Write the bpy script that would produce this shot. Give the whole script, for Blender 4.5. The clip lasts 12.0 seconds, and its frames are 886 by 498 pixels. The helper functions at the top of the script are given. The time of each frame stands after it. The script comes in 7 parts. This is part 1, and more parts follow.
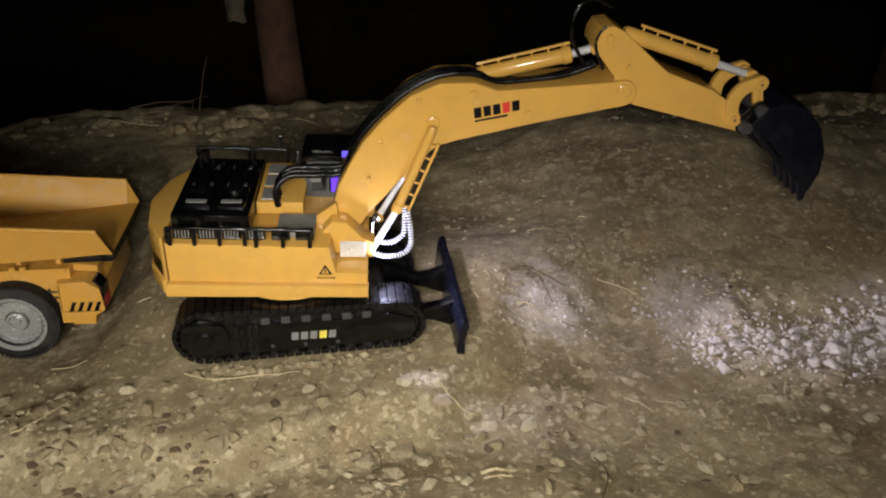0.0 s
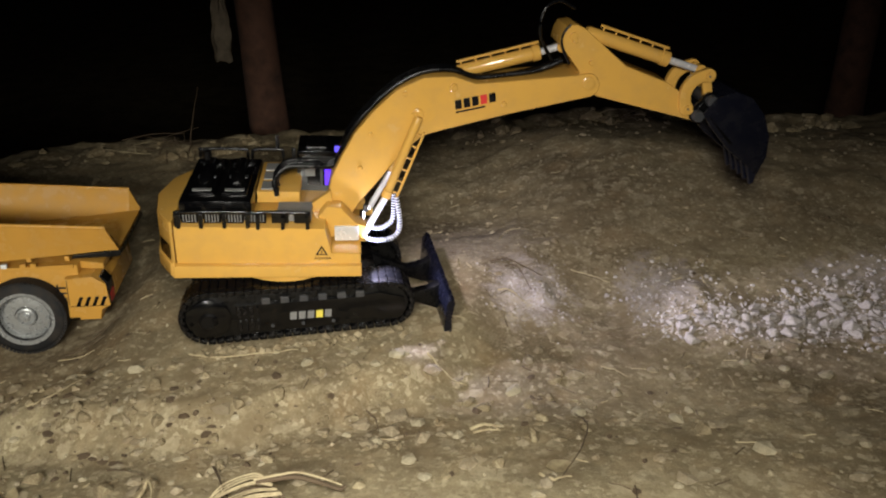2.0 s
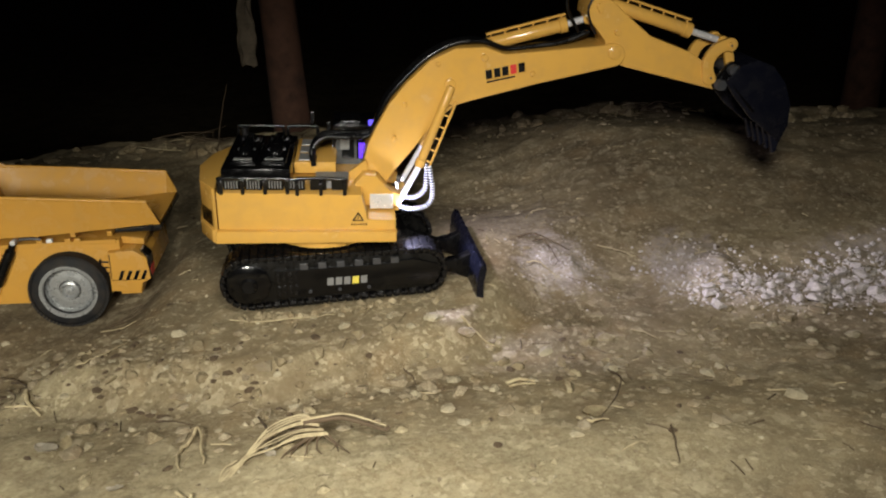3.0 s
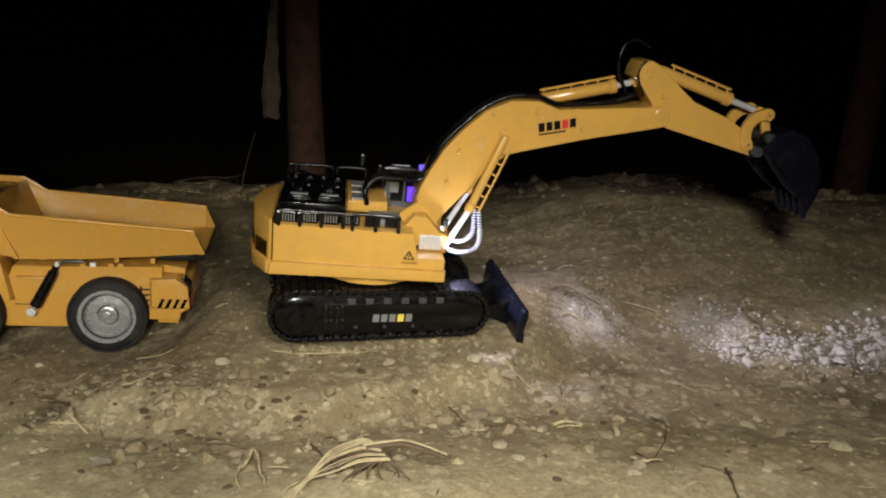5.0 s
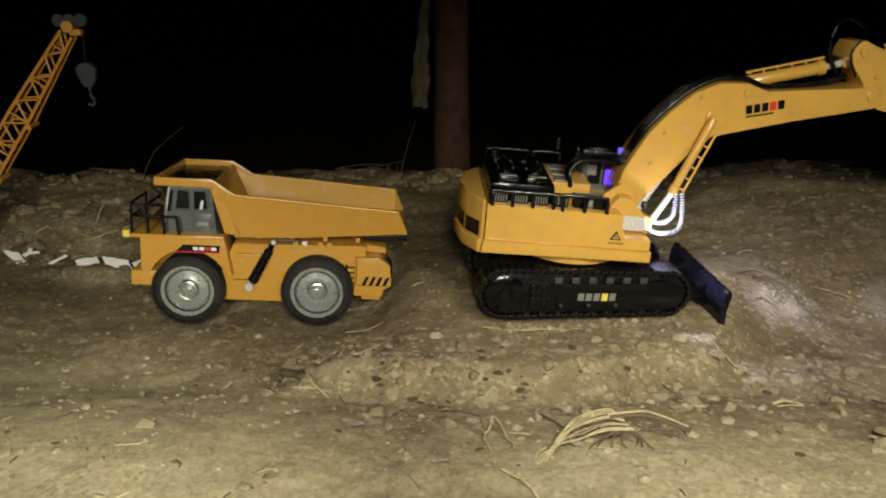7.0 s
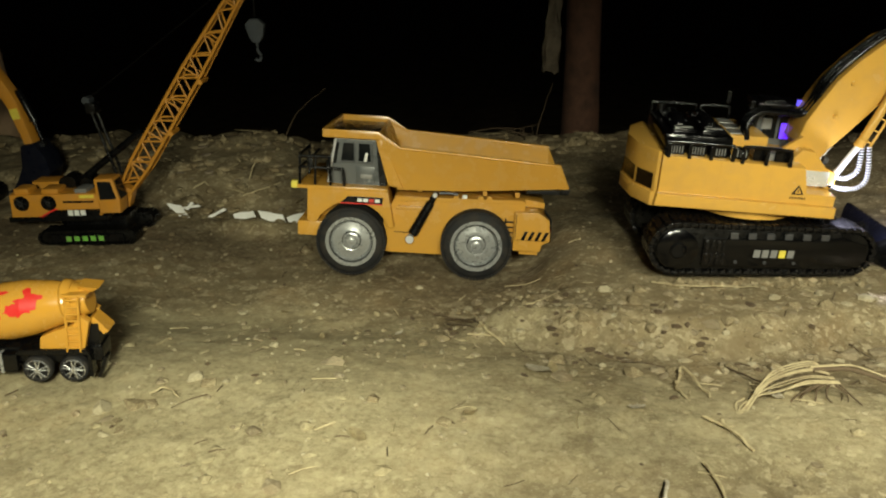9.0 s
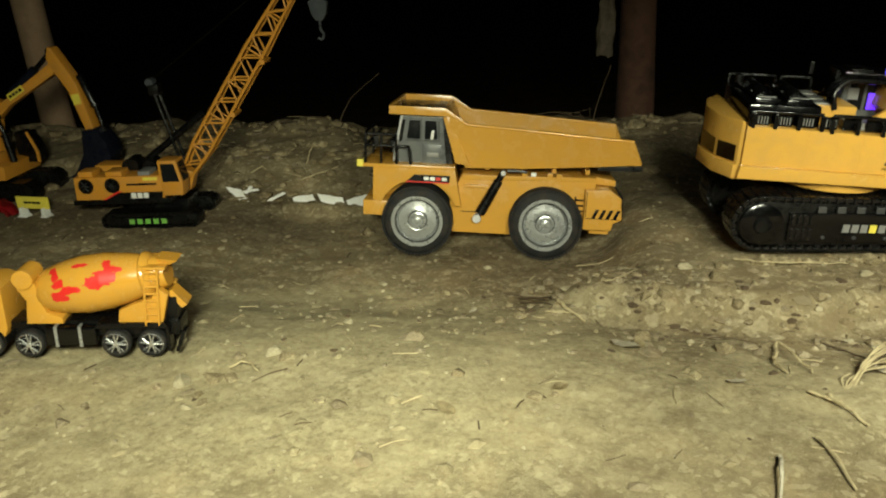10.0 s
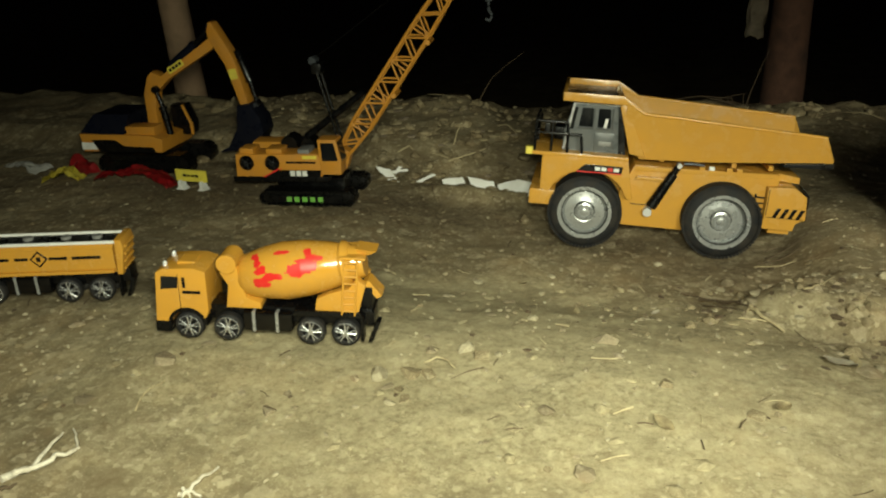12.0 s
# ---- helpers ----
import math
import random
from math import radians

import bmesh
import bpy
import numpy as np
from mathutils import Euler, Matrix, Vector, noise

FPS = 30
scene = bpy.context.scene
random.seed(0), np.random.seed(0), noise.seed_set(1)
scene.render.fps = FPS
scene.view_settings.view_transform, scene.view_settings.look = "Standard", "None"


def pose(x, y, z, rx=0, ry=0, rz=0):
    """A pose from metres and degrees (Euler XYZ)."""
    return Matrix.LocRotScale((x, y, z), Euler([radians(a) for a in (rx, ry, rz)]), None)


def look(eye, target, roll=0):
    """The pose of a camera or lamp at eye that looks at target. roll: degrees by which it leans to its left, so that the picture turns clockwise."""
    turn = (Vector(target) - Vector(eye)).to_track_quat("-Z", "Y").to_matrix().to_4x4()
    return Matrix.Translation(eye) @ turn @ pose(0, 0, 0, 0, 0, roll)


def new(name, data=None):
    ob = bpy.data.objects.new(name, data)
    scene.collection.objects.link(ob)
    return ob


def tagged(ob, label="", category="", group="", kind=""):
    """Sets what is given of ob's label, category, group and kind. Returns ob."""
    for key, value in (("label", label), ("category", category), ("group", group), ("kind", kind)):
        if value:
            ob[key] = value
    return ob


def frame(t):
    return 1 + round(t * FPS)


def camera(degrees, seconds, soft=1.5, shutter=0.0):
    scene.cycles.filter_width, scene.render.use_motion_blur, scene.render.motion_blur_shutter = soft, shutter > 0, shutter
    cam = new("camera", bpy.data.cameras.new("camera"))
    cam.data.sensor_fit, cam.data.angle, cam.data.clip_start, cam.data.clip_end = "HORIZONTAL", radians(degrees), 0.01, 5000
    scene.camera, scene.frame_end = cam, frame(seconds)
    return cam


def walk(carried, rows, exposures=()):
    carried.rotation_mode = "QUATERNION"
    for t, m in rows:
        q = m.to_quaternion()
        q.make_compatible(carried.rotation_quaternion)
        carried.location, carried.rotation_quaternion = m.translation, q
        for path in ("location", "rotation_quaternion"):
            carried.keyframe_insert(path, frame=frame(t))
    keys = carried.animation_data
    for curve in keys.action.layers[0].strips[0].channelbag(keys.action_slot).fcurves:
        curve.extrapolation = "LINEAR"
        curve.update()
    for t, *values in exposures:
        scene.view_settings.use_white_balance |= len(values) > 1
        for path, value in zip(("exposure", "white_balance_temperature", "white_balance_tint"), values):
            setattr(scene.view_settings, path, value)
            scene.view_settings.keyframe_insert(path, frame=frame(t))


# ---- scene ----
cam = camera(58.5, 12.0, 2.1)
METRES, EYE, TILT, LEAN, TURN = 0.82, 0.583, 0.0, 0.0, 0.0
ROWS = [
    (0.0, 0.0, 0.0, 0.0, -0.94, -31.44, 1.53),
    (0.5, 0.0178, -0.0249, -0.0035, -3.26, -30.35, 1.96),
    (1.0, -0.0044, -0.0552, -0.0347, -4.12, -29.57, 2.26),
    (1.5, -0.0356, -0.1062, -0.0672, -3.94, -28.76, 2.41),
    (2.0, -0.0219, -0.1347, -0.054, -3.2, -26.83, 1.82),
    (2.5, -0.0324, -0.197, -0.0848, -2.87, -25.99, 2.99),
    (4.5, -0.1534, -0.2069, -0.1469, -2.96, -20.0, -0.42),
    (5.0, -0.173, -0.2392, -0.15, -3.44, -19.39, -1.1),
    (5.5, -0.2209, -0.2652, -0.1578, -3.09, -19.74, -0.87),
    (6.0, -0.2666, -0.2733, -0.159, -1.52, -19.82, -0.43),
    (6.5, -0.3124, -0.2754, -0.159, 0.51, -19.93, -0.03),
    (7.0, -0.3553, -0.2785, -0.1564, 2.5, -19.95, 0.49),
    (7.5, -0.3976, -0.2815, -0.1666, 4.53, -20.35, 0.78),
    (9.5, -0.5043, -0.3036, -0.2117, 9.73, -21.34, 2.15),
    (10.0, -0.5382, -0.2952, -0.2331, 10.87, -21.32, 2.74),
    (10.5, -0.5734, -0.2876, -0.2398, 12.42, -21.92, 3.22),
    (11.0, -0.6079, -0.2838, -0.2321, 13.8, -22.82, 3.22),
    (11.5, -0.6469, -0.2851, -0.2187, 15.48, -23.54, 2.65),
    (12.0, -0.6771, -0.2888, -0.2103, 17.3, -23.11, 2.64),
]
walk(cam, [(t, pose(0, 0, EYE, TILT, LEAN, TURN) @ pose(METRES * x, METRES * y, METRES * z, 90 + pitch, roll, yaw)) for t, x, y, z, yaw, pitch, roll in ROWS],
     [(0.0, -0.30, 6500, 10), (2.5, -0.30, 6500, 9), (5.5, -0.43, 6550, 7), (7.0, -0.46, 6900, 3), (7.5, -0.44, 7000, 1), (9.5, -0.30, 7300, -7), (10.5, -0.12, 7050, -10), (12.0, -0.18, 7050, -9)])

# ---- light: a dark night, stand-ins for one hand torch, and the work lamps of the excavator ----
world = bpy.data.worlds.new("night")
scene.world = world
world.use_nodes = True
world.node_tree.nodes["Background"].inputs[0].default_value = (0.008, 0.0062, 0.009, 1)
world.node_tree.nodes["Background"].inputs[1].default_value = 0.1


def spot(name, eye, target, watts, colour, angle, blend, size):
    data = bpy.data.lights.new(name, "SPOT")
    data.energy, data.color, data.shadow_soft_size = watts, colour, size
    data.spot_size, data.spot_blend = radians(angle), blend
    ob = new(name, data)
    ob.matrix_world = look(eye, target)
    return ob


# three fixed spots added in place of one torch carried with the camera
spot("hand_torch_stand_in", (0.0, -0.09, 0.60), (0.12, 0.72, 0.0), 41.0, (1.0, 0.96, 0.87), 78, 1.0, 0.06)
spot("hand_torch_stand_in", (-0.24, -0.19, 0.50), (-0.34, 0.48, 0.0), 34.0, (1.0, 0.96, 0.86), 74, 1.0, 0.06)
spot("hand_torch_stand_in", (-0.54, -0.23, 0.46), (-0.94, 0.40, 0.0), 46.0, (1.0, 0.97, 0.85), 90, 1.0, 0.06)
spot("work_lamp_beam", (-0.052, 0.775, 0.175), (0.60, 0.71, 0.0), 11, (0.86, 0.82, 1.0), 31, 0.5, 0.006)
spot("work_lamp_flood", (-0.050, 0.775, 0.172), (0.28, 0.92, 0.05), 2.0, (0.90, 0.81, 1.0), 130, 0.8, 0.006)
spot("boom_lamp_beam", (-0.0686, 0.7114, 0.1259), (-0.0560, 0.7398, 0.1640), 0.60, (0.62, 0.64, 1.0), 100, 0.6, 0.003)
spot("track_lamp_beam", (-0.0734, 0.7141, 0.1172), (-0.0393, 0.7129, 0.0764), 2.6, (0.66, 0.66, 1.0), 85, 0.6, 0.003)


# ---- materials ----
def nodes_of(m):
    m.use_nodes = True
    t = m.node_tree
    return t, t.nodes, t.links, t.nodes["Principled BSDF"]


def add(n, kind, **values):
    made = n.new(kind)
    for key, value in values.items():
        made.inputs[key].default_value = value
    return made


def surface(name, colour, rough=0.5, metal=0.0, wear=None, amount=0.25, scale=60.0, bump=0.05, fine=900.0, shine=0.5):
    """Painted, moulded or rusty surface: colour broken by wear at one scale and fine relief at another."""
    m = bpy.data.materials.new(name)
    t, n, l, p = nodes_of(m)
    where = n.new("ShaderNodeTexCoord")
    big = add(n, "ShaderNodeTexNoise", Scale=scale, Detail=6.0, Roughness=0.62)
    small = add(n, "ShaderNodeTexNoise", Scale=fine, Detail=3.0, Roughness=0.6)
    l.new(where.outputs["Object"], big.inputs["Vector"])
    l.new(where.outputs["Object"], small.inputs["Vector"])
    ramp = add(n, "ShaderNodeMapRange", **{"From Min": 0.42, "From Max": 0.75, "To Min": 0.0, "To Max": amount})
    l.new(big.outputs["Fac"], ramp.inputs["Value"])
    mix = n.new("ShaderNodeMix")
    mix.data_type = "RGBA"
    mix.inputs["A"].default_value = (*colour, 1)
    mix.inputs["B"].default_value = (*(wear or [c * 0.55 for c in colour]), 1)
    l.new(ramp.outputs["Result"], mix.inputs["Factor"])
    l.new(mix.outputs["Result"], p.inputs["Base Color"])
    gloss = add(n, "ShaderNodeMapRange", **{"From Min": 0.3, "From Max": 0.7, "To Min": max(0.03, rough - 0.1), "To Max": min(1.0, rough + 0.14)})
    l.new(big.outputs["Fac"], gloss.inputs["Value"])
    l.new(gloss.outputs["Result"], p.inputs["Roughness"])
    p.inputs["Metallic"].default_value = metal
    p.inputs["Specular IOR Level"].default_value = shine
    relief = add(n, "ShaderNodeBump", Strength=bump, Distance=0.001)
    l.new(small.outputs["Fac"], relief.inputs["Height"])
    l.new(relief.outputs["Normal"], p.inputs["Normal"])
    return m


DUST = (0.22, 0.16, 0.09)
track_steel = surface("track_steel", (0.004, 0.004, 0.0045), 0.22, 0.0, (0.016, 0.013, 0.010), 0.4, 150, 0.6, 260)
yellow = surface("excavator_yellow", (0.60, 0.336, 0.070), 0.17, 0, DUST, 0.22, 45, 0.03, 700)
truck_yellow = surface("truck_yellow", (0.54, 0.278, 0.050), 0.22, 0, DUST, 0.18, 38, 0.04, 700, shine=0.45)
orange = surface("mixer_orange", (0.54, 0.268, 0.040), 0.20, 0, DUST, 0.2, 55, 0.04, 900)
crane_orange = surface("crane_orange", (0.52, 0.225, 0.028), 0.45, 0, DUST, 0.2, 55, 0.04, 900)
black = surface("black_plastic", (0.0025, 0.0025, 0.003), 0.26, 0, (0.009, 0.008, 0.006), 0.3, 60, 0.25, 240, shine=0.35)
black_gloss = surface("black_gloss", (0.0022, 0.0022, 0.0026), 0.14, 0, (0.007, 0.006, 0.005), 0.3, 60, 0.25, 200, shine=0.5)
black_dusty = surface("black_dusty", (0.003, 0.003, 0.003), 0.28, 0, (0.016, 0.013, 0.009), 0.35, 90, 0.4, 260, shine=0.35)
bucket_black = surface("bucket_black_paint", (0.0042, 0.0046, 0.0085), 0.22, 0, (0.012, 0.011, 0.012), 0.3, 60, 0.12, 400, shine=0.4)
blue_black = surface("blue_black_paint", (0.006, 0.007, 0.014), 0.3, 0.1, (0.018, 0.016, 0.016), 0.3, 60, 0.05, 700, shine=0.22)
rubber = surface("tyre_rubber", (0.012, 0.012, 0.013), 0.68, 0, (0.07, 0.056, 0.04), 0.4, 70, 0.2, 500, shine=0.22)
hub_silver = surface("hub_silver", (0.44, 0.45, 0.45), 0.28, 0.6, (0.16, 0.14, 0.12), 0.35, 90, 0.05, 500)
bright_rim = surface("bright_rim", (0.62, 0.62, 0.62), 0.22, 0.75, (0.45, 0.43, 0.40), 0.3, 160, 0.04, 500)
chrome = surface("chrome", (0.80, 0.80, 0.81), 0.2, 0.45, (0.5, 0.48, 0.45), 0.3, 80, 0.02, 500)
# lift ram rods: lamp glare on the chrome is put into a white base colour
white_rod = surface("polished_rod_lamplit", (0.86, 0.86, 0.88), 0.22, 0.1, (0.6, 0.58, 0.55), 0.2, 80, 0.02, 500)
grey = surface("cab_grey", (0.082, 0.088, 0.090), 0.32, 0, (0.1, 0.09, 0.07), 0.4, 60, 0.05, 700)
light_grey = surface("vent_grey", (0.22, 0.22, 0.215), 0.45, 0.2, (0.16, 0.14, 0.11), 0.4, 70, 0.05, 700)
steel = surface("dull_steel", (0.085, 0.088, 0.095), 0.4, 0.6, (0.12, 0.1, 0.08), 0.4, 60, 0.05, 700)
white_paint = surface("white_paint", (0.72, 0.72, 0.70), 0.5, 0, (0.4, 0.34, 0.26), 0.35, 60, 0.04, 700)
red_paint = surface("red_paint", (0.60, 0.022, 0.02), 0.4, 0, (0.4, 0.05, 0.03), 0.4, 60, 0.03, 700)
red_cloth = surface("red_plastic_sheet", (0.36, 0.012, 0.018), 0.4, 0, (0.14, 0.03, 0.02), 0.6, 50, 0.3, 250)
lemon = surface("sign_yellow", (0.72, 0.60, 0.08), 0.5, 0, DUST, 0.3, 60, 0.04, 700)
green = surface("green_sticker", (0.16, 0.42, 0.07), 0.5, 0, DUST, 0.3, 60, 0.04, 700)
block_grey = surface("block_grey", (0.040, 0.045, 0.052), 0.6, 0, (0.03, 0.03, 0.03), 0.4, 60, 0.05, 700, shine=0.2)
glass_dark = surface("dark_window", (0.006, 0.007, 0.008), 0.08, 0, (0.02, 0.02, 0.018), 0.4, 40, 0.01, 300)
bark = surface("red_brown_bark", (0.10, 0.045, 0.026), 0.9, 0, (0.03, 0.017, 0.012), 0.9, 22, 1.0, 70)
pale_bark = surface("pale_bark", (0.46, 0.30, 0.19), 0.9, 0, (0.30, 0.21, 0.13), 0.9, 22, 1.0, 70)
straw = surface("dry_straw", (0.47, 0.39, 0.23), 0.8, 0, (0.22, 0.16, 0.09), 0.8, 110, 0.3, 300)
twig_brown = surface("dry_twig", (0.10, 0.068, 0.038), 0.85, 0, (0.045, 0.03, 0.018), 0.7, 60, 0.5, 300)
pale_wood = surface("peeled_pale_wood", (0.62, 0.57, 0.46), 0.8, 0, (0.30, 0.24, 0.16), 0.8, 90, 0.5, 300)
dry_bark = surface("dry_hanging_bark", (0.30, 0.24, 0.17), 0.9, 0, (0.12, 0.09, 0.06), 0.9, 40, 0.8, 120)
paper_white = surface("torn_paper", (0.80, 0.79, 0.76), 0.8, 0, (0.5, 0.45, 0.36), 0.4, 45, 0.4, 250)

hose_silver = surface("hose_ring", (0.86, 0.86, 0.92), 0.28, 0.3, (0.5, 0.5, 0.55), 0.3, 300, 0.1, 900)


def glow(name, colour, strength):
    m = bpy.data.materials.new(name)
    t, n, l, p = nodes_of(m)
    p.inputs["Base Color"].default_value = (0.05, 0.05, 0.05, 1)
    p.inputs["Emission Color"].default_value = (*colour, 1)
    p.inputs["Emission Strength"].default_value = strength
    return m


led_violet = glow("violet_led", (0.115, 0.012, 1.0), 2.0)
led_blue = glow("blue_led", (0.10, 0.06, 1.0), 1.7)
led_white = glow("white_led", (0.80, 0.80, 1.0), 22.0)


def earthen(name, dark, mid, pale, per_island=False):
    """Soil and stone: three colours mixed by broad patches, clods and grit, with relief at three sizes."""
    m = bpy.data.materials.new(name)
    t, n, l, p = nodes_of(m)
    where = n.new("ShaderNodeTexCoord")
    src = where.outputs["Object"]

    def tex(kind, **v):
        made = add(n, kind, **v)
        l.new(src, made.inputs["Vector"])
        return made

    broad = tex("ShaderNodeTexNoise", Scale=5.5, Detail=5.0, Roughness=0.6)
    clod = tex("ShaderNodeTexNoise", Scale=46.0, Detail=7.0, Roughness=0.68)
    grit = tex("ShaderNodeTexNoise", Scale=210.0, Detail=6.0, Roughness=0.72)
    bend = n.new("ShaderNodeVectorMath")
    bend.operation = "MULTIPLY_ADD"
    bend.inputs[1].default_value = (0.013, 0.013, 0.013)
    l.new(clod.outputs["Color"], bend.inputs[0])
    l.new(src, bend.inputs[2])
    chips = add(n, "ShaderNodeTexVoronoi", Scale=75.0, Randomness=1.0)
    crumbs = add(n, "ShaderNodeTexVoronoi", Scale=210.0, Randomness=1.0)
    l.new(bend.outputs[0], chips.inputs["Vector"])
    l.new(bend.outputs[0], crumbs.inputs["Vector"])

    def blend(a, b, fac):
        x = n.new("ShaderNodeMix")
        x.data_type = "RGBA"
        for slot, v in (("A", a), ("B", b)):
            if isinstance(v, tuple):
                x.inputs[slot].default_value = (*v, 1)
            else:
                l.new(v, x.inputs[slot])
        l.new(fac, x.inputs["Factor"])
        return x.outputs["Result"]

    def span(value, a, b, lo=0.0, hi=1.0):
        r = add(n, "ShaderNodeMapRange", **{"From Min": a, "From Max": b, "To Min": lo, "To Max": hi})
        l.new(value, r.inputs["Value"])
        return r.outputs["Result"]

    c = blend(dark, mid, span(broad.outputs["Fac"], 0.36, 0.62))
    c = blend(c, pale, span(clod.outputs["Fac"], 0.50, 0.74, 0.0, 0.3))
    c = blend(c, dark, span(clod.outputs["Fac"], 0.46, 0.30, 0.0, 0.3))
    c = blend(c, pale, span(grit.outputs["Fac"], 0.58, 0.74, 0.0, 0.55))
    c = blend(c, dark, span(grit.outputs["Fac"], 0.43, 0.30, 0.0, 0.45))
    sand = tex("ShaderNodeTexNoise", Scale=560.0, Detail=3.0, Roughness=0.65)
    c = blend(c, pale, span(sand.outputs["Fac"], 0.58, 0.72, 0.0, 0.65))
    c = blend(c, dark, span(sand.outputs["Fac"], 0.42, 0.28, 0.0, 0.6))
    bits = n.new("ShaderNodeSeparateColor")
    l.new(chips.outputs["Color"], bits.inputs["Color"])
    bits2 = n.new("ShaderNodeSeparateColor")
    l.new(crumbs.outputs["Color"], bits2.inputs["Color"])
    c = blend(c, pale, span(bits.outputs["Red"], 0.80, 0.97, 0.0, 0.36))
    c = blend(c, dark, span(bits.outputs["Green"], 0.78, 0.97, 0.0, 0.26))
    c = blend(c, pale, span(bits2.outputs["Red"], 0.80, 0.98, 0.0, 0.5))
    c = blend(c, dark, span(bits2.outputs["Green"], 0.76, 0.98, 0.0, 0.34))
    tone = tex("ShaderNodeTexNoise", Scale=17.0, Detail=6.0, Roughness=0.66)
    c = blend(c, tuple(v * k for v, k in zip(mid, (1.06, 0.90, 0.78))), span(tone.outputs["Fac"], 0.50, 0.68, 0.0, 0.4))
    c = blend(c, tuple(v * k for v, k in zip(mid, (0.66, 0.62, 0.60))), span(tone.outputs["Fac"], 0.48, 0.34, 0.0, 0.8))
    if per_island:
        geo = n.new("ShaderNodeNewGeometry")
        c = blend(c, dark, span(geo.outputs["Random Per Island"], 0.4, 1.0, 0.0, 0.5))
    l.new(c, p.inputs["Base Color"])
    p.inputs["Roughness"].default_value = 0.93
    p.inputs["Specular IOR Level"].default_value = 0.25
    total = add(n, "ShaderNodeMath")
    total.operation = "MULTIPLY_ADD"
    total.inputs[1].default_value = 0.45
    l.new(grit.outputs["Fac"], total.inputs[0])
    lumps = add(n, "ShaderNodeMath")
    lumps.operation = "MULTIPLY_ADD"
    lumps.inputs[1].default_value = -0.10
    l.new(crumbs.outputs["Distance"], lumps.inputs[0])
    soft = add(n, "ShaderNodeMath")
    soft.operation = "MULTIPLY"
    soft.inputs[1].default_value = 0.45
    l.new(clod.outputs["Fac"], soft.inputs[0])
    l.new(soft.outputs[0], lumps.inputs[2])
    l.new(lumps.outputs[0], total.inputs[2])
    relief = add(n, "ShaderNodeBump", Strength=0.34, Distance=0.006)
    l.new(total.outputs[0], relief.inputs["Height"])
    l.new(relief.outputs["Normal"], p.inputs["Normal"])
    return m, c


soil, soil_colour = earthen("olive_brown_soil", (0.120, 0.090, 0.050), (0.275, 0.220, 0.128), (0.56, 0.480, 0.320))
stone, _ = earthen("tan_stone", (0.17, 0.135, 0.085), (0.34, 0.28, 0.18), (0.52, 0.45, 0.32), True)
pale_stone, _ = earthen("pale_stone", (0.28, 0.24, 0.155), (0.41, 0.36, 0.24), (0.56, 0.50, 0.37), True)
chalk, _ = earthen("chalky_stone", (0.30, 0.265, 0.235), (0.50, 0.46, 0.43), (0.74, 0.70, 0.67), True)


def soil_patches(m, colour, spots, pale, frayed=3.0):
    """Other earth colours, and one lamp tint, laid over the soil in ragged patches (x, y, half length, half width,
    strength).
    """
    t, n, l, p = nodes_of(m)
    where = n.new("ShaderNodeTexCoord")
    ragged = add(n, "ShaderNodeTexNoise", Scale=34.0, Detail=9.0, Roughness=0.78)
    l.new(where.outputs["Object"], ragged.inputs["Vector"])
    speck = add(n, "ShaderNodeTexNoise", Scale=170.0, Detail=5.0, Roughness=0.7)
    l.new(where.outputs["Object"], speck.inputs["Vector"])
    grain = add(n, "ShaderNodeMapRange", **{"From Min": 0.36, "From Max": 0.60, "To Min": 0.3, "To Max": 1.0})
    l.new(speck.outputs["Fac"], grain.inputs["Value"])
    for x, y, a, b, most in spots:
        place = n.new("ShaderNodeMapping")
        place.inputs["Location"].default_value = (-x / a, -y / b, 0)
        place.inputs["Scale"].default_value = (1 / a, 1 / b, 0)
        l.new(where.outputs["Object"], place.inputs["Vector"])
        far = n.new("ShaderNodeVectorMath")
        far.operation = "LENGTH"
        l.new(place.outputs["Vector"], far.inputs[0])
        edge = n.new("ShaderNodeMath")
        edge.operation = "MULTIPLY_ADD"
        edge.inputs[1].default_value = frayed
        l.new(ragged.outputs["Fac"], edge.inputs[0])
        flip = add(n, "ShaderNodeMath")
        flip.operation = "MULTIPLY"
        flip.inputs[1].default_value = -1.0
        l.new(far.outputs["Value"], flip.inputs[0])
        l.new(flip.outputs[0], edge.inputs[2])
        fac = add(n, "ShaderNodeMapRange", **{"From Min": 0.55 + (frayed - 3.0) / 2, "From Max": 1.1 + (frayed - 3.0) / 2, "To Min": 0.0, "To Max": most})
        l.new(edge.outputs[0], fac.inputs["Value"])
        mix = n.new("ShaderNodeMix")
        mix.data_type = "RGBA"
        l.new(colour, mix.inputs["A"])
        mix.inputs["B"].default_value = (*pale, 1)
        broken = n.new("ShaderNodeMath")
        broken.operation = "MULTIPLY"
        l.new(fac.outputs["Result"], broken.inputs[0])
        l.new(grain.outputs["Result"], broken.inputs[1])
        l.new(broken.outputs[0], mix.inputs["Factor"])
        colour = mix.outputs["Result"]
    l.new(colour, p.inputs["Base Color"])
    return colour


# first spot: the work lamp's tint on the slope, put into the soil colour
soil_colour = soil_patches(soil, soil_colour, [(0.070, 0.93, 0.13, 0.11, 0.35), (0.133, 0.810, 0.064, 0.088, 1.0), (0.47, 0.725, 0.22, 0.055, 0.6), (0.315, 0.812, 0.075, 0.090, 0.9), (0.60, 0.81, 0.13, 0.07, 0.6)], (0.38, 0.335, 0.305))
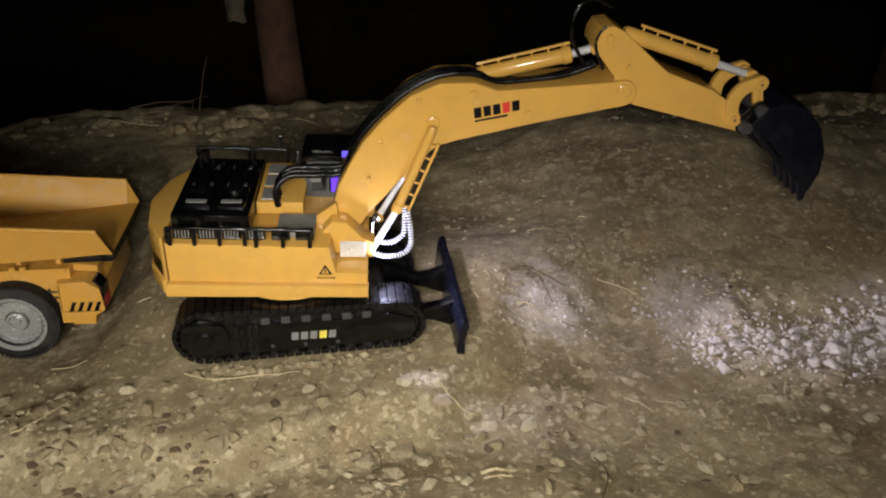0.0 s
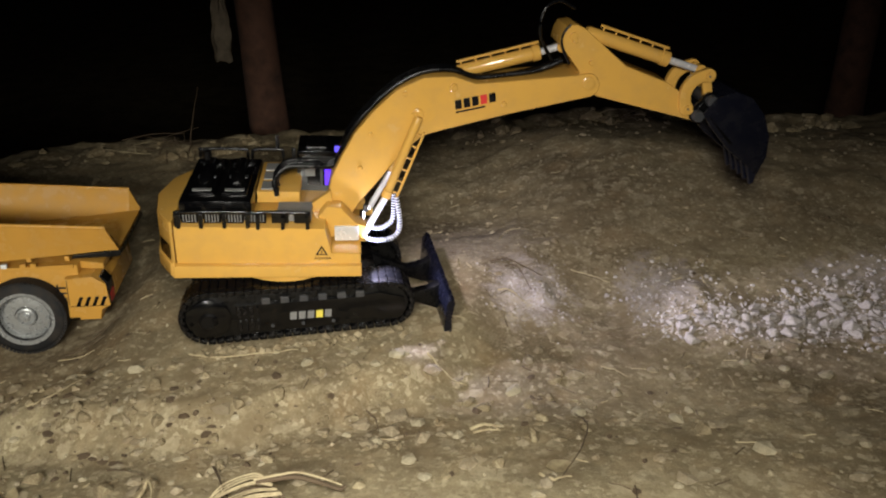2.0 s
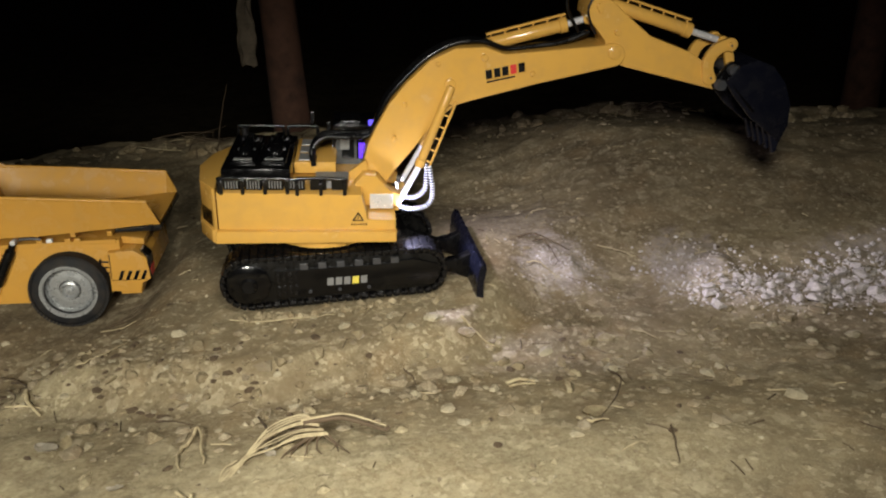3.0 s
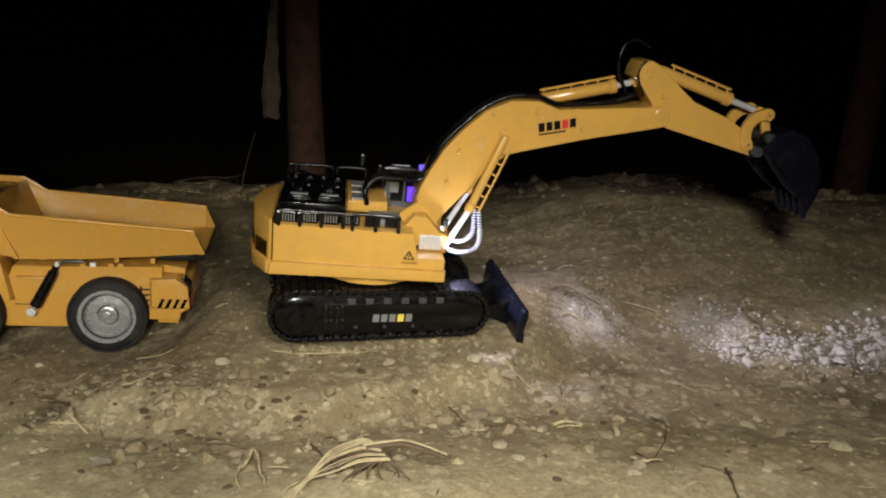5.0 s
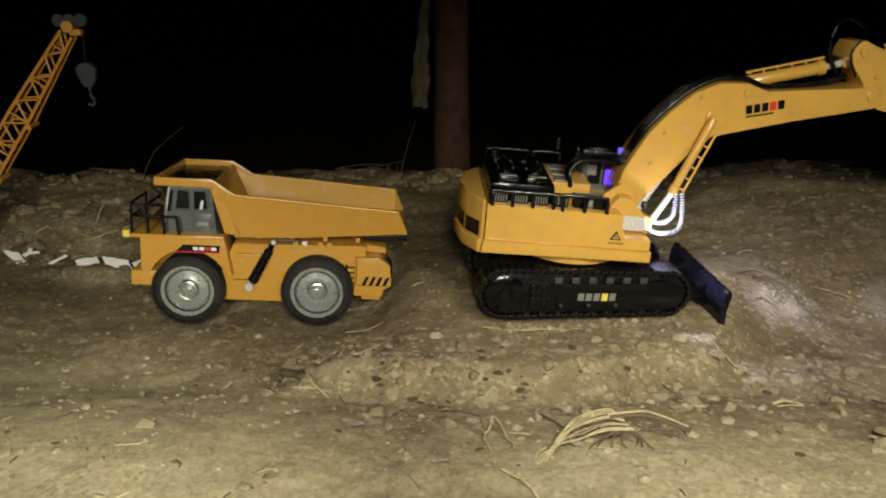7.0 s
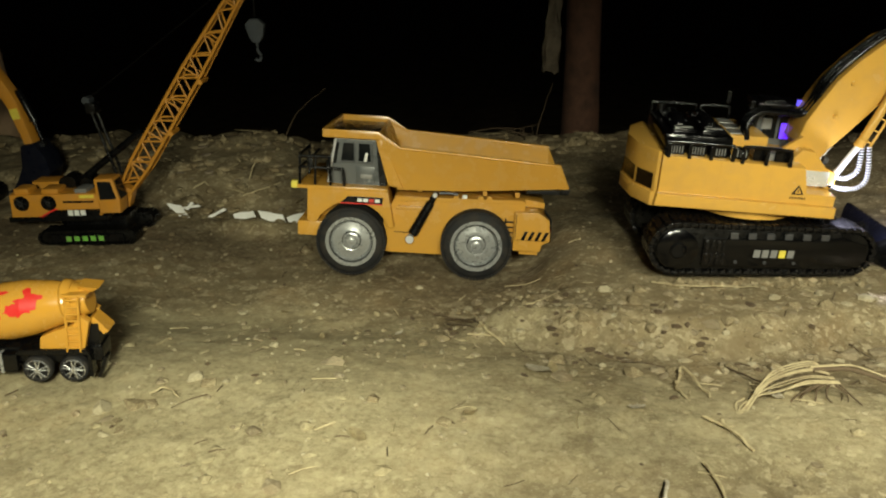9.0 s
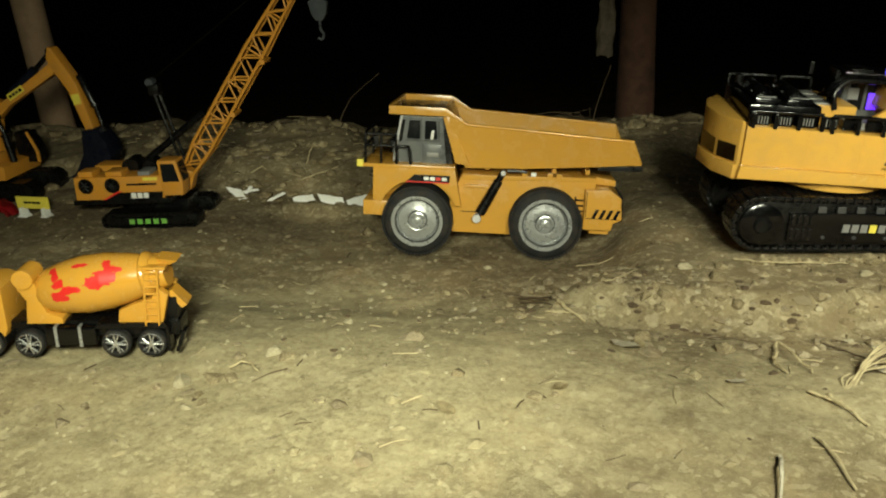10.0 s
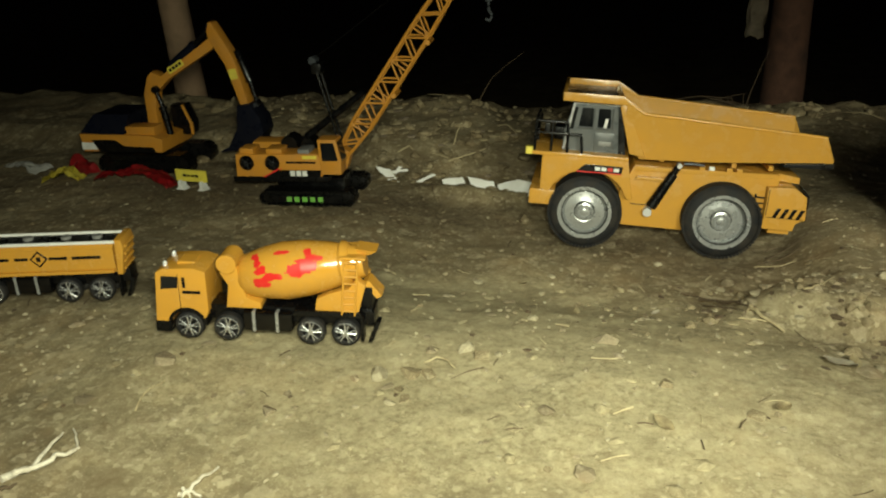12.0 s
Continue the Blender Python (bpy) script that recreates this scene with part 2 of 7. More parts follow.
# pale earth on the raised strip in front
soil_colour = soil_patches(soil, soil_colour, [(-0.72, 0.36, 0.56, 0.30, 0.62), (-0.80, 0.56, 0.44, 0.10, 0.5), (-0.05, 0.36, 0.46, 0.13, 0.5)], (0.48, 0.418, 0.256), 1.5)
# dark driven earth along the vehicles' lane, and dark patches on the right slope and bank
soil_patches(soil, soil_colour, [(-1.20, 0.825, 0.66, 0.118, 0.85), (-0.52, 0.77, 0.16, 0.13, 0.6), (0.45, 0.98, 0.35, 0.16, 0.35), (-0.80, 1.04, 0.13, 0.10, 0.6)], (0.092, 0.064, 0.038))

# ---- building helpers ----
def part(name, bm, material, parent=None, label="", smooth=None):
    """Links a bmesh as one mesh object, under a thing or a part."""
    me = bpy.data.meshes.new(name)
    bmesh.ops.recalc_face_normals(bm, faces=bm.faces)
    bm.to_mesh(me)
    bm.free()
    me.materials.append(material)
    if smooth is not None:
        me.polygons.foreach_set("use_smooth", [True] * len(me.polygons))
        me.set_sharp_from_angle(angle=radians(smooth))
    ob = new(name, me)
    if parent:
        ob.parent = parent
    return tagged(ob, label)


def thing(name, label, category, m, group="", kind=""):
    ob = new(name)
    ob.empty_display_size = 0.02
    ob.matrix_world = m
    return tagged(ob, label, category, group, kind)


def bevelled(bm, edges, size, steps=2):
    if size:
        bmesh.ops.bevel(bm, geom=list(edges), offset=size, segments=steps, profile=0.6, affect="EDGES", clamp_overlap=True)


def box(x0, x1, y0, y1, z0, z1, bevel=0.001, bm=None, m=None):
    own = bmesh.new()
    bmesh.ops.create_cube(own, size=1.0, matrix=Matrix.Translation(((x0 + x1) / 2, (y0 + y1) / 2, (z0 + z1) / 2)) @ Matrix.Diagonal((abs(x1 - x0), abs(y1 - y0), abs(z1 - z0), 1)))
    bevelled(own, own.edges, bevel)
    return joined(bm, own, m)


def joined(bm, own, m=None):
    if m is not None:
        own.transform(m)
    if bm is None:
        return own
    me = bpy.data.meshes.new("scrap")
    own.to_mesh(me)
    own.free()
    bm.from_mesh(me)
    bpy.data.meshes.remove(me)
    return bm


def prism(outline, y0, y1, bevel=0.0012, bm=None, m=None, steps=2):
    """An outline in x and z, drawn out from y0 to y1, with rounded rims."""
    own = bmesh.new()
    verts = [own.verts.new((x, y0, z)) for x, z in outline]
    face = own.faces.new(verts)
    out = bmesh.ops.extrude_face_region(own, geom=[face])
    bmesh.ops.translate(own, verts=[v for v in out["geom"] if isinstance(v, bmesh.types.BMVert)], vec=(0, y1 - y0, 0))
    bmesh.ops.recalc_face_normals(own, faces=own.faces)
    if bevel:
        rims = [e for e in own.edges if abs(e.verts[0].co.y - e.verts[1].co.y) < 1e-7]
        bevelled(own, rims, bevel, steps)
    return joined(bm, own, m)


def plan(outline, z0, z1, bevel=0.0012, bm=None, m=None):
    """An outline in x and y, drawn up from z0 to z1."""
    own = bmesh.new()
    face = own.faces.new([own.verts.new((x, y, z0)) for x, y in outline])
    out = bmesh.ops.extrude_face_region(own, geom=[face])
    bmesh.ops.translate(own, verts=[v for v in out["geom"] if isinstance(v, bmesh.types.BMVert)], vec=(0, 0, z1 - z0))
    bmesh.ops.recalc_face_normals(own, faces=own.faces)
    if bevel:
        bevelled(own, [e for e in own.edges if abs(e.verts[0].co.z - e.verts[1].co.z) < 1e-7], bevel)
    return joined(bm, own, m)


def along(p0, p1):
    """A pose at p0 whose z runs to p1."""
    way = Vector(p1) - Vector(p0)
    return Matrix.Translation(p0) @ way.to_track_quat("Z", "Y").to_matrix().to_4x4()


def turned(profile, p0, p1, sides=24, bm=None, close=True):
    """A body of revolution about the line from p0 to p1: profile of (share of the way, radius)."""
    own = bmesh.new()
    length = (Vector(p1) - Vector(p0)).length
    rings = []
    for s, r in profile:
        rings.append([own.verts.new((max(r, 1e-5) * math.cos(2 * math.pi * k / sides), max(r, 1e-5) * math.sin(2 * math.pi * k / sides), s * length)) for k in range(sides)])
    for a, b in zip(rings, rings[1:]):
        for k in range(sides):
            own.faces.new((a[k], a[(k + 1) % sides], b[(k + 1) % sides], b[k]))
    if close:
        own.faces.new(rings[0][::-1])
        own.faces.new(rings[-1])
    own.transform(along(p0, p1))
    return joined(bm, own)


def rod(p0, p1, r, sides=12, bm=None, r1=None):
    b = min(r * 0.18, 0.0006)
    length = max((Vector(p1) - Vector(p0)).length, 1e-6)
    e = min(b / length, 0.2)
    r1 = r if r1 is None else r1
    return turned([(0, r - b), (e, r), (1 - e, r1), (1, max(r1 - b, 1e-5))], p0, p1, sides, bm)


def curve_points(points, steps=6):
    """A smooth line through points."""
    ps = [Vector(p) for p in points]
    ps = [2 * ps[0] - ps[1]] + ps + [2 * ps[-1] - ps[-2]]
    out = []
    for i in range(1, len(ps) - 2):
        a, b, c, d = ps[i - 1:i + 3]
        for k in range(steps):
            u = k / steps
            out.append(0.5 * ((2 * b) + (c - a) * u + (2 * a - 5 * b + 4 * c - d) * u * u + (3 * b - a - 3 * c + d) * u ** 3))
    return out + [ps[-2]]


def tube(points, r, sides=8, bm=None, taper=1.0, steps=6, flat=1.0):
    """A round (or, with flat under 1, strap-like) cord along a smooth line."""
    own = bmesh.new()
    line = curve_points(points, steps)
    rings = []
    side = Vector((0, 0, 1))
    for i, p in enumerate(line):
        way = (line[min(i + 1, len(line) - 1)] - line[max(i - 1, 0)]).normalized()
        u = way.cross(side)
        u = u.normalized() if u.length > 1e-4 else way.orthogonal().normalized()
        v = u.cross(way)
        q = r * (1 + (taper - 1) * i / (len(line) - 1))
        rings.append([own.verts.new(p + q * (math.cos(2 * math.pi * k / sides) * u + flat * math.sin(2 * math.pi * k / sides) * v)) for k in range(sides)])
    for a, b in zip(rings, rings[1:]):
        for k in range(sides):
            own.faces.new((a[k], a[(k + 1) % sides], b[(k + 1) % sides], b[k]))
    own.faces.new(rings[0][::-1])
    own.faces.new(rings[-1])
    return joined(bm, own)


STRUTS = {}


def strut(name, p0, p1, r, material, parent, sides=6):
    """A straight bar that shares its mesh with all bars of one material."""
    key = (material.name, sides)
    if key not in STRUTS:
        bm = turned([(0, 1.0), (1, 1.0)], (0, 0, 0), (0, 0, 1), sides)
        me = bpy.data.meshes.new("bar")
        bm.to_mesh(me)
        bm.free()
        me.materials.append(material)
        STRUTS[key] = me
    ob = new(name, STRUTS[key])
    ob.parent = parent
    ob.matrix_basis = along(p0, p1) @ Matrix.Diagonal((r, r, (Vector(p1) - Vector(p0)).length, 1))
    return ob


def arc(cx, cz, r, a0, a1, steps):
    return [(cx + r * math.cos(radians(a0 + (a1 - a0) * k / steps)), cz + r * math.sin(radians(a0 + (a1 - a0) * k / steps))) for k in range(steps + 1)]


# ---- ground ----
TABLE = np.random.RandomState(4).permutation(512)
ANGLES = np.random.RandomState(5).rand(512) * 2 * np.pi


def perlin(x, y):
    x, y = np.asarray(x, float), np.asarray(y, float)
    xi, yi = np.floor(x).astype(int), np.floor(y).astype(int)
    xf, yf = x - xi, y - yi

    def corner(dx, dy):
        g = ANGLES[TABLE[(TABLE[(xi + dx) % 512] + yi + dy) % 512]]
        return np.cos(g) * (xf - dx) + np.sin(g) * (yf - dy)

    u, v = xf ** 3 * (xf * (6 * xf - 15) + 10), yf ** 3 * (yf * (6 * yf - 15) + 10)
    a, b = corner(0, 0) + u * (corner(1, 0) - corner(0, 0)), corner(0, 1) + u * (corner(1, 1) - corner(0, 1))
    return a + v * (b - a)


def step(v):
    v = np.clip(v, 0, 1)
    return v * v * (3 - 2 * v)


def height(x, y):
    """Height of the ground: a raised strip in front, a mound under the excavator, a bank that drops into the dark behind."""
    x, y = np.asarray(x, float), np.asarray(y, float)
    front = 0.040 * np.maximum(step((0.63 - y) / 0.26) * step((-0.17 - x) / 0.3), 0.95 * step((0.60 - y) / 0.24))
    edge = 0.515 + 0.30 * np.clip(x + 0.22, 0, 0.5) + 0.10 * step((x + 0.02) / 0.16) + 0.012 * perlin(x * 14, y * 14)
    mound = 0.036 * step((y - edge) / (0.07 + 0.14 * step((x + 0.04) / 0.18))) * step((x + 0.455 + 0.075 * step((0.68 - y) / 0.08)) / 0.09) * step((0.30 - x) / 0.2) * step((1.12 - y) / 0.25)
    low = -0.012 - 0.008 * np.exp(-((x + 0.5) / 0.12) ** 2 - ((y - 0.78) / 0.14) ** 2) + 0.018 * step((-0.86 - x) / 0.2)
    low = low * step((y - 0.5) / 0.1) - 0.006 * (1 - step((y - 0.5) / 0.1))
    right = (0.07 * step((y - 0.755) / 0.40) - 0.035 * step((y - 1.20) / 0.28)) * step((x - 0.05) / 0.25)
    crest_y = 1.47 - 0.13 * step((-0.65 - x) / 0.35)
    crest_z = 0.038 + 0.008 * step((-0.7 - x) / 0.3) - 0.012 * step((-1.15 - x) / 0.5) - 0.022 * step((x - 0.1) / 0.15) - 0.034 * step((x - 0.47) / 0.15)
    front = front + 0.009 * np.exp(-((x + 1.03) / 0.11) ** 2 - ((y - 0.30) / 0.08) ** 2)
    cut = step((-0.55 - x) / 0.25)
    toe = 0.985 + 0.022 * perlin(x * 7, 2.5) + 0.012 * perlin(x * 19, 7.5)
    bank = crest_z * ((1 - cut) * step((y - 0.96) / (crest_y - 0.98)) + cut * (0.78 * step((y - toe) / 0.10) + 0.22 * step((y - 1.05) / 0.28)))
    lip = np.exp(-((y - crest_y) / 0.09) ** 2)
    ragged = lip * (0.014 * perlin(x * 8.3, y * 3 + 4) + 0.012 * perlin(x * 19, y * 9) + 0.006 * perlin(x * 43, y * 21))
    # second, deeper fall added so unseen ground beyond stays out of the torchlight
    drop = -0.17 * step((y - crest_y) / 0.28) - 1.2 * step((y - crest_y - 0.15) / 2.5)
    rough = 0.35 + 0.40 * step((y - 0.9) / 0.3)
    calm = 1 - 0.7 * np.exp(-((x + 0.16) / 0.17) ** 4 - ((y - 0.77) / 0.12) ** 4)
    n = rough * (0.016 * perlin(x * 6.1, y * 6.1) + 0.010 * perlin(x * 13 + 7, y * 13))
    n = n + 0.0030 * (0.2 + rough) * perlin(x * 31, y * 31 + 3) + 0.0012 * perlin(x * 70 + 5, y * 70)
    heaps = 0.008 * np.exp(-((x - 0.345) / 0.050) ** 2 - ((y - 0.80) / 0.050) ** 2) + 0.009 * step((0.184 - 0.25 * (y - 0.78) - x) / 0.022) * np.exp(-((x - 0.137) / 0.055) ** 2 - ((y - 0.815) / 0.055) ** 2)
    ledge = 0.016 * np.exp(-((y - 0.915 - 0.01 * perlin(x * 9, 1.5)) / 0.020) ** 2) * step((x + 1.00) / 0.08) * step((-0.74 - x) / 0.05)
    heaps = ledge + heaps * (1 + 0.8 * perlin(x * 38, y * 38 + 11)) - 0.012 * np.exp(-((x - 0.230) / 0.046) ** 2 - ((y - 0.79) / 0.06) ** 2)
    return front + mound + low + right + bank + ragged + drop + heaps + calm * n - 0.002


def H(x, y):
    return float(height(x, y))


def spread(a, b, fine, far):
    """Fine even steps from a to b, then longer and longer ones out to far on both sides."""
    inner = np.arange(a, b + fine / 2, fine)
    grow, d, out = fine, 0.0, []
    while d < far:
        grow *= 1.35
        d += grow
        out.append(d)
    out = np.array(out)
    return np.concatenate([a - out[::-1], inner, b + out])


def build_ground():
    xs, ys = spread(-1.95, 0.85, 0.0045, 60.0), spread(0.18, 1.62, 0.0045, 60.0)
    gx, gy = np.meshgrid(xs, ys)
    gz = height(gx, gy)
    verts = np.stack([gx, gy, gz], -1).reshape(-1, 3)
    w, h = len(xs), len(ys)
    i = (np.arange(h - 1)[:, None] * w + np.arange(w - 1)[None, :]).reshape(-1)
    faces = np.stack([i, i + 1, i + w + 1, i + w], -1)
    me = bpy.data.meshes.new("ground")
    me.vertices.add(len(verts))
    me.vertices.foreach_set("co", verts.reshape(-1))
    me.loops.add(faces.size)
    me.loops.foreach_set("vertex_index", faces.reshape(-1).astype(np.int32))
    me.polygons.add(len(faces))
    me.polygons.foreach_set("loop_start", np.arange(0, faces.size, 4, dtype=np.int32))
    me.polygons.foreach_set("use_smooth", np.ones(len(faces), bool))
    me.update(calc_edges=True)
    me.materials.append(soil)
    return tagged(new("ground", me), "bare olive brown soil with grit and clods", "ground", kind="structure")


build_ground()

# ---- tree trunks behind the bank ----
def trunk_mesh(r0, r1, tall, lean, material, parent, seed):
    rng = random.Random(seed)
    bm = bmesh.new()
    sides, rings = 28, 40
    loops = []
    for j in range(rings + 1):
        u = j / rings
        r = r0 + (r1 - r0) * u + r0 * 0.35 * math.exp(-u * 14)
        loops.append([])
        for k in range(sides):
            a = 2 * math.pi * k / sides
            q = r * (1 + 0.06 * noise.noise((3 * math.cos(a) + seed, 3 * math.sin(a), u * tall * 4)) + 0.05 * noise.noise((7 * math.cos(a), 7 * math.sin(a) + seed, u * tall * 9)))
            loops[-1].append(bm.verts.new((q * math.cos(a) + lean * u * tall, q * math.sin(a), u * tall)))
    for a, b in zip(loops, loops[1:]):
        for k in range(sides):
            bm.faces.new((a[k], a[(k + 1) % sides], b[(k + 1) % sides], b[k]))
    bm.faces.new(loops[-1])
    bm.faces.new(loops[0][::-1])
    return part("trunk", bm, material, parent, smooth=60)


def tree(x, y, r0, r1, tall, lean, material, label, seed, shreds=0):
    z = H(x, y) - 0.03
    t = thing("tree", label, "tree", pose(x, y, z), "trees behind the bank")
    trunk_mesh(r0, r1, tall, lean, material, t, seed)
    if shreds:
        g = random.Random(seed)
        bm = bmesh.new()
        rows = []
        zs = [0.112 + 0.012 * k for k in range(48)]
        for i, wz in enumerate(zs):
            c = float(np.interp(wz, (0.115, 0.16, 0.22, 0.30, 0.37, 0.50, 0.70), (-0.440, -0.437, -0.432, -0.428, -0.421, -0.418, -0.412)))
            w = float(np.interp(wz, (0.112, 0.15, 0.20, 0.25, 0.30, 0.37, 0.50, 0.70), (0.046, 0.048, 0.036, 0.032, 0.032, 0.018, 0.026, 0.02)))
            row = []
            for j in range(9):
                v = j / 8 - 0.5
                wob = 0.011 * noise.noise((wz * 26, v * 3, seed)) + 0.003 * noise.noise((wz * 70, v * 6, seed + 4))
                dz = 0.016 * noise.noise((v * 9, 3.1, seed)) + g.uniform(-0.004, 0.004) if i == 0 else 0.0
                row.append(bm.verts.new((c + v * w + wob - x, -0.034 + 0.010 * noise.noise((v * 7, wz * 14, seed + 9)), wz - z + dz)))
            rows.append(row)
        for p, q in zip(rows, rows[1:]):
            for j in range(8):
                bm.faces.new((p[j], p[j + 1], q[j + 1], q[j]))
        bmesh.ops.solidify(bm, geom=bm.faces[:], thickness=0.002)
        part("bark_strip", bm, dry_bark, t, "ragged loose strip of hanging bark", smooth=60)
    return t


tree(-0.362, 1.80, 0.043, 0.036, 2.2, 0.004, bark, "slim red brown trunk with hanging strips of bark", 3, 10)
tree(-1.99, 1.78, 0.040, 0.042, 2.2, -0.03, pale_bark, "pale tan trunk rising behind the bank", 8)
tree(1.36, 2.25, 0.05, 0.045, 2.2, 0.0, bark, "dark red brown trunk in the far dark", 12)

# ---- excavator ----
EX = pose(-0.19, 0.69, 0.0, 0, 4.5, 3)
LW = EX.inverted() @ pose(-0.17, 0.685, 0.0, 0, 2.5, 7)


def moved(bm, m):
    bm.transform(m)
    return bm


def track_path(x0, z0, r0, x1, z1, r1, count):
    """Places and slopes of evenly spaced shoes round two wheels."""
    pts = arc(x0, z0, r0, 270, 90, 24) + arc(x1, z1, r1, 90, -90, 24)
    pts.append(pts[0])
    seg = [math.dist(a, b) for a, b in zip(pts, pts[1:])]
    total, out = sum(seg), []
    for k in range(count):
        d = total * k / count
        for (a, b), s in zip(zip(pts, pts[1:]), seg):
            if d <= s:
                u = d / s if s else 0
                out.append((a[0] + (b[0] - a[0]) * u, a[1] + (b[1] - a[1]) * u, math.atan2(b[1] - a[1], b[0] - a[0])))
                break
            d -= s
    return out


def crawler(parent, name, m, y0, y1, ends, count, thick, material, grouser=0.3):
    """A belt of single shoes round two wheels; returns the track part."""
    (x0, z0, r0), (x1, z1, r1) = ends
    inner = prism(arc(x0, z0, r0 - thick, 270, 90, 14) + arc(x1, z1, r1 - thick, 90, -90, 14), y0 + 0.003, y1 - 0.003, 0.001)
    tr = part(name, moved(inner, m), black_dusty, parent, smooth=40)
    pitch = (2 * abs(x1 - x0) + math.pi * (r0 + r1)) / count
    bm = box(-pitch * 0.45, pitch * 0.45, y0, y1, -thick / 2, thick / 2, thick * 0.2)
    box(-pitch * 0.38, -pitch * 0.12, y0 + 0.001, y1 - 0.001, -thick * (0.5 + grouser), -thick * 0.45, 0, bm)
    me = bpy.data.meshes.new("track_shoe")
    bm.to_mesh(me)
    bm.free()
    me.materials.append(material)
    for x, z, a in track_path(x0, z0, r0, x1, z1, r1, count):
        shoe = new("track_shoe", me)
        shoe.parent = tr
        shoe.matrix_basis = m @ Matrix.Translation((x, 0, z)) @ Matrix.Rotation(-a, 4, "Y")
    return tr


def guard(parent, p0, p1, off, y, material, posts=5):
    """A thin pipe held off a cylinder by little brackets."""
    a, b = Vector((p0[0], y, p0[1])), Vector((p1[0], y, p1[1]))
    g = part("cylinder_guard", rod(a + Vector(off), b + Vector(off), 0.0016, 8), material, parent, smooth=40)
    for k in range(posts):
        c = a.lerp(b, (k + 0.3) / (posts - 0.4))
        strut("bracket", c, c + Vector(off), 0.0012, material, g)
    return g


def cylinder(parent, name, p0, p1, p2, r, rr, y, material, bright=None):
    """A ram: barrel from p0 to p1, bright rod on to p2."""
    a, b, c = ((p[0], y, p[1]) for p in (p0, p1, p2))
    ram = part(name, turned([(0, r * 0.8), (0.03, r), (0.9, r), (0.91, r * 1.18), (0.99, r * 1.18), (1, r * 0.9)], a, b, 20), material, parent, smooth=35)
    part("piston_rod", rod(b, c, rr, 14), bright or chrome, ram, "" if bright else "bright chrome rod", smooth=40)
    part("rod_eye", rod((c[0], y - r * 0.8, c[2]), (c[0], y + r * 0.8, c[2]), rr * 1.6, 16), material, ram, smooth=40)
    return ram


def letters_bars(parent, name, x, z, y, run, tall, slope, colours, label, count=5):
    """A maker's mark as plain upright bars on a side plate."""
    w = run / count
    m = Matrix.Translation((x, y, z)) @ Matrix.Rotation(-slope, 4, "Y")
    for k in range(count):
        bm = prism([(k * w + 0.12 * w, 0), (k * w + 0.88 * w, 0), (k * w + 0.96 * w, tall), (k * w + 0.2 * w, tall)], -0.0006, 0.0006, 0)
        part(name, moved(bm, m), colours[k % len(colours)], parent, label)


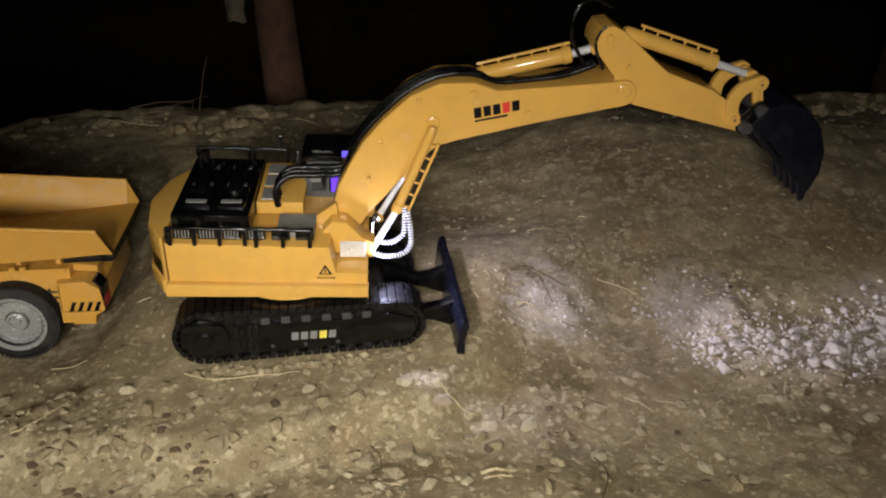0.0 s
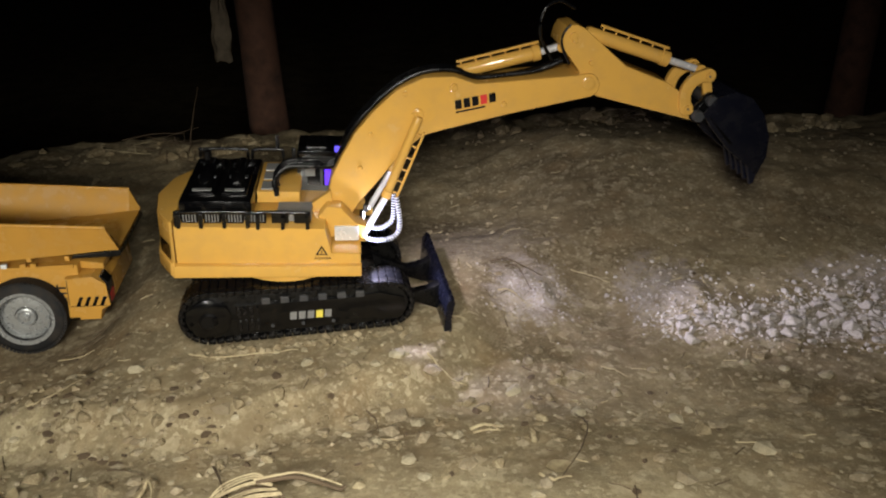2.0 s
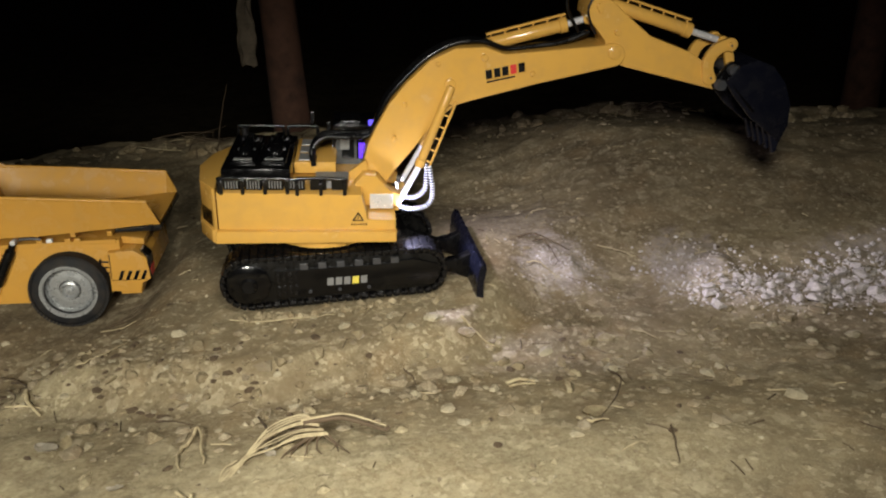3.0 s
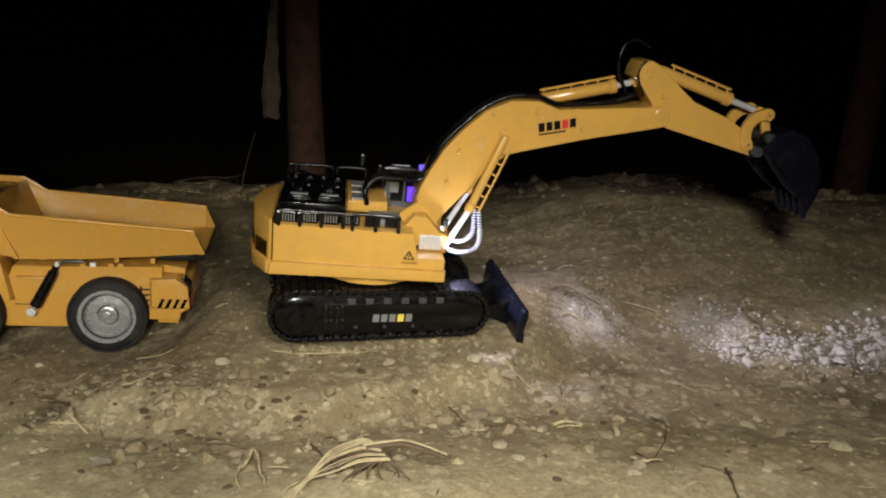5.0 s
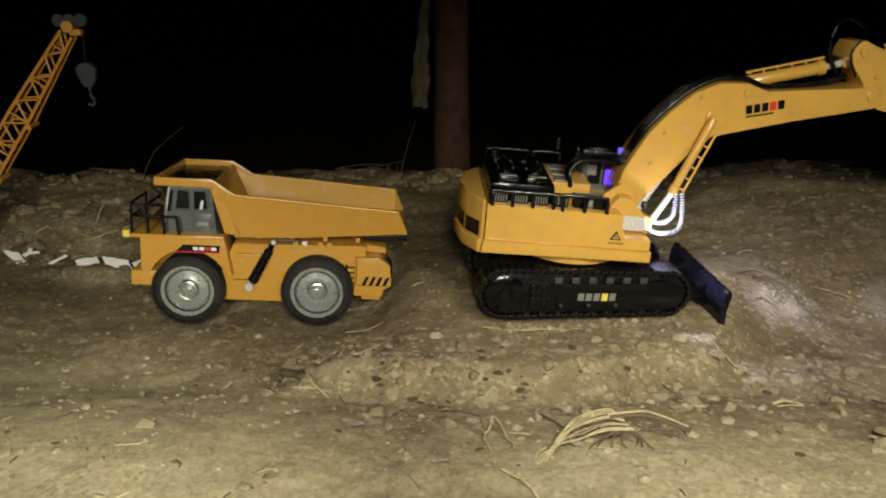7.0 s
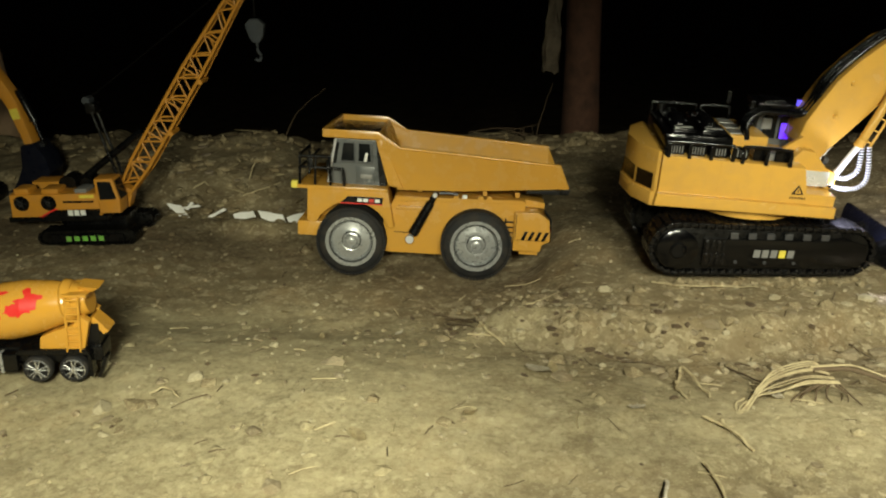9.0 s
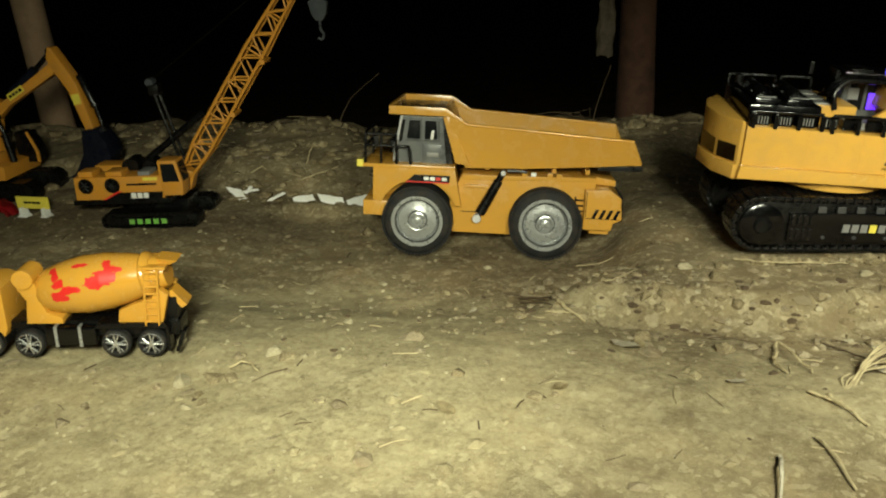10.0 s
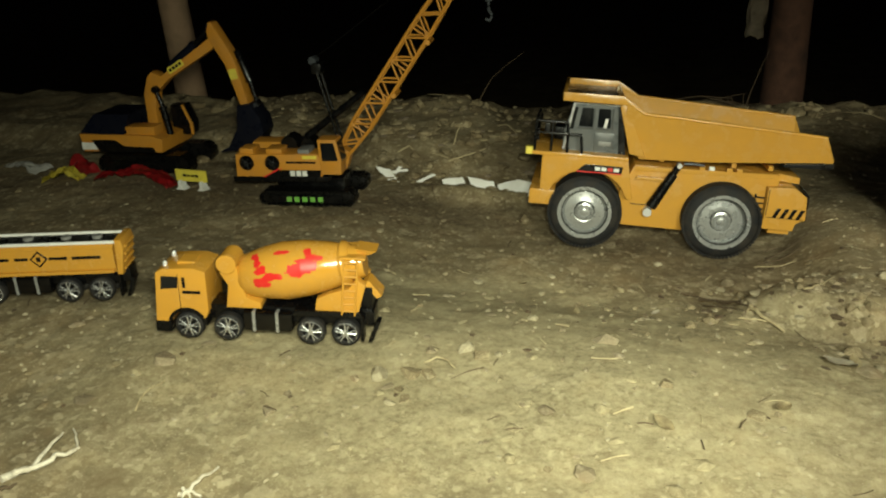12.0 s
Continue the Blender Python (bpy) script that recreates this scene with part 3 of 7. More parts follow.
def excavator():
    ex = thing("toy_excavator", "yellow toy crawler excavator with raised boom and black dozer blade", "toy excavator", EX)
    # house
    side = [(-0.104, 0.114), (0.100, 0.114), (0.100, 0.1385), (0.0670, 0.1395), (0.0600, 0.1700), (-0.104, 0.1735)]
    house = part("house", prism(side, 0.0, 0.168, 0.0016), yellow, ex, smooth=30)
    lip = part("side_lip", prism([(-0.108, 0.113), (0.101, 0.113), (0.101, 0.1265), (-0.106, 0.1285)], -0.0075, 0.003, 0.0024), yellow, house, smooth=30)
    part("side_lip", prism([(-0.108, 0.113), (0.101, 0.113), (0.101, 0.1265), (-0.106, 0.1285)], 0.165, 0.1755, 0.0024), yellow, house, smooth=30)
    for x in (-0.036, 0.022):
        part("panel_seam", box(x, x + 0.0006, -0.0003, 0.001, 0.129, 0.171, 0), yellow, house)
    rear = [(-0.1055, 0.001), (-0.109, 0.003), (-0.127, 0.033), (-0.136, 0.084), (-0.127, 0.135), (-0.109, 0.165), (-0.1055, 0.167)]
    cw = part("counterweight", plan(rear, 0.116, 0.178, 0.003), yellow, ex, smooth=25)
    part("counterweight_base", plan([(x - 0.003 if x < -0.107 else x, y) for x, y in rear], 0.110, 0.1275, 0.002), yellow, cw, smooth=25)
    for a, b in ((1, 2), (2, 3), (3, 4), (4, 5)):
        p, q = Vector((*rear[a], 0)), Vector((*rear[b], 0))
        out = (q - p).cross(Vector((0, 0, 1))).normalized()
        if out.x > 0:
            out = -out
        bm = bmesh.new()
        lo, hi = p.lerp(q, 0.10), p.lerp(q, 0.96)
        low, high = 0.130, 0.149
        vs = [bm.verts.new(v + out * 0.0006 + Vector((0, 0, z))) for v, z in ((lo, low), (hi, low), (hi, high), (lo, high))]
        f = bm.faces.new(vs)
        bmesh.ops.solidify(bm, geom=[f], thickness=0.0012)
        part("recess", bm, black_gloss, cw, "dark recessed slot")
    # deck: engine cover, vents, rails
    cover = part("engine_cover", box(-0.101, -0.021, 0.020, 0.160, 0.170, 0.195, 0.004), black_gloss, ex, "glossy black engine cover", smooth=30)
    for i in range(2):
        x = -0.092 + i * 0.036
        part("cover_panel", box(x, x + 0.029, 0.034, 0.148, 0.193, 0.1995, 0.003), black_gloss, cover, smooth=40)
        part("cover_hump", turned([(0, 0.004), (0.08, 0.0085), (0.9, 0.0085), (1, 0.004)], (x + 0.014, 0.060, 0.1985), (x + 0.014, 0.138, 0.1985), 20), black_gloss, cover, smooth=50)
        for k, y in enumerate((0.045, 0.085, 0.128)):
            part("slot", box(x + 0.004, x + 0.025, y - 0.006, y + 0.001, 0.1992, 0.2002, 0.0004), light_grey if k == 0 else steel, cover)
    part("exhaust_stub", rod((-0.088, 0.150, 0.192), (-0.088, 0.150, 0.208), 0.0055, 16), black, cover, smooth=40)
    for i in range(6):
        x = -0.097 + i * 0.0245
        part("vent_plate", box(x, x + 0.019, 0.010, 0.013, 0.172, 0.1865, 0.0016), black_gloss, ex, "glossy black vent plate")
        if i < 4:
            for k in range(5):
                strut("louvre", (x + 0.003 + 0.0032 * k, 0.0094, 0.175), (x + 0.003 + 0.0032 * k, 0.0094, 0.1835), 0.0007, light_grey, ex)
    rail = part("deck_rail", tube([(-0.101, 0.002, 0.172), (-0.101, 0.002, 0.1875), (-0.096, 0.002, 0.190), (-0.06, 0.002, 0.190), (-0.024, 0.002, 0.1895)], 0.0020, 8), black_gloss, ex, smooth=50)
    for x in (-0.098, -0.074, -0.049, -0.024):
        part("rail_foot", box(x - 0.0022, x + 0.0022, -0.0012, 0.004, 0.1712, 0.1885, 0.0008), black_gloss, rail)
    rail2 = part("deck_rail", tube([(-0.013, 0.002, 0.170), (-0.013, 0.002, 0.1865), (-0.009, 0.002, 0.1895), (0.036, 0.002, 0.1885), (0.041, 0.002, 0.1855), (0.041, 0.002, 0.168)], 0.0020, 8), black_gloss, ex, smooth=50)
    for x in (-0.013, 0.014, 0.041):
        part("rail_foot", box(x - 0.0022, x + 0.0022, -0.0012, 0.004, 0.1695, 0.184, 0.0008), black_gloss, rail2)
    for a, b in ((-0.098, -0.040), (-0.034, 0.004)):
        part("far_rail", tube([(a, 0.162, 0.178), (a, 0.162, 0.202), (a + 0.005, 0.162, 0.206), (b - 0.005, 0.162, 0.206), (b, 0.162, 0.202), (b, 0.162, 0.178)], 0.0022, 8), black, ex, smooth=50)
    deck = part("deck_block", box(-0.020, 0.030, 0.060, 0.160, 0.176, 0.190, 0.0015), yellow, ex, smooth=30)
    for y in (0.066, 0.098, 0.128):
        part("deck_vent", box(-0.015, 0.004, y, y + 0.024, 0.1895, 0.1915, 0.0005), light_grey, deck, "grey louvred vent plate")
    part("deck_step", box(0.006, 0.045, 0.016, 0.052, 0.172, 0.181, 0.001), light_grey, ex, "grey checker plate step")
    for dy in (0.0, 0.010, 0.020):
        part("hydraulic_hose", tube([(0.004, 0.058 + dy, 0.186), (0.002, 0.060 + dy, 0.205), (0.016, 0.064 + dy, 0.219), (0.045, 0.068 + dy, 0.219), (0.074, 0.072 + dy, 0.222), (0.088, 0.066 + dy, 0.260), (0.112, 0.066 + dy, 0.2905), (0.142, 0.068 + dy, 0.3175), (0.172, 0.070 + dy * 0.8, 0.3315), (0.204, 0.072 + dy * 0.6, 0.3335), (0.232, 0.074 + dy * 0.6, 0.3255), (0.262, 0.075, 0.328), (0.300, 0.075 + dy * 0.4, 0.334), (0.330, 0.075 + dy * 0.4, 0.346)], 0.0032, 8), black, ex, "ribbed black hose", smooth=60)
    part("hydraulic_hose", tube([(0.318, 0.075, 0.345), (0.300, 0.07, 0.375), (0.302, 0.07, 0.402), (0.318, 0.072, 0.412), (0.338, 0.075, 0.404)], 0.002, 8), black, ex, smooth=60)
    # cab on the far side
    cab = part("cab", prism([(0.026, 0.168), (0.096, 0.162), (0.098, 0.190), (0.088, 0.218), (0.030, 0.218)], 0.112, 0.168, 0.0022), grey, ex, "dark grey cab", smooth=30)
    part("roof", box(0.025, 0.092, 0.108, 0.170, 0.216, 0.223, 0.002), black_gloss, cab, smooth=30)
    part("roof_hatch", box(0.036, 0.060, 0.116, 0.160, 0.2225, 0.2255, 0.001), black, cab)
    part("side_window", box(0.036, 0.088, 0.1105, 0.113, 0.178, 0.212, 0.0008), glass_dark, cab, "dark window")
    part("rear_window", box(0.0235, 0.027, 0.120, 0.160, 0.182, 0.210, 0.0008), glass_dark, cab, "dark window")
    part("window_post", box(0.052, 0.055, 0.1090, 0.1115, 0.178, 0.214, 0.0006), grey, cab)
    part("led_strip", box(0.0575, 0.078, 0.1085, 0.1105, 0.179, 0.199, 0.0006), led_violet, cab, "glowing violet light panel")
    part("led_strip", box(0.070, 0.091, 0.1060, 0.1080, 0.2225, 0.2300, 0.0006), led_blue, cab, "glowing blue light strip")
    part("dashboard", box(0.034, 0.046, 0.1088, 0.1115, 0.190, 0.204, 0.0008), light_grey, cab)
    part("mirror", box(0.018, 0.023, 0.118, 0.121, 0.205, 0.223, 0.001), black, cab)
    part("mirror", box(-0.004, 0.001, 0.150, 0.153, 0.212, 0.228, 0.001), black, cab)
    # boom
    boom_line = [(0.062, 0.188), (0.068, 0.213), (0.080, 0.238), (0.093, 0.262), (0.113, 0.287), (0.141, 0.314), (0.170, 0.328), (0.204, 0.330), (0.229, 0.322), (0.346, 0.334)]
    boom_line += arc(0.358, 0.3225, 0.0135, 100, -75, 8) + [(0.269, 0.288), (0.190, 0.267), (0.171, 0.261), (0.148, 0.240), (0.119, 0.203), (0.101, 0.181), (0.086, 0.157)]
    boom = part("boom", prism(boom_line, 0.055, 0.113, 0.0022, steps=3), yellow, ex, smooth=25)
    for x, z, r in ((0.165, 0.287, 0.0065), (0.204, 0.318, 0.0045), (0.112, 0.262, 0.003), (0.262, 0.3, 0.0032), (0.100, 0.222, 0.003), (0.150, 0.310, 0.003), (0.358, 0.3255, 0.0075)):
        pin = part("pin", turned([(0, r), (0.7, r), (0.85, r * 0.8), (0.86, r * 0.45), (1, r * 0.45)], (x, 0.056, z), (x, 0.0515, z), 16), yellow, boom, smooth=35)
    letters_bars(boom, "mark_bar", 0.206, 0.2925, 0.0545, 0.049, 0.0105, math.atan2(0.011, 0.049), [black, black, black, red_paint, black], "maker's mark as dark bars")
    part("mark_underline", moved(box(0, 0.034, -0.0006, 0.0006, -0.004, -0.0022, 0), Matrix.Translation((0.207, 0.0545, 0.2925)) @ Matrix.Rotation(-math.atan2(0.011, 0.049), 4, "Y")), black, boom, "maker's mark as dark bars")
    foot = part("boom_bracket", prism([(0.058, 0.146), (0.107, 0.143), (0.107, 0.158), (0.094, 0.164), (0.078, 0.182), (0.062, 0.184), (0.052, 0.172)], 0.030, 0.0535, 0.0015), yellow, ex, smooth=30)
    part("foot_plate", box(0.070, 0.098, 0.0275, 0.0302, 0.142, 0.1605, 0.0008), chrome, foot, "bright lamp plate")
    part("boom_bracket", prism([(0.058, 0.146), (0.107, 0.143), (0.107, 0.158), (0.094, 0.164), (0.078, 0.182), (0.062, 0.184), (0.052, 0.172)], 0.1145, 0.138, 0.0015), yellow, ex, smooth=30)
    part("wedge", prism([(0.030, 0.170), (0.056, 0.166), (0.068, 0.180), (0.066, 0.197)], 0.047, 0.054, 0.001), yellow, ex, smooth=30)
    lamp = part("work_lamp", rod((0.104, 0.075, 0.164), (0.110, 0.075, 0.163), 0.005, 16), steel, ex, smooth=40)
    part("lens", rod((0.1095, 0.075, 0.1630), (0.1110, 0.075, 0.1627), 0.0018, 16), led_white, lamp, "glowing white lens")
    part("lens", box(0.1040, 0.1052, 0.064, 0.090, 0.1505, 0.1535, 0.0004), led_white, lamp, "glowing white lamp bar")
    part("rod_crosspiece", rod((0.100, 0.034, 0.150), (0.100, 0.056, 0.150), 0.0048, 14), chrome, foot, "bright cross pin", smooth=40)
    # rams
    for y, end, eye in ((0.043, (0.129, 0.190), (0.103, 0.141)), (0.125, (0.139, 0.192), (0.111, 0.138))):
        ram = cylinder(ex, "lift_ram", (0.165, 0.287), end, eye, 0.0052, 0.0038, y, yellow, white_rod)
        guard(ram, (0.163, 0.272), (0.134, 0.194), (0.0084, 0, -0.0032), y, yellow, 6)
    ram = cylinder(ex, "arm_ram", (0.205, 0.3265), (0.3055, 0.3530), (0.330, 0.3605), 0.0078, 0.0042, 0.085, yellow)
    guard(ram, (0.212, 0.328), (0.3055, 0.353), (-0.003, 0, 0.0115), 0.085, yellow, 6)
    ram = cylinder(ex, "bucket_ram", (0.356, 0.3765), (0.459, 0.3475), (0.4998, 0.3362), 0.0078, 0.0042, 0.085, yellow)
    guard(ram, (0.370, 0.373), (0.455, 0.349), (0.003, 0, 0.0115), 0.085, yellow, 6)
    for dx, dy, dz in ((0.0, 0.0, 0.0), (-0.007, 0.012, 0.010)):
        line = [(0.104, 0.036 + dy, 0.142 + dz), (0.120, 0.035 + dy, 0.139 + dz), (0.136 + dx, 0.036 + dy, 0.141 + dz), (0.145 + dx, 0.038 + dy, 0.149 + dz), (0.146 + dx, 0.040 + dy, 0.164 + dz), (0.142 + dx * 0.5, 0.042 + dy, 0.190)]
        hose = part("braided_hose", tube(line, 0.0025, 8), black, ex, "black hose wound with silver rings", smooth=60)
        run, last = 0.0, None
        for p in curve_points(line, 40):
            if last is not None:
                run += (p - last).length
                if run > 0.0029:
                    way = (p - last).normalized() * 0.0008
                    part("hose_ring", turned([(0, 0.0027), (0.3, 0.0032), (0.7, 0.0032), (1, 0.0027)], p - way, p + way, 10), hose_silver, hose, smooth=50)
                    run = 0.0
            last = p
    # stick, link and bucket
    stick_line = [(0.3225, 0.378), (0.327, 0.387), (0.339, 0.389), (0.350, 0.384), (0.382, 0.359), (0.402, 0.344), (0.453, 0.3265), (0.472, 0.315), (0.486, 0.304), (0.4925, 0.2945), (0.491, 0.2815), (0.372, 0.3085), (0.352, 0.318), (0.3465, 0.338), (0.3215, 0.367)]
    stick = part("stick", prism(stick_line, 0.061, 0.107, 0.002, steps=3), yellow, ex, smooth=25)
    for x, z, r in ((0.336, 0.377, 0.004), (0.36, 0.348, 0.0032), (0.338, 0.372, 0.003)):
        part("pin", rod((x, 0.062, z), (x, 0.0575, z), r, 16), yellow, stick, smooth=35)
    part("edge_hose", tube([(0.331, 0.0600, 0.389), (0.3250, 0.0598, 0.382), (0.3225, 0.0598, 0.372), (0.326, 0.0598, 0.360), (0.334, 0.0600, 0.346)], 0.0015, 8), black, stick, "thin black hose along the arm's edge", smooth=50)
    hook_line = arc(0.4998, 0.3359, 0.0085, -70, 100, 6) + arc(0.500, 0.312, 0.031, 105, 200, 9) + arc(0.4806, 0.2972, 0.0088, 190, 340, 6) + arc(0.500, 0.312, 0.0175, 205, 95, 8)
    for y in (0.056, 0.104):
        rocker = part("rocker", prism(hook_line, y, y + 0.008, 0.0012), yellow, ex, "curved yellow link plate", smooth=25)
        for x, z in ((0.4806, 0.2972), (0.4998, 0.3359)):
            side = y - 0.0022 if y < 0.08 else y + 0.0102
            part("pin", turned([(0, 0.0010), (0, 0.0042), (0.7, 0.0042), (1, 0.0034)], (x, side, z), (x, y + 0.004, z), 16), yellow, rocker, smooth=35)
            part("pin_bolt", rod((x, side - 0.0008 if y < 0.08 else side + 0.0008, z), (x, y + 0.004, z), 0.0014, 8), steel, rocker, smooth=35)
        y = 0.0645 if y < 0.08 else 0.0965
        part("link", prism(arc(0.4998, 0.3359, 0.0062, -10, 170, 5) + arc(0.5088, 0.3066, 0.0058, 190, 350, 5), y, y + 0.0075, 0.0012), yellow, ex, "straight yellow bucket link", smooth=30)
    shell = [(0.512, 0.314), (0.532, 0.321), (0.553, 0.314), (0.572, 0.294), (0.584, 0.268), (0.586, 0.242), (0.579, 0.220)]
    inner = [(0.573, 0.222), (0.580, 0.242), (0.578, 0.267), (0.567, 0.291), (0.549, 0.309), (0.532, 0.3155), (0.515, 0.309)]
    bucket = part("bucket", prism(shell + inner, 0.046, 0.124, 0.0006), bucket_black, ex, "glossy black digging bucket with five teeth", smooth=35)
    for y in (0.045, 0.1205):
        part("side_plate", prism(shell + [(0.566, 0.229), (0.536, 0.250), (0.508, 0.279), (0.497, 0.294)], y, y + 0.0045, 0.0012), bucket_black, bucket, smooth=35)
        part("side_rib", prism([(0.503, 0.2925), (0.506, 0.2885), (0.536, 0.2570), (0.539, 0.2595)], y - 0.0014 if y < 0.08 else y + 0.003, y + 0.001 if y < 0.08 else y + 0.0055, 0.0005), black_gloss, bucket, smooth=35)
        inside = y + 0.0135 if y < 0.08 else y - 0.0150
        part("ear", prism(arc(0.4945, 0.2890, 0.0090, 130, 300, 6) + [(0.524, 0.300), (0.531, 0.319)] + arc(0.5088, 0.3066, 0.0095, 60, 140, 5), inside, inside + 0.0060, 0.001), black_gloss, bucket, smooth=35)
    for x, z, r in ((0.4945, 0.2890, 0.0068), (0.5088, 0.3066, 0.0072)):
        part("coupler_tube", turned([(0, r * 0.55), (0, r * 0.9), (0.04, r), (0.96, r), (1, r * 0.9), (1, r * 0.55)], (x, 0.0500, z), (x, 0.1200, z), 20), steel, bucket, "dark steel cross tube", smooth=40)
    for k in range(5):
        y = 0.049 + k * 0.0162
        part("tooth", prism([(0.566, 0.232), (0.581, 0.228), (0.5795, 0.208), (0.5755, 0.205)], y, y + 0.0075, 0.0010), blue_black, bucket, "worn blue-black tooth")
    # undercarriage
    part("turntable", rod((0.012, 0.070, 0.101), (0.012, 0.070, 0.1125), 0.066, 56), yellow, ex, "yellow slewing ring", smooth=40)
    under = part("undercarriage", moved(box(-0.085, 0.105, 0.036, 0.126, 0.055, 0.094, 0.003), LW), black, ex, smooth=30)
    ends = ((-0.0905, 0.0635, 0.0315), (0.1165, 0.0645, 0.028))
    for y0, y1, face in ((0.0, 0.042, -1), (0.120, 0.162, 1)):
        tr = crawler(ex, "track", LW, y0, y1, ends, 62, 0.005, track_steel)
        yo = y0 - 0.002 if face < 0 else y1 - 0.002
        fr = part("track_frame", moved(prism([(-0.060, 0.044), (0.066, 0.044), (0.072, 0.050), (0.128, 0.046), (0.136, 0.056), (0.134, 0.074), (0.104, 0.083), (0.070, 0.079), (-0.060, 0.079)], yo, yo + 0.004, 0.001), LW), black_gloss, tr, "glossy black side frame", smooth=30)
        part("sprocket", moved(turned([(0, 0.020), (0.35, 0.025), (1, 0.025)], (-0.0905, yo - 0.002, 0.0635), (-0.0905, yo + 0.005, 0.0635), 28), LW), black_gloss, tr, smooth=35)
        part("sprocket_hub", moved(turned([(0, 0.008), (0.4, 0.010), (1, 0.012)], (-0.0905, yo - 0.0045, 0.0635), (-0.0905, yo, 0.0635), 20), LW), black, tr, smooth=35)
        if face < 0:
            # grey plates painted for lit soil seen through the roller gaps
            for k in range(6):
                x = -0.030 + 0.0215 * k
                part("roller_gap", moved(box(x, x + 0.0095, yo - 0.0012, yo + 0.002, 0.0795, 0.0870, 0.0006), LW), steel, fr, "grey plate in place of a roller gap")
            letters_bars(fr, "mark_bar", 0, 0, 0, 0.050, 0.0095, 0, [light_grey, light_grey, light_grey, lemon, light_grey], "maker's mark as grey bars")
            for ob in [o for o in fr.children if o.name.startswith("mark_bar")]:
                ob.matrix_basis = LW @ Matrix.Translation((-0.001, yo - 0.0005, 0.0565))
            for k in range(4):
                for z0 in (0.047, 0.064):
                    part("rib", moved(box(-0.058 + 0.0068 * k, -0.0545 + 0.0068 * k, yo - 0.0022, yo + 0.002, z0, z0 + 0.013, 0.0008), LW), track_steel, fr, "worn steel rib")
            for k in range(9):
                part("roller", moved(rod((-0.062 + 0.021 * k, y0 + 0.004, 0.0405), (-0.062 + 0.021 * k, y0 + 0.012, 0.0405), 0.0058, 14), LW), track_steel, tr, "small worn roller", smooth=40)
            for k in range(3):
                part("bolt", moved(rod((-0.02 + 0.035 * k, yo - 0.0016, 0.050), (-0.02 + 0.035 * k, yo + 0.001, 0.050), 0.0022, 10), LW), steel, fr)
    blade = part("dozer_blade", moved(moved(prism([(0.181, 0.015), (0.188, 0.015), (0.1895, 0.030), (0.1890, 0.048), (0.193, 0.066), (0.192, 0.073), (0.187, 0.074), (0.183, 0.066), (0.181, 0.048), (0.180, 0.034)], -0.016, 0.173, 0.0012), Matrix.Identity(4)), LW), bucket_black, ex, "black dozer blade", smooth=35)
    part("blade_edge", moved(box(0.181, 0.1895, -0.0165, 0.1735, 0.011, 0.0185, 0.0008), LW), black, blade)
    for y in (0.044, 0.112):
        part("blade_arm", moved(prism([(0.080, 0.060), (0.086, 0.078), (0.104, 0.081), (0.128, 0.068), (0.152, 0.057), (0.168, 0.060), (0.184, 0.066), (0.184, 0.030), (0.160, 0.040), (0.128, 0.050), (0.105, 0.060)], y - 0.007, y + 0.007, 0.0022), LW), black, blade, smooth=30)
    # warning sticker
    tri = Matrix.Translation((0.046, -0.0006, 0.132))
    tr = part("warning_triangle", moved(prism([(0.003, 0.006), (0.017, 0.006), (0.010, 0.0175)], -0.0004, 0.0004, 0), tri), black, house, "black warning triangle")
    part("triangle_field", moved(prism([(0.0058, 0.0075), (0.0142, 0.0075), (0.010, 0.0146)], -0.0008, 0.0, 0), tri), yellow, tr)
    part("triangle_mark", moved(prism([(0.0093, 0.0086), (0.0107, 0.0086), (0.0107, 0.0125), (0.0093, 0.0125)], -0.0012, -0.0006, 0), tri), black, tr)
    word = bpy.data.curves.new("warning_word", "FONT")
    word.body, word.size, word.extrude = "POWER", 0.0058, 0.0002
    holder = bpy.data.objects.new("warning_word", word)
    me = bpy.data.meshes.new_from_object(holder)
    me.materials.clear()
    me.materials.append(black)
    ob = new("warning_word", me)
    ob.parent = house
    ob.matrix_basis = Matrix.Translation((0.0475, -0.0010, 0.1325)) @ Matrix.Rotation(radians(90), 4, "X") @ Matrix.Diagonal((0.95, 0.62, 1, 1))
    return ex


excavator()

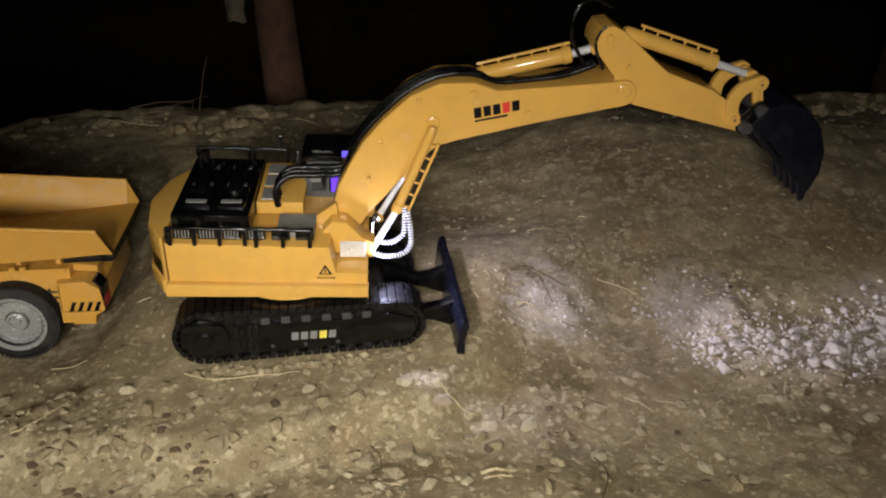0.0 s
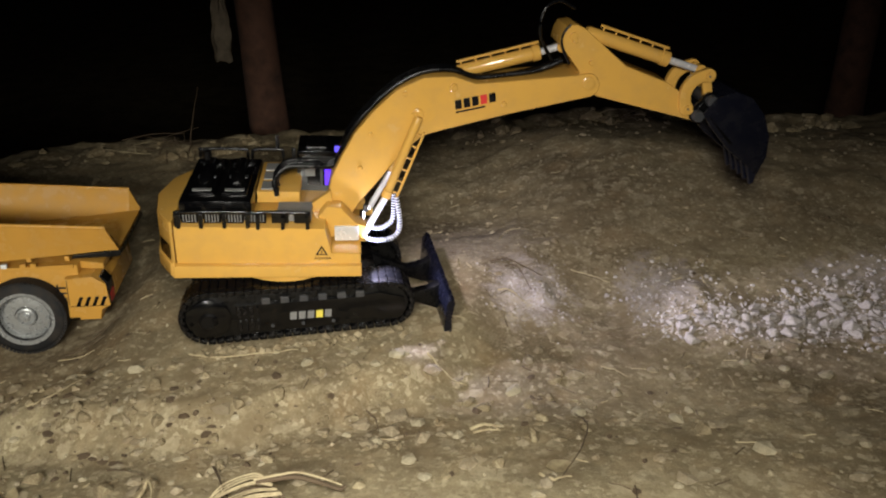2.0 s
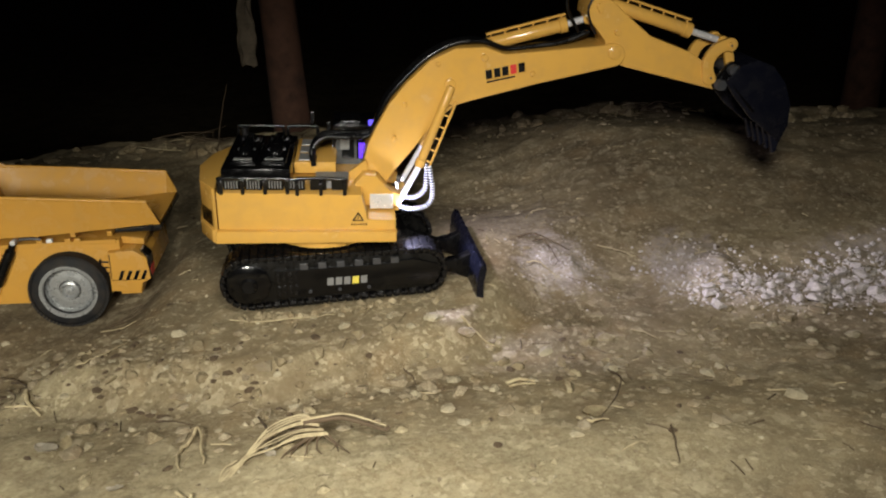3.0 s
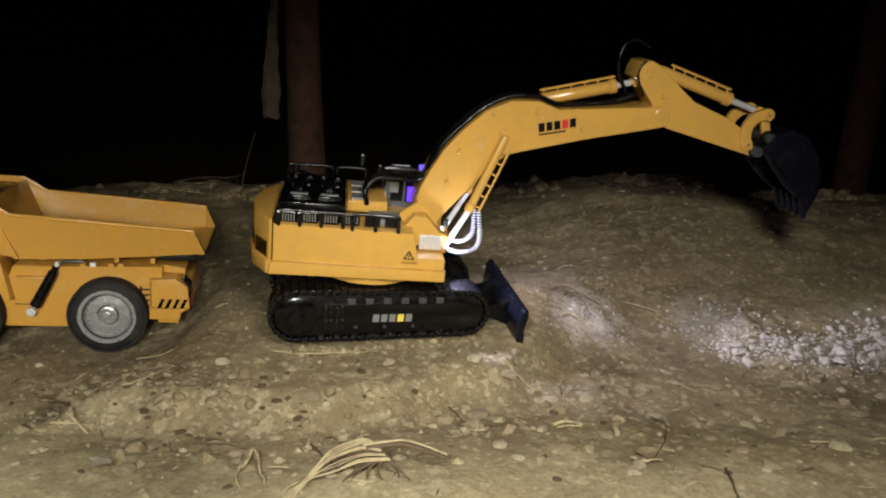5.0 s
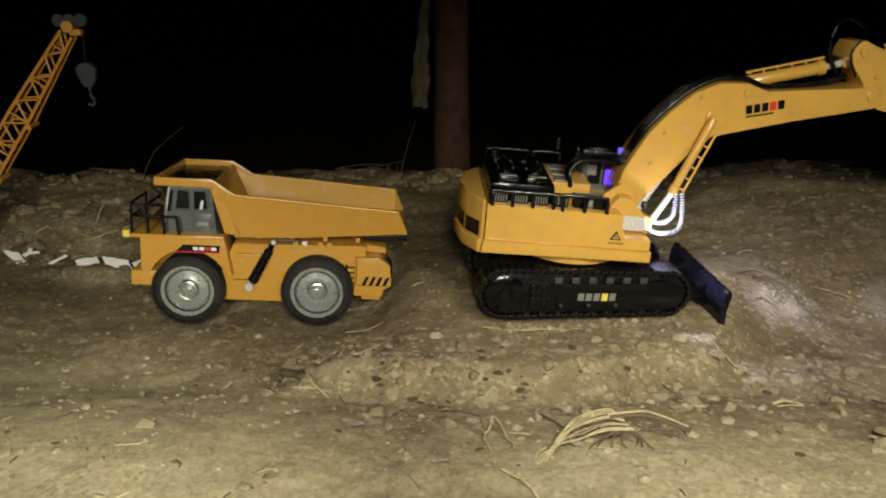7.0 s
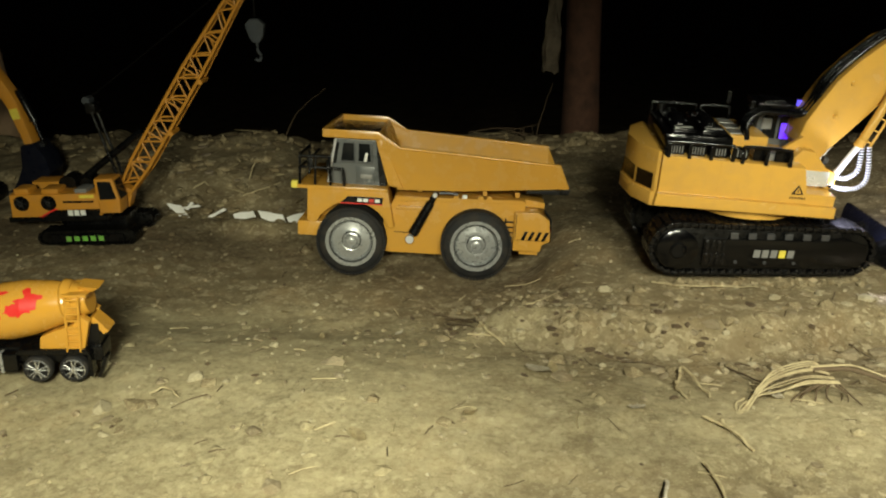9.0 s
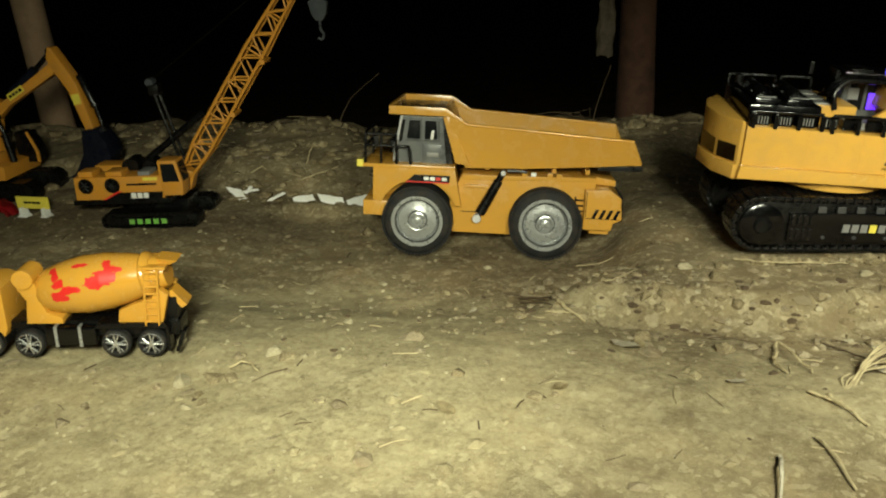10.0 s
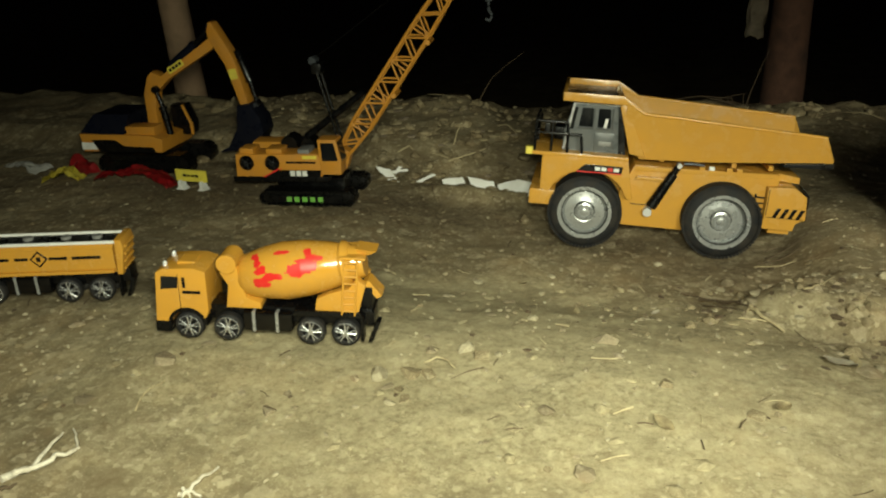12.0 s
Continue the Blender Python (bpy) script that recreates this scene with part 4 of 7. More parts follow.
# ---- dump truck ----
def wheel(parent, name, x, z, r, y0, width, tyre_mat, hub_mat, spokes, face):
    """A tyre with tread blocks, and a dished hub. face: -1 towards the front side, 1 towards the back."""
    y1 = y0 + width
    prof = [(0, r * 0.70), (0.02, r * 0.86), (0.10, r * 0.955), (0.22, r * 0.985), (0.78, r * 0.985), (0.90, r * 0.955), (0.98, r * 0.86), (1, r * 0.70), (0.97, r * 0.6), (0.03, r * 0.6), (0, r * 0.70)]
    w = part(name, turned(prof, (x, y0, z), (x, y1, z), 48, close=False), tyre_mat, parent, smooth=50)
    bm = bmesh.new()
    count = 64 if r > 0.03 else 0
    for k in range(count):
        a = 2 * math.pi * k / count
        for s, off in ((0, 0.0), (1, math.pi / count)):
            m = Matrix.Translation((x, 0, z)) @ Matrix.Rotation(a + off, 4, "Y")
            ya = y0 + width * (0.02 + 0.5 * s)
            box(-r * 0.036, r * 0.036, ya, ya + width * 0.46, r * 0.93, r * 0.994, 0, bm, m)
    if count:
        part("tread", bm, tyre_mat, w, "chunky rubber tread")
    else:
        bm.free()
    yf, d = (y0, 1) if face < 0 else (y1, -1)
    if spokes:
        rim = part("rim", turned([(0, r * 0.76), (0.2, r * 0.80), (0.5, r * 0.68), (1, r * 0.66)], (x, yf - d * 0.0006, z), (x, yf + d * width * 0.3, z), 32, close=False), hub_mat, w, "bright spoked rim", smooth=40)
        part("rim_back", rod((x, yf + d * 0.0018, z), (x, yf + d * width * 0.35, z), r * 0.70, 24), black, w)
        for k in range(spokes):
            a = 2 * math.pi * (k // 2 + (0.33 if k % 2 else 0.0)) / (spokes // 2)
            strut("spoke", (x + r * 0.12 * math.cos(a), yf - d * 0.0004, z + r * 0.12 * math.sin(a)), (x + r * 0.72 * math.cos(a), yf + d * 0.0004, z + r * 0.72 * math.sin(a)), r * 0.052, hub_mat, rim)
        part("hub_cap", rod((x, yf - d * 0.0012, z), (x, yf + d * 0.002, z), r * 0.17, 16), hub_mat, rim, smooth=40)
    else:
        dish = [(0.0, r * 0.72), (0.0, r * 0.695), (0.03, r * 0.685), (0.03, r * 0.665), (0.0, r * 0.655), (0.0, r * 0.635), (0.06, r * 0.615), (0.34, r * 0.590), (0.44, r * 0.570), (0.40, r * 0.545), (0.34, r * 0.53), (0.32, r * 0.40), (0.28, r * 0.30), (0.30, r * 0.27), (0.30, r * 0.25), (0.18, r * 0.24), (0.16, r * 0.20), (0.20, r * 0.17), (0.26, r * 0.15), (0.26, r * 0.10), (0.14, r * 0.09), (0.12, r * 0.05), (0.12, 0.0)]
        hub = part("hub", turned(dish, (x, yf - d * 0.001, z), (x, yf + d * width * 0.75, z), 40, close=False), hub_mat, w, "dished silver hub", smooth=35)
        # dark rings put the shade of the hub's grooves into colour
        for ra, rb, q in ((0.594, 0.612, 0.20), (0.252, 0.272, 0.20)):
            part("groove", turned([(0, r * ra), (0, r * rb), (1, r * rb), (1, r * ra), (0, r * ra)], (x, yf + d * width * q, z), (x, yf + d * width * (q + 0.05), z), 40, close=False), black_dusty, hub, "dark ring for the shaded groove")
        for k in range(10):
            a = 2 * math.pi * k / 10
            c = (x + r * 0.46 * math.cos(a), z + r * 0.46 * math.sin(a))
            part("bolt", rod((c[0], yf + d * width * 0.20, c[1]), (c[0], yf + d * width * 0.30, c[1]), r * 0.026, 8), hub_mat, hub)
    return w


def loft(sections, bm=None, cap=True):
    """A skin over matching closed loops of 3D points."""
    own = bmesh.new()
    loops = [[own.verts.new(p) for p in s] for s in sections]
    for a, b in zip(loops, loops[1:]):
        for k in range(len(a)):
            own.faces.new((a[k], a[(k + 1) % len(a)], b[(k + 1) % len(b)], b[k]))
    if cap:
        own.faces.new(loops[0][::-1])
        own.faces.new(loops[-1])
    bmesh.ops.recalc_face_normals(own, faces=own.faces)
    return joined(bm, own)


def dump_truck():
    tk = thing("toy_dump_truck", "large yellow toy mining dump truck with grey cab", "toy truck", pose(-0.6, 0.755, -0.01, -5.0, 4.7, 7))
    W = 0.166
    # chassis
    ch = part("chassis", prism([(-0.045, 0.024), (0.040, 0.024), (0.135, 0.036), (0.150, 0.060), (0.150, 0.108), (-0.030, 0.106), (-0.046, 0.07)], 0.016, W - 0.016, 0.0015), truck_yellow, tk, smooth=30)
    part("side_ridge", prism([(-0.030, 0.098), (0.146, 0.104), (0.146, 0.1095), (-0.030, 0.105)], 0.0135, 0.018, 0.001), truck_yellow, ch, smooth=30)
    part("side_panel", prism([(-0.028, 0.088), (0.012, 0.088), (0.009, 0.0925), (-0.026, 0.0925)], 0.0100, 0.0175, 0.0012), truck_yellow, ch, "raised side ledge", smooth=30)
    part("side_seam", box(-0.030, -0.006, 0.0152, 0.017, 0.0535, 0.0545, 0), black, ch)
    for x in (0.050, 0.062, 0.084, 0.096):
        part("bed_clip", box(x, x + 0.007, 0.0120, 0.018, 0.1075, 0.1125, 0.0008), truck_yellow if x != 0.062 else white_paint, ch, smooth=30)
    for y in (0.036, W - 0.036):
        part("axle", rod((-0.088, y, 0.043), (-0.088, W / 2, 0.043), 0.008, 12), black, ch)
        part("axle", rod((0.086, y, 0.047), (0.086, W / 2, 0.047), 0.008, 12), black, ch)
    # front end with fenders
    arch = arc(-0.088, 0.043, 0.0545, 158, 22, 10)
    fender = [(-0.150, 0.068), (-0.150, 0.113), (-0.040, 0.113), (-0.030, 0.064)] + arch[::-1]
    for y0 in (0.0, W - 0.042):
        fe = part("fender", prism(fender, y0, y0 + 0.042, 0.0012), truck_yellow, tk, smooth=30)
    part("engine_bay", box(-0.146, -0.045, 0.040, W - 0.040, 0.040, 0.112, 0.0015), truck_yellow, tk, smooth=30)
    part("grille", box(-0.153, -0.145, 0.055, W - 0.055, 0.050, 0.105, 0.001), black, tk, "black radiator grille")
    deck = part("deck", box(-0.164, -0.040, -0.002, W + 0.002, 0.1125, 0.1175, 0.0012), truck_yellow, tk, smooth=30)
    part("front_skirt", box(-0.150, -0.136, 0.003, W - 0.003, 0.066, 0.113, 0.001), truck_yellow, tk)
    part("bumper", box(-0.163, -0.128, 0.0, W, 0.046, 0.0665, 0.0016), truck_yellow, tk, smooth=30)
    part("bumper_lamp", box(-0.1645, -0.162, 0.012, 0.03, 0.051, 0.061, 0.0008), white_paint, tk, "white lamp")
    badge = part("badge", prism([(-0.104, 0.0955), (-0.094, 0.105), (-0.046, 0.105), (-0.047, 0.0955)], -0.0012, 0.001, 0.0003), black, tk, "black badge with white bars")
    part("badge_line", prism([(-0.105, 0.0945), (-0.047, 0.0945), (-0.047, 0.096), (-0.104, 0.096)], -0.0014, 0.001, 0), red_paint, badge, "red line")
    for k in range(4):
        part("mark_bar", box(-0.081 + 0.008 * k, -0.0745 + 0.008 * k, -0.0016, 0, 0.098, 0.1025, 0), white_paint if k != 2 else red_paint, badge, "maker's mark as pale bars")
    # cab
    cab = part("cab", loft([[(-0.126, y, 0.117), (-0.053, y, 0.117), (-0.060, y, 0.182), (-0.114, y, 0.182), (-0.116, y, 0.176), (-0.1255, y, 0.142)] for y in (0.020, 0.078)]), grey, tk, "grey moulded cab")
    part("roof", box(-0.118, -0.058, 0.0192, 0.080, 0.1805, 0.1855, 0.0015), grey, cab)
    part("window", prism([(-0.1075, 0.150), (-0.090, 0.150), (-0.089, 0.1745), (-0.1045, 0.1745)], 0.0188, 0.0205, 0.0004), glass_dark, cab, "dark window")
    part("window", prism([(-0.0835, 0.150), (-0.0665, 0.150), (-0.0685, 0.1745), (-0.0835, 0.1745)], 0.0188, 0.0205, 0.0004), glass_dark, cab, "dark window")
    part("windscreen", loft([[(-0.1255, y, 0.146), (-0.1235, y, 0.146), (-0.1150, y, 0.177), (-0.1172, y, 0.177)] for y in (0.026, 0.072)]), glass_dark, cab, "dark window")
    for k in range(3):
        part("vent_slot", box(-0.080, -0.062, 0.0186, 0.0205, 0.1215 + 0.0062 * k, 0.1245 + 0.0062 * k, 0.0004), light_grey, cab)
    part("quarter_window", prism([(-0.1215, 0.146), (-0.1140, 0.146), (-0.1100, 0.1745), (-0.1140, 0.1745)], 0.0188, 0.0205, 0.0004), glass_dark, cab, "dark window")
    part("front_pillar", rod((-0.1245, 0.0185, 0.119), (-0.1150, 0.0185, 0.181), 0.0017, 10), chrome, cab, "bright front pillar", smooth=40)
    part("door_panel", box(-0.0860, -0.0600, 0.0184, 0.0205, 0.1195, 0.1435, 0.0012), grey, cab, smooth=30)
    part("door_handle", box(-0.0800, -0.0640, 0.0172, 0.0190, 0.1265, 0.1325, 0.0008), light_grey, cab, smooth=30)
    part("window_bar", prism([(-0.0760, 0.1500), (-0.0720, 0.1500), (-0.0705, 0.1620), (-0.0740, 0.1620)], 0.0178, 0.0190, 0.0002), white_paint, cab, "small white bar")
    part("roof_edge", box(-0.1160, -0.0550, 0.0165, 0.0190, 0.1790, 0.1850, 0.0008), chrome, cab, "bright roof edge")
    for x0, x1 in ((-0.109, -0.0885), (-0.085, -0.0645)):
        strut("window_frame", (x0, 0.0185, 0.1485), (x1, 0.0185, 0.1485), 0.0012, grey, cab)
        strut("window_frame", (x1, 0.0185, 0.1485), (x1 - 0.001, 0.0185, 0.1755), 0.0012, grey, cab)
    # black strips added as the shade in the gaps behind and over the cab
    part("cab_shade", prism([(-0.0532, 0.1176), (-0.0440, 0.1176), (-0.0540, 0.1832), (-0.0602, 0.1832)], 0.0170, W - 0.012, 0.0006), black, tk, "black strip for the shaded gap behind the cab")
    part("roof_gap", box(-0.1180, -0.0560, 0.0150, 0.0800, 0.1856, 0.1880, 0.0005), black, cab, "black strip for the shaded gap over the roof")
    part("air_cleaner", rod((-0.085, 0.120, 0.118), (-0.085, 0.120, 0.165), 0.014, 20), black, tk, smooth=40)
    part("hood_box", box(-0.140, -0.090, 0.090, 0.150, 0.117, 0.135, 0.002), black, tk, smooth=30)
    rail = part("deck_rail", tube([(-0.100, 0.003, 0.117), (-0.103, 0.003, 0.1385), (-0.108, 0.003, 0.141), (-0.155, 0.003, 0.141), (-0.160, 0.004, 0.140), (-0.161, 0.010, 0.140), (-0.161, W - 0.01, 0.140)], 0.0019, 8), black, tk, smooth=50)
    part("rail_bar", tube([(-0.161, 0.003, 0.117), (-0.161, 0.003, 0.156), (-0.161, 0.008, 0.158), (-0.161, 0.07, 0.158), (-0.161, 0.074, 0.155), (-0.161, 0.074, 0.117)], 0.0019, 8), black, rail, smooth=50)
    part("rail_bar", tube([(-0.159, 0.003, 0.156), (-0.125, 0.003, 0.156), (-0.121, 0.003, 0.153), (-0.119, 0.003, 0.117)], 0.0019, 8), black, rail, smooth=50)
    part("rail_bar", tube([(-0.140, 0.003, 0.117), (-0.140, 0.003, 0.141), (-0.140, 0.003, 0.155)], 0.0017, 8), black, rail, smooth=50)
    part("mirror", box(-0.150, -0.143, -0.002, 0.001, 0.142, 0.154, 0.001), black, rail)
    part("corner_lamp", box(-0.172, -0.163, -0.002, 0.010, 0.112, 0.122, 0.0012), lemon, tk, "pale yellow corner lamp")
    # bed: outer skin, hollow inside, with a canopy tray over the cab
    def section(x, top, floor, y0, y1, inset, t):
        mid = (y0 + y1) / 2
        return [(x, y0, top), (x, y0 + t, top), (x, y0 + t + inset, floor + t), (x, mid, floor + t * 0.7), (x, y1 - t - inset, floor + t), (x, y1 - t, top), (x, y1, top), (x, y1 - inset * 0.7, floor), (x, mid, floor - 0.001), (x, y0 + inset * 0.7, floor)]
    A, B = -0.002, W + 0.002
    secs = [section(-0.050, 0.187, 0.170, A, B, 0.0045, 0.004), section(-0.027, 0.1745, 0.1155, A, B, 0.016, 0.004), section(0.06, 0.1700, 0.1185, A, B, 0.016, 0.004), section(0.150, 0.1645, 0.126, A, B, 0.014, 0.004), section(0.192, 0.1620, 0.130, A, B, 0.012, 0.004), section(0.205, 0.134, 0.1305, A + 0.003, B - 0.003, 0.006, 0.003)]
    bed = part("bed", loft(secs), truck_yellow, tk, "yellow tipping bed, empty", smooth=28)
    wall = [(-0.060, 0.187), (-0.054, 0.191), (-0.020, 0.119), (-0.040, 0.122)]
    part("front_wall", prism(wall, A + 0.004, B - 0.004, 0.001), truck_yellow, bed, smooth=30)
    part("canopy_floor", prism([(-0.128, 0.183), (-0.055, 0.183), (-0.055, 0.1865), (-0.128, 0.1865)], A + 0.002, B - 0.002, 0.0006), black, bed, "dark canopy tray floor")
    for y0, y1 in ((A, A + 0.005), (B - 0.005, B)):
        part("canopy_rim", prism([(-0.130, 0.184), (-0.052, 0.184), (-0.024, 0.171), (-0.026, 0.1765), (-0.056, 0.1950), (-0.130, 0.1950)], y0, y1, 0.001), truck_yellow, bed, smooth=30)
    part("canopy_rim", box(-0.1305, -0.1255, A + 0.0052, B - 0.0052, 0.184, 0.1950, 0.001), truck_yellow, bed, smooth=30)
    for y in (A + 0.002, B - 0.002):
        part("bed_rim", tube([(-0.050, y, 0.187), (-0.027, y, 0.1745), (0.06, y, 0.1700), (0.150, y, 0.1645), (0.192, y, 0.1620)], 0.0026, 8, steps=1), truck_yellow, bed, smooth=50)
    for x in (0.0, 0.045, 0.09, 0.135):
        part("bed_rib", prism([(x, 0.112), (x + 0.006, 0.112), (x + 0.006, 0.1185), (x, 0.1185)], 0.02, W - 0.02, 0.0006), truck_yellow, bed)
    part("tail_edge", prism([(0.148, 0.1215), (0.204, 0.1225), (0.207, 0.1250), (0.207, 0.1300), (0.150, 0.1255)], 0.004, W - 0.004, 0.0004), black, bed, "dark under-edge")
    # ram
    for y in (0.009, W - 0.009):
        ram = part("tipping_ram", rod((0.019, y, 0.100), (-0.004, y, 0.054), 0.0060, 16, r1=0.0072), black, tk, "black tipping ram", smooth=40)
        part("ram_rod", rod((0.024, y, 0.111), (0.018, y, 0.098), 0.0042, 14), black, ram, "black tipping ram rod", smooth=40)
        part("ram_pin", rod((0.0245, y - 0.0055, 0.1115), (0.0245, y + 0.0055, 0.1115), 0.0034, 16), chrome, ram, smooth=40)
        part("ram_eye", rod((-0.0080, y - 0.006, 0.047), (-0.0080, y + 0.006, 0.047), 0.0058, 20), chrome, ram, "bright worn pin", smooth=40)
    part("chrome_pipe", tube([(0.030, 0.0125, 0.1135), (0.044, 0.012, 0.1142), (0.056, 0.0125, 0.113)], 0.0022, 8), steel, tk, smooth=50)
    # rear
    rear = part("rear_box", prism([(0.136, 0.040), (0.174, 0.040), (0.176, 0.050), (0.187, 0.056), (0.184, 0.085), (0.168, 0.096), (0.136, 0.094)], 0.004, W - 0.004, 0.0014), truck_yellow, tk, smooth=30)
    part("rear_step", prism([(0.146, 0.033), (0.172, 0.033), (0.172, 0.0402), (0.146, 0.0402)], 0.012, W - 0.012, 0.001), truck_yellow, rear, smooth=30)
    part("lamp_guard", prism([(0.1845, 0.052), (0.1880, 0.055), (0.1870, 0.086), (0.1790, 0.0955), (0.1765, 0.0955), (0.1832, 0.086)], 0.006, 0.030, 0.0006), black, rear, "black lamp guard")
    part("box_seam", box(0.1375, 0.1385, 0.0036, 0.006, 0.058, 0.092, 0), black, rear)
    part("box_seam", box(0.1375, 0.1830, 0.0036, 0.006, 0.0555, 0.0562, 0), black, rear)
    part("tail_lamp", box(0.1835, 0.188, 0.008, 0.03, 0.058, 0.072, 0.0008), red_paint, rear, "red lamp")
    for k in range(4):
        x = 0.146 + 0.0095 * k
        part("hazard_stripe", prism([(x, 0.0565), (x + 0.0045, 0.0565), (x + 0.0095, 0.0685), (x + 0.005, 0.0685)], 0.0025, 0.0045, 0), black, rear, "black slanted stripe")
    for k in range(4):
        strut("rung", (0.124, 0.0125, 0.056 + 0.0075 * k), (0.135, 0.0125, 0.056 + 0.0075 * k), 0.0012, black, rear)
    strut("ladder_rail", (0.124, 0.0125, 0.053), (0.124, 0.0125, 0.083), 0.0012, black, rear)
    part("upper_bracket", prism([(0.150, 0.098), (0.178, 0.096), (0.178, 0.104), (0.150, 0.108)], 0.030, W - 0.030, 0.001), truck_yellow, tk, smooth=30)
    for y0, face in ((-0.004, -1), (W - 0.034, 1)):
        wheel(tk, "front_wheel", -0.0885, 0.0410, 0.0488, y0, 0.038, rubber, hub_silver, 0, face)
        wheel(tk, "rear_wheel", 0.085, 0.0450, 0.0498, y0, 0.038, rubber, hub_silver, 0, face)
    return tk


dump_truck()

# ---- small lorries in front: the mixer and the tanker share one chassis and cab ----
def lorry_base(t, x0, x1, wheels, wide):
    fr = part("chassis", box(x0 + 0.05, x1 - 0.004, 0.008, wide - 0.008, 0.018, 0.033, 0.001), black, t, smooth=30)
    for x in wheels:
        for y0, face in ((-0.001, -1), (wide - 0.010, 1)):
            wheel(t, "wheel", x, 0.0128, 0.0138, y0, 0.010, rubber, bright_rim, 10, face)
    mid = (wheels[-3] + wheels[-2]) / 2
    part("fuel_tank", box(mid - 0.025, mid + 0.022, 0.001, 0.014, 0.010, 0.030, 0.003), black_gloss, fr, smooth=30)
    for dx in (-0.016, 0.006):
        part("tank_strap", box(mid + dx, mid + dx + 0.003, 0.0, 0.0145, 0.0095, 0.0306, 0.0008), hub_silver, fr, "grey tank strap")
    part("fender_rear", prism([(wheels[-2] - 0.018, 0.029), (wheels[-1] + 0.018, 0.029), (wheels[-1] + 0.014, 0.0345), (wheels[-2] - 0.014, 0.0345)], -0.001, 0.014, 0.001), black, fr, smooth=30)
    part("tail_bar", prism([(x1 - 0.009, 0.004), (x1 - 0.005, 0.004), (x1 + 0.003, 0.026), (x1 - 0.001, 0.026)], 0.0, 0.012, 0.001), black, fr, smooth=30)
    part("mud_flap", box(x1 - 0.016, x1 - 0.013, 0.001, 0.014, 0.004, 0.028, 0.0006), black, fr)
    return fr


def lorry_cab(t, x, wide):
    """A forward cab whose front stands at x."""
    X = lambda d: x + 0.85 * d
    line = [(X(0.001), 0.0165), (X(0.018), 0.0165)] + arc(X(0.0365), 0.0128, 0.0175, 165, 20, 8) + [(X(0.061), 0.029), (X(0.061), 0.0690), (X(0.048), 0.0725), (X(0.014), 0.0705), (X(0.006), 0.0665)]
    cab = part("cab", prism(line, 0.0, wide, 0.0022, steps=3), orange, t, smooth=30)
    part("front_bumper", box(X(-0.001), X(0.017), 0.001, wide - 0.001, 0.005, 0.0163, 0.0012), black, cab, smooth=30)
    part("wheel_arch", prism(arc(X(0.0365), 0.0128, 0.0192, 165, 5, 10) + arc(X(0.0365), 0.0128, 0.0162, 5, 165, 10), -0.001, 0.012, 0.0004), black, cab, smooth=40)
    part("side_window", prism([(X(0.0100), 0.050), (X(0.0290), 0.052), (X(0.0300), 0.0635), (X(0.0120), 0.0635)], -0.0006, 0.001, 0.0003), glass_dark, cab, "dark window")
    part("quarter_slot", box(X(0.0345), X(0.0380), -0.0006, 0.001, 0.0525, 0.0630, 0.0002), black, cab)
    part("door_slot", box(X(0.034), X(0.054), -0.0006, 0.001, 0.0465, 0.0495, 0.0002), black, cab)
    part("windscreen", prism([(X(0.0003), 0.046), (X(0.0025), 0.046), (X(0.0058), 0.064), (X(0.0036), 0.064)], 0.005, wide - 0.005, 0.0002), glass_dark, cab, "dark window")
    for y in (0.009, wide - 0.010):
        part("roof_lamp", turned([(0, 0.0022), (0.6, 0.0022), (0.9, 0.0014), (1, 0.0004)], (X(0.014), y, 0.0695), (X(0.014), y, 0.0755), 12), chrome, cab, "small bright roof lamp", smooth=40)
    part("roof_ridge", box(X(0.026), X(0.046), 0.012, wide - 0.012, 0.0700, 0.0738, 0.001), orange, cab)
    part("door_seam", box(X(0.030), X(0.0306), -0.0003, 0.001, 0.031, 0.066, 0), black, cab)
    return cab


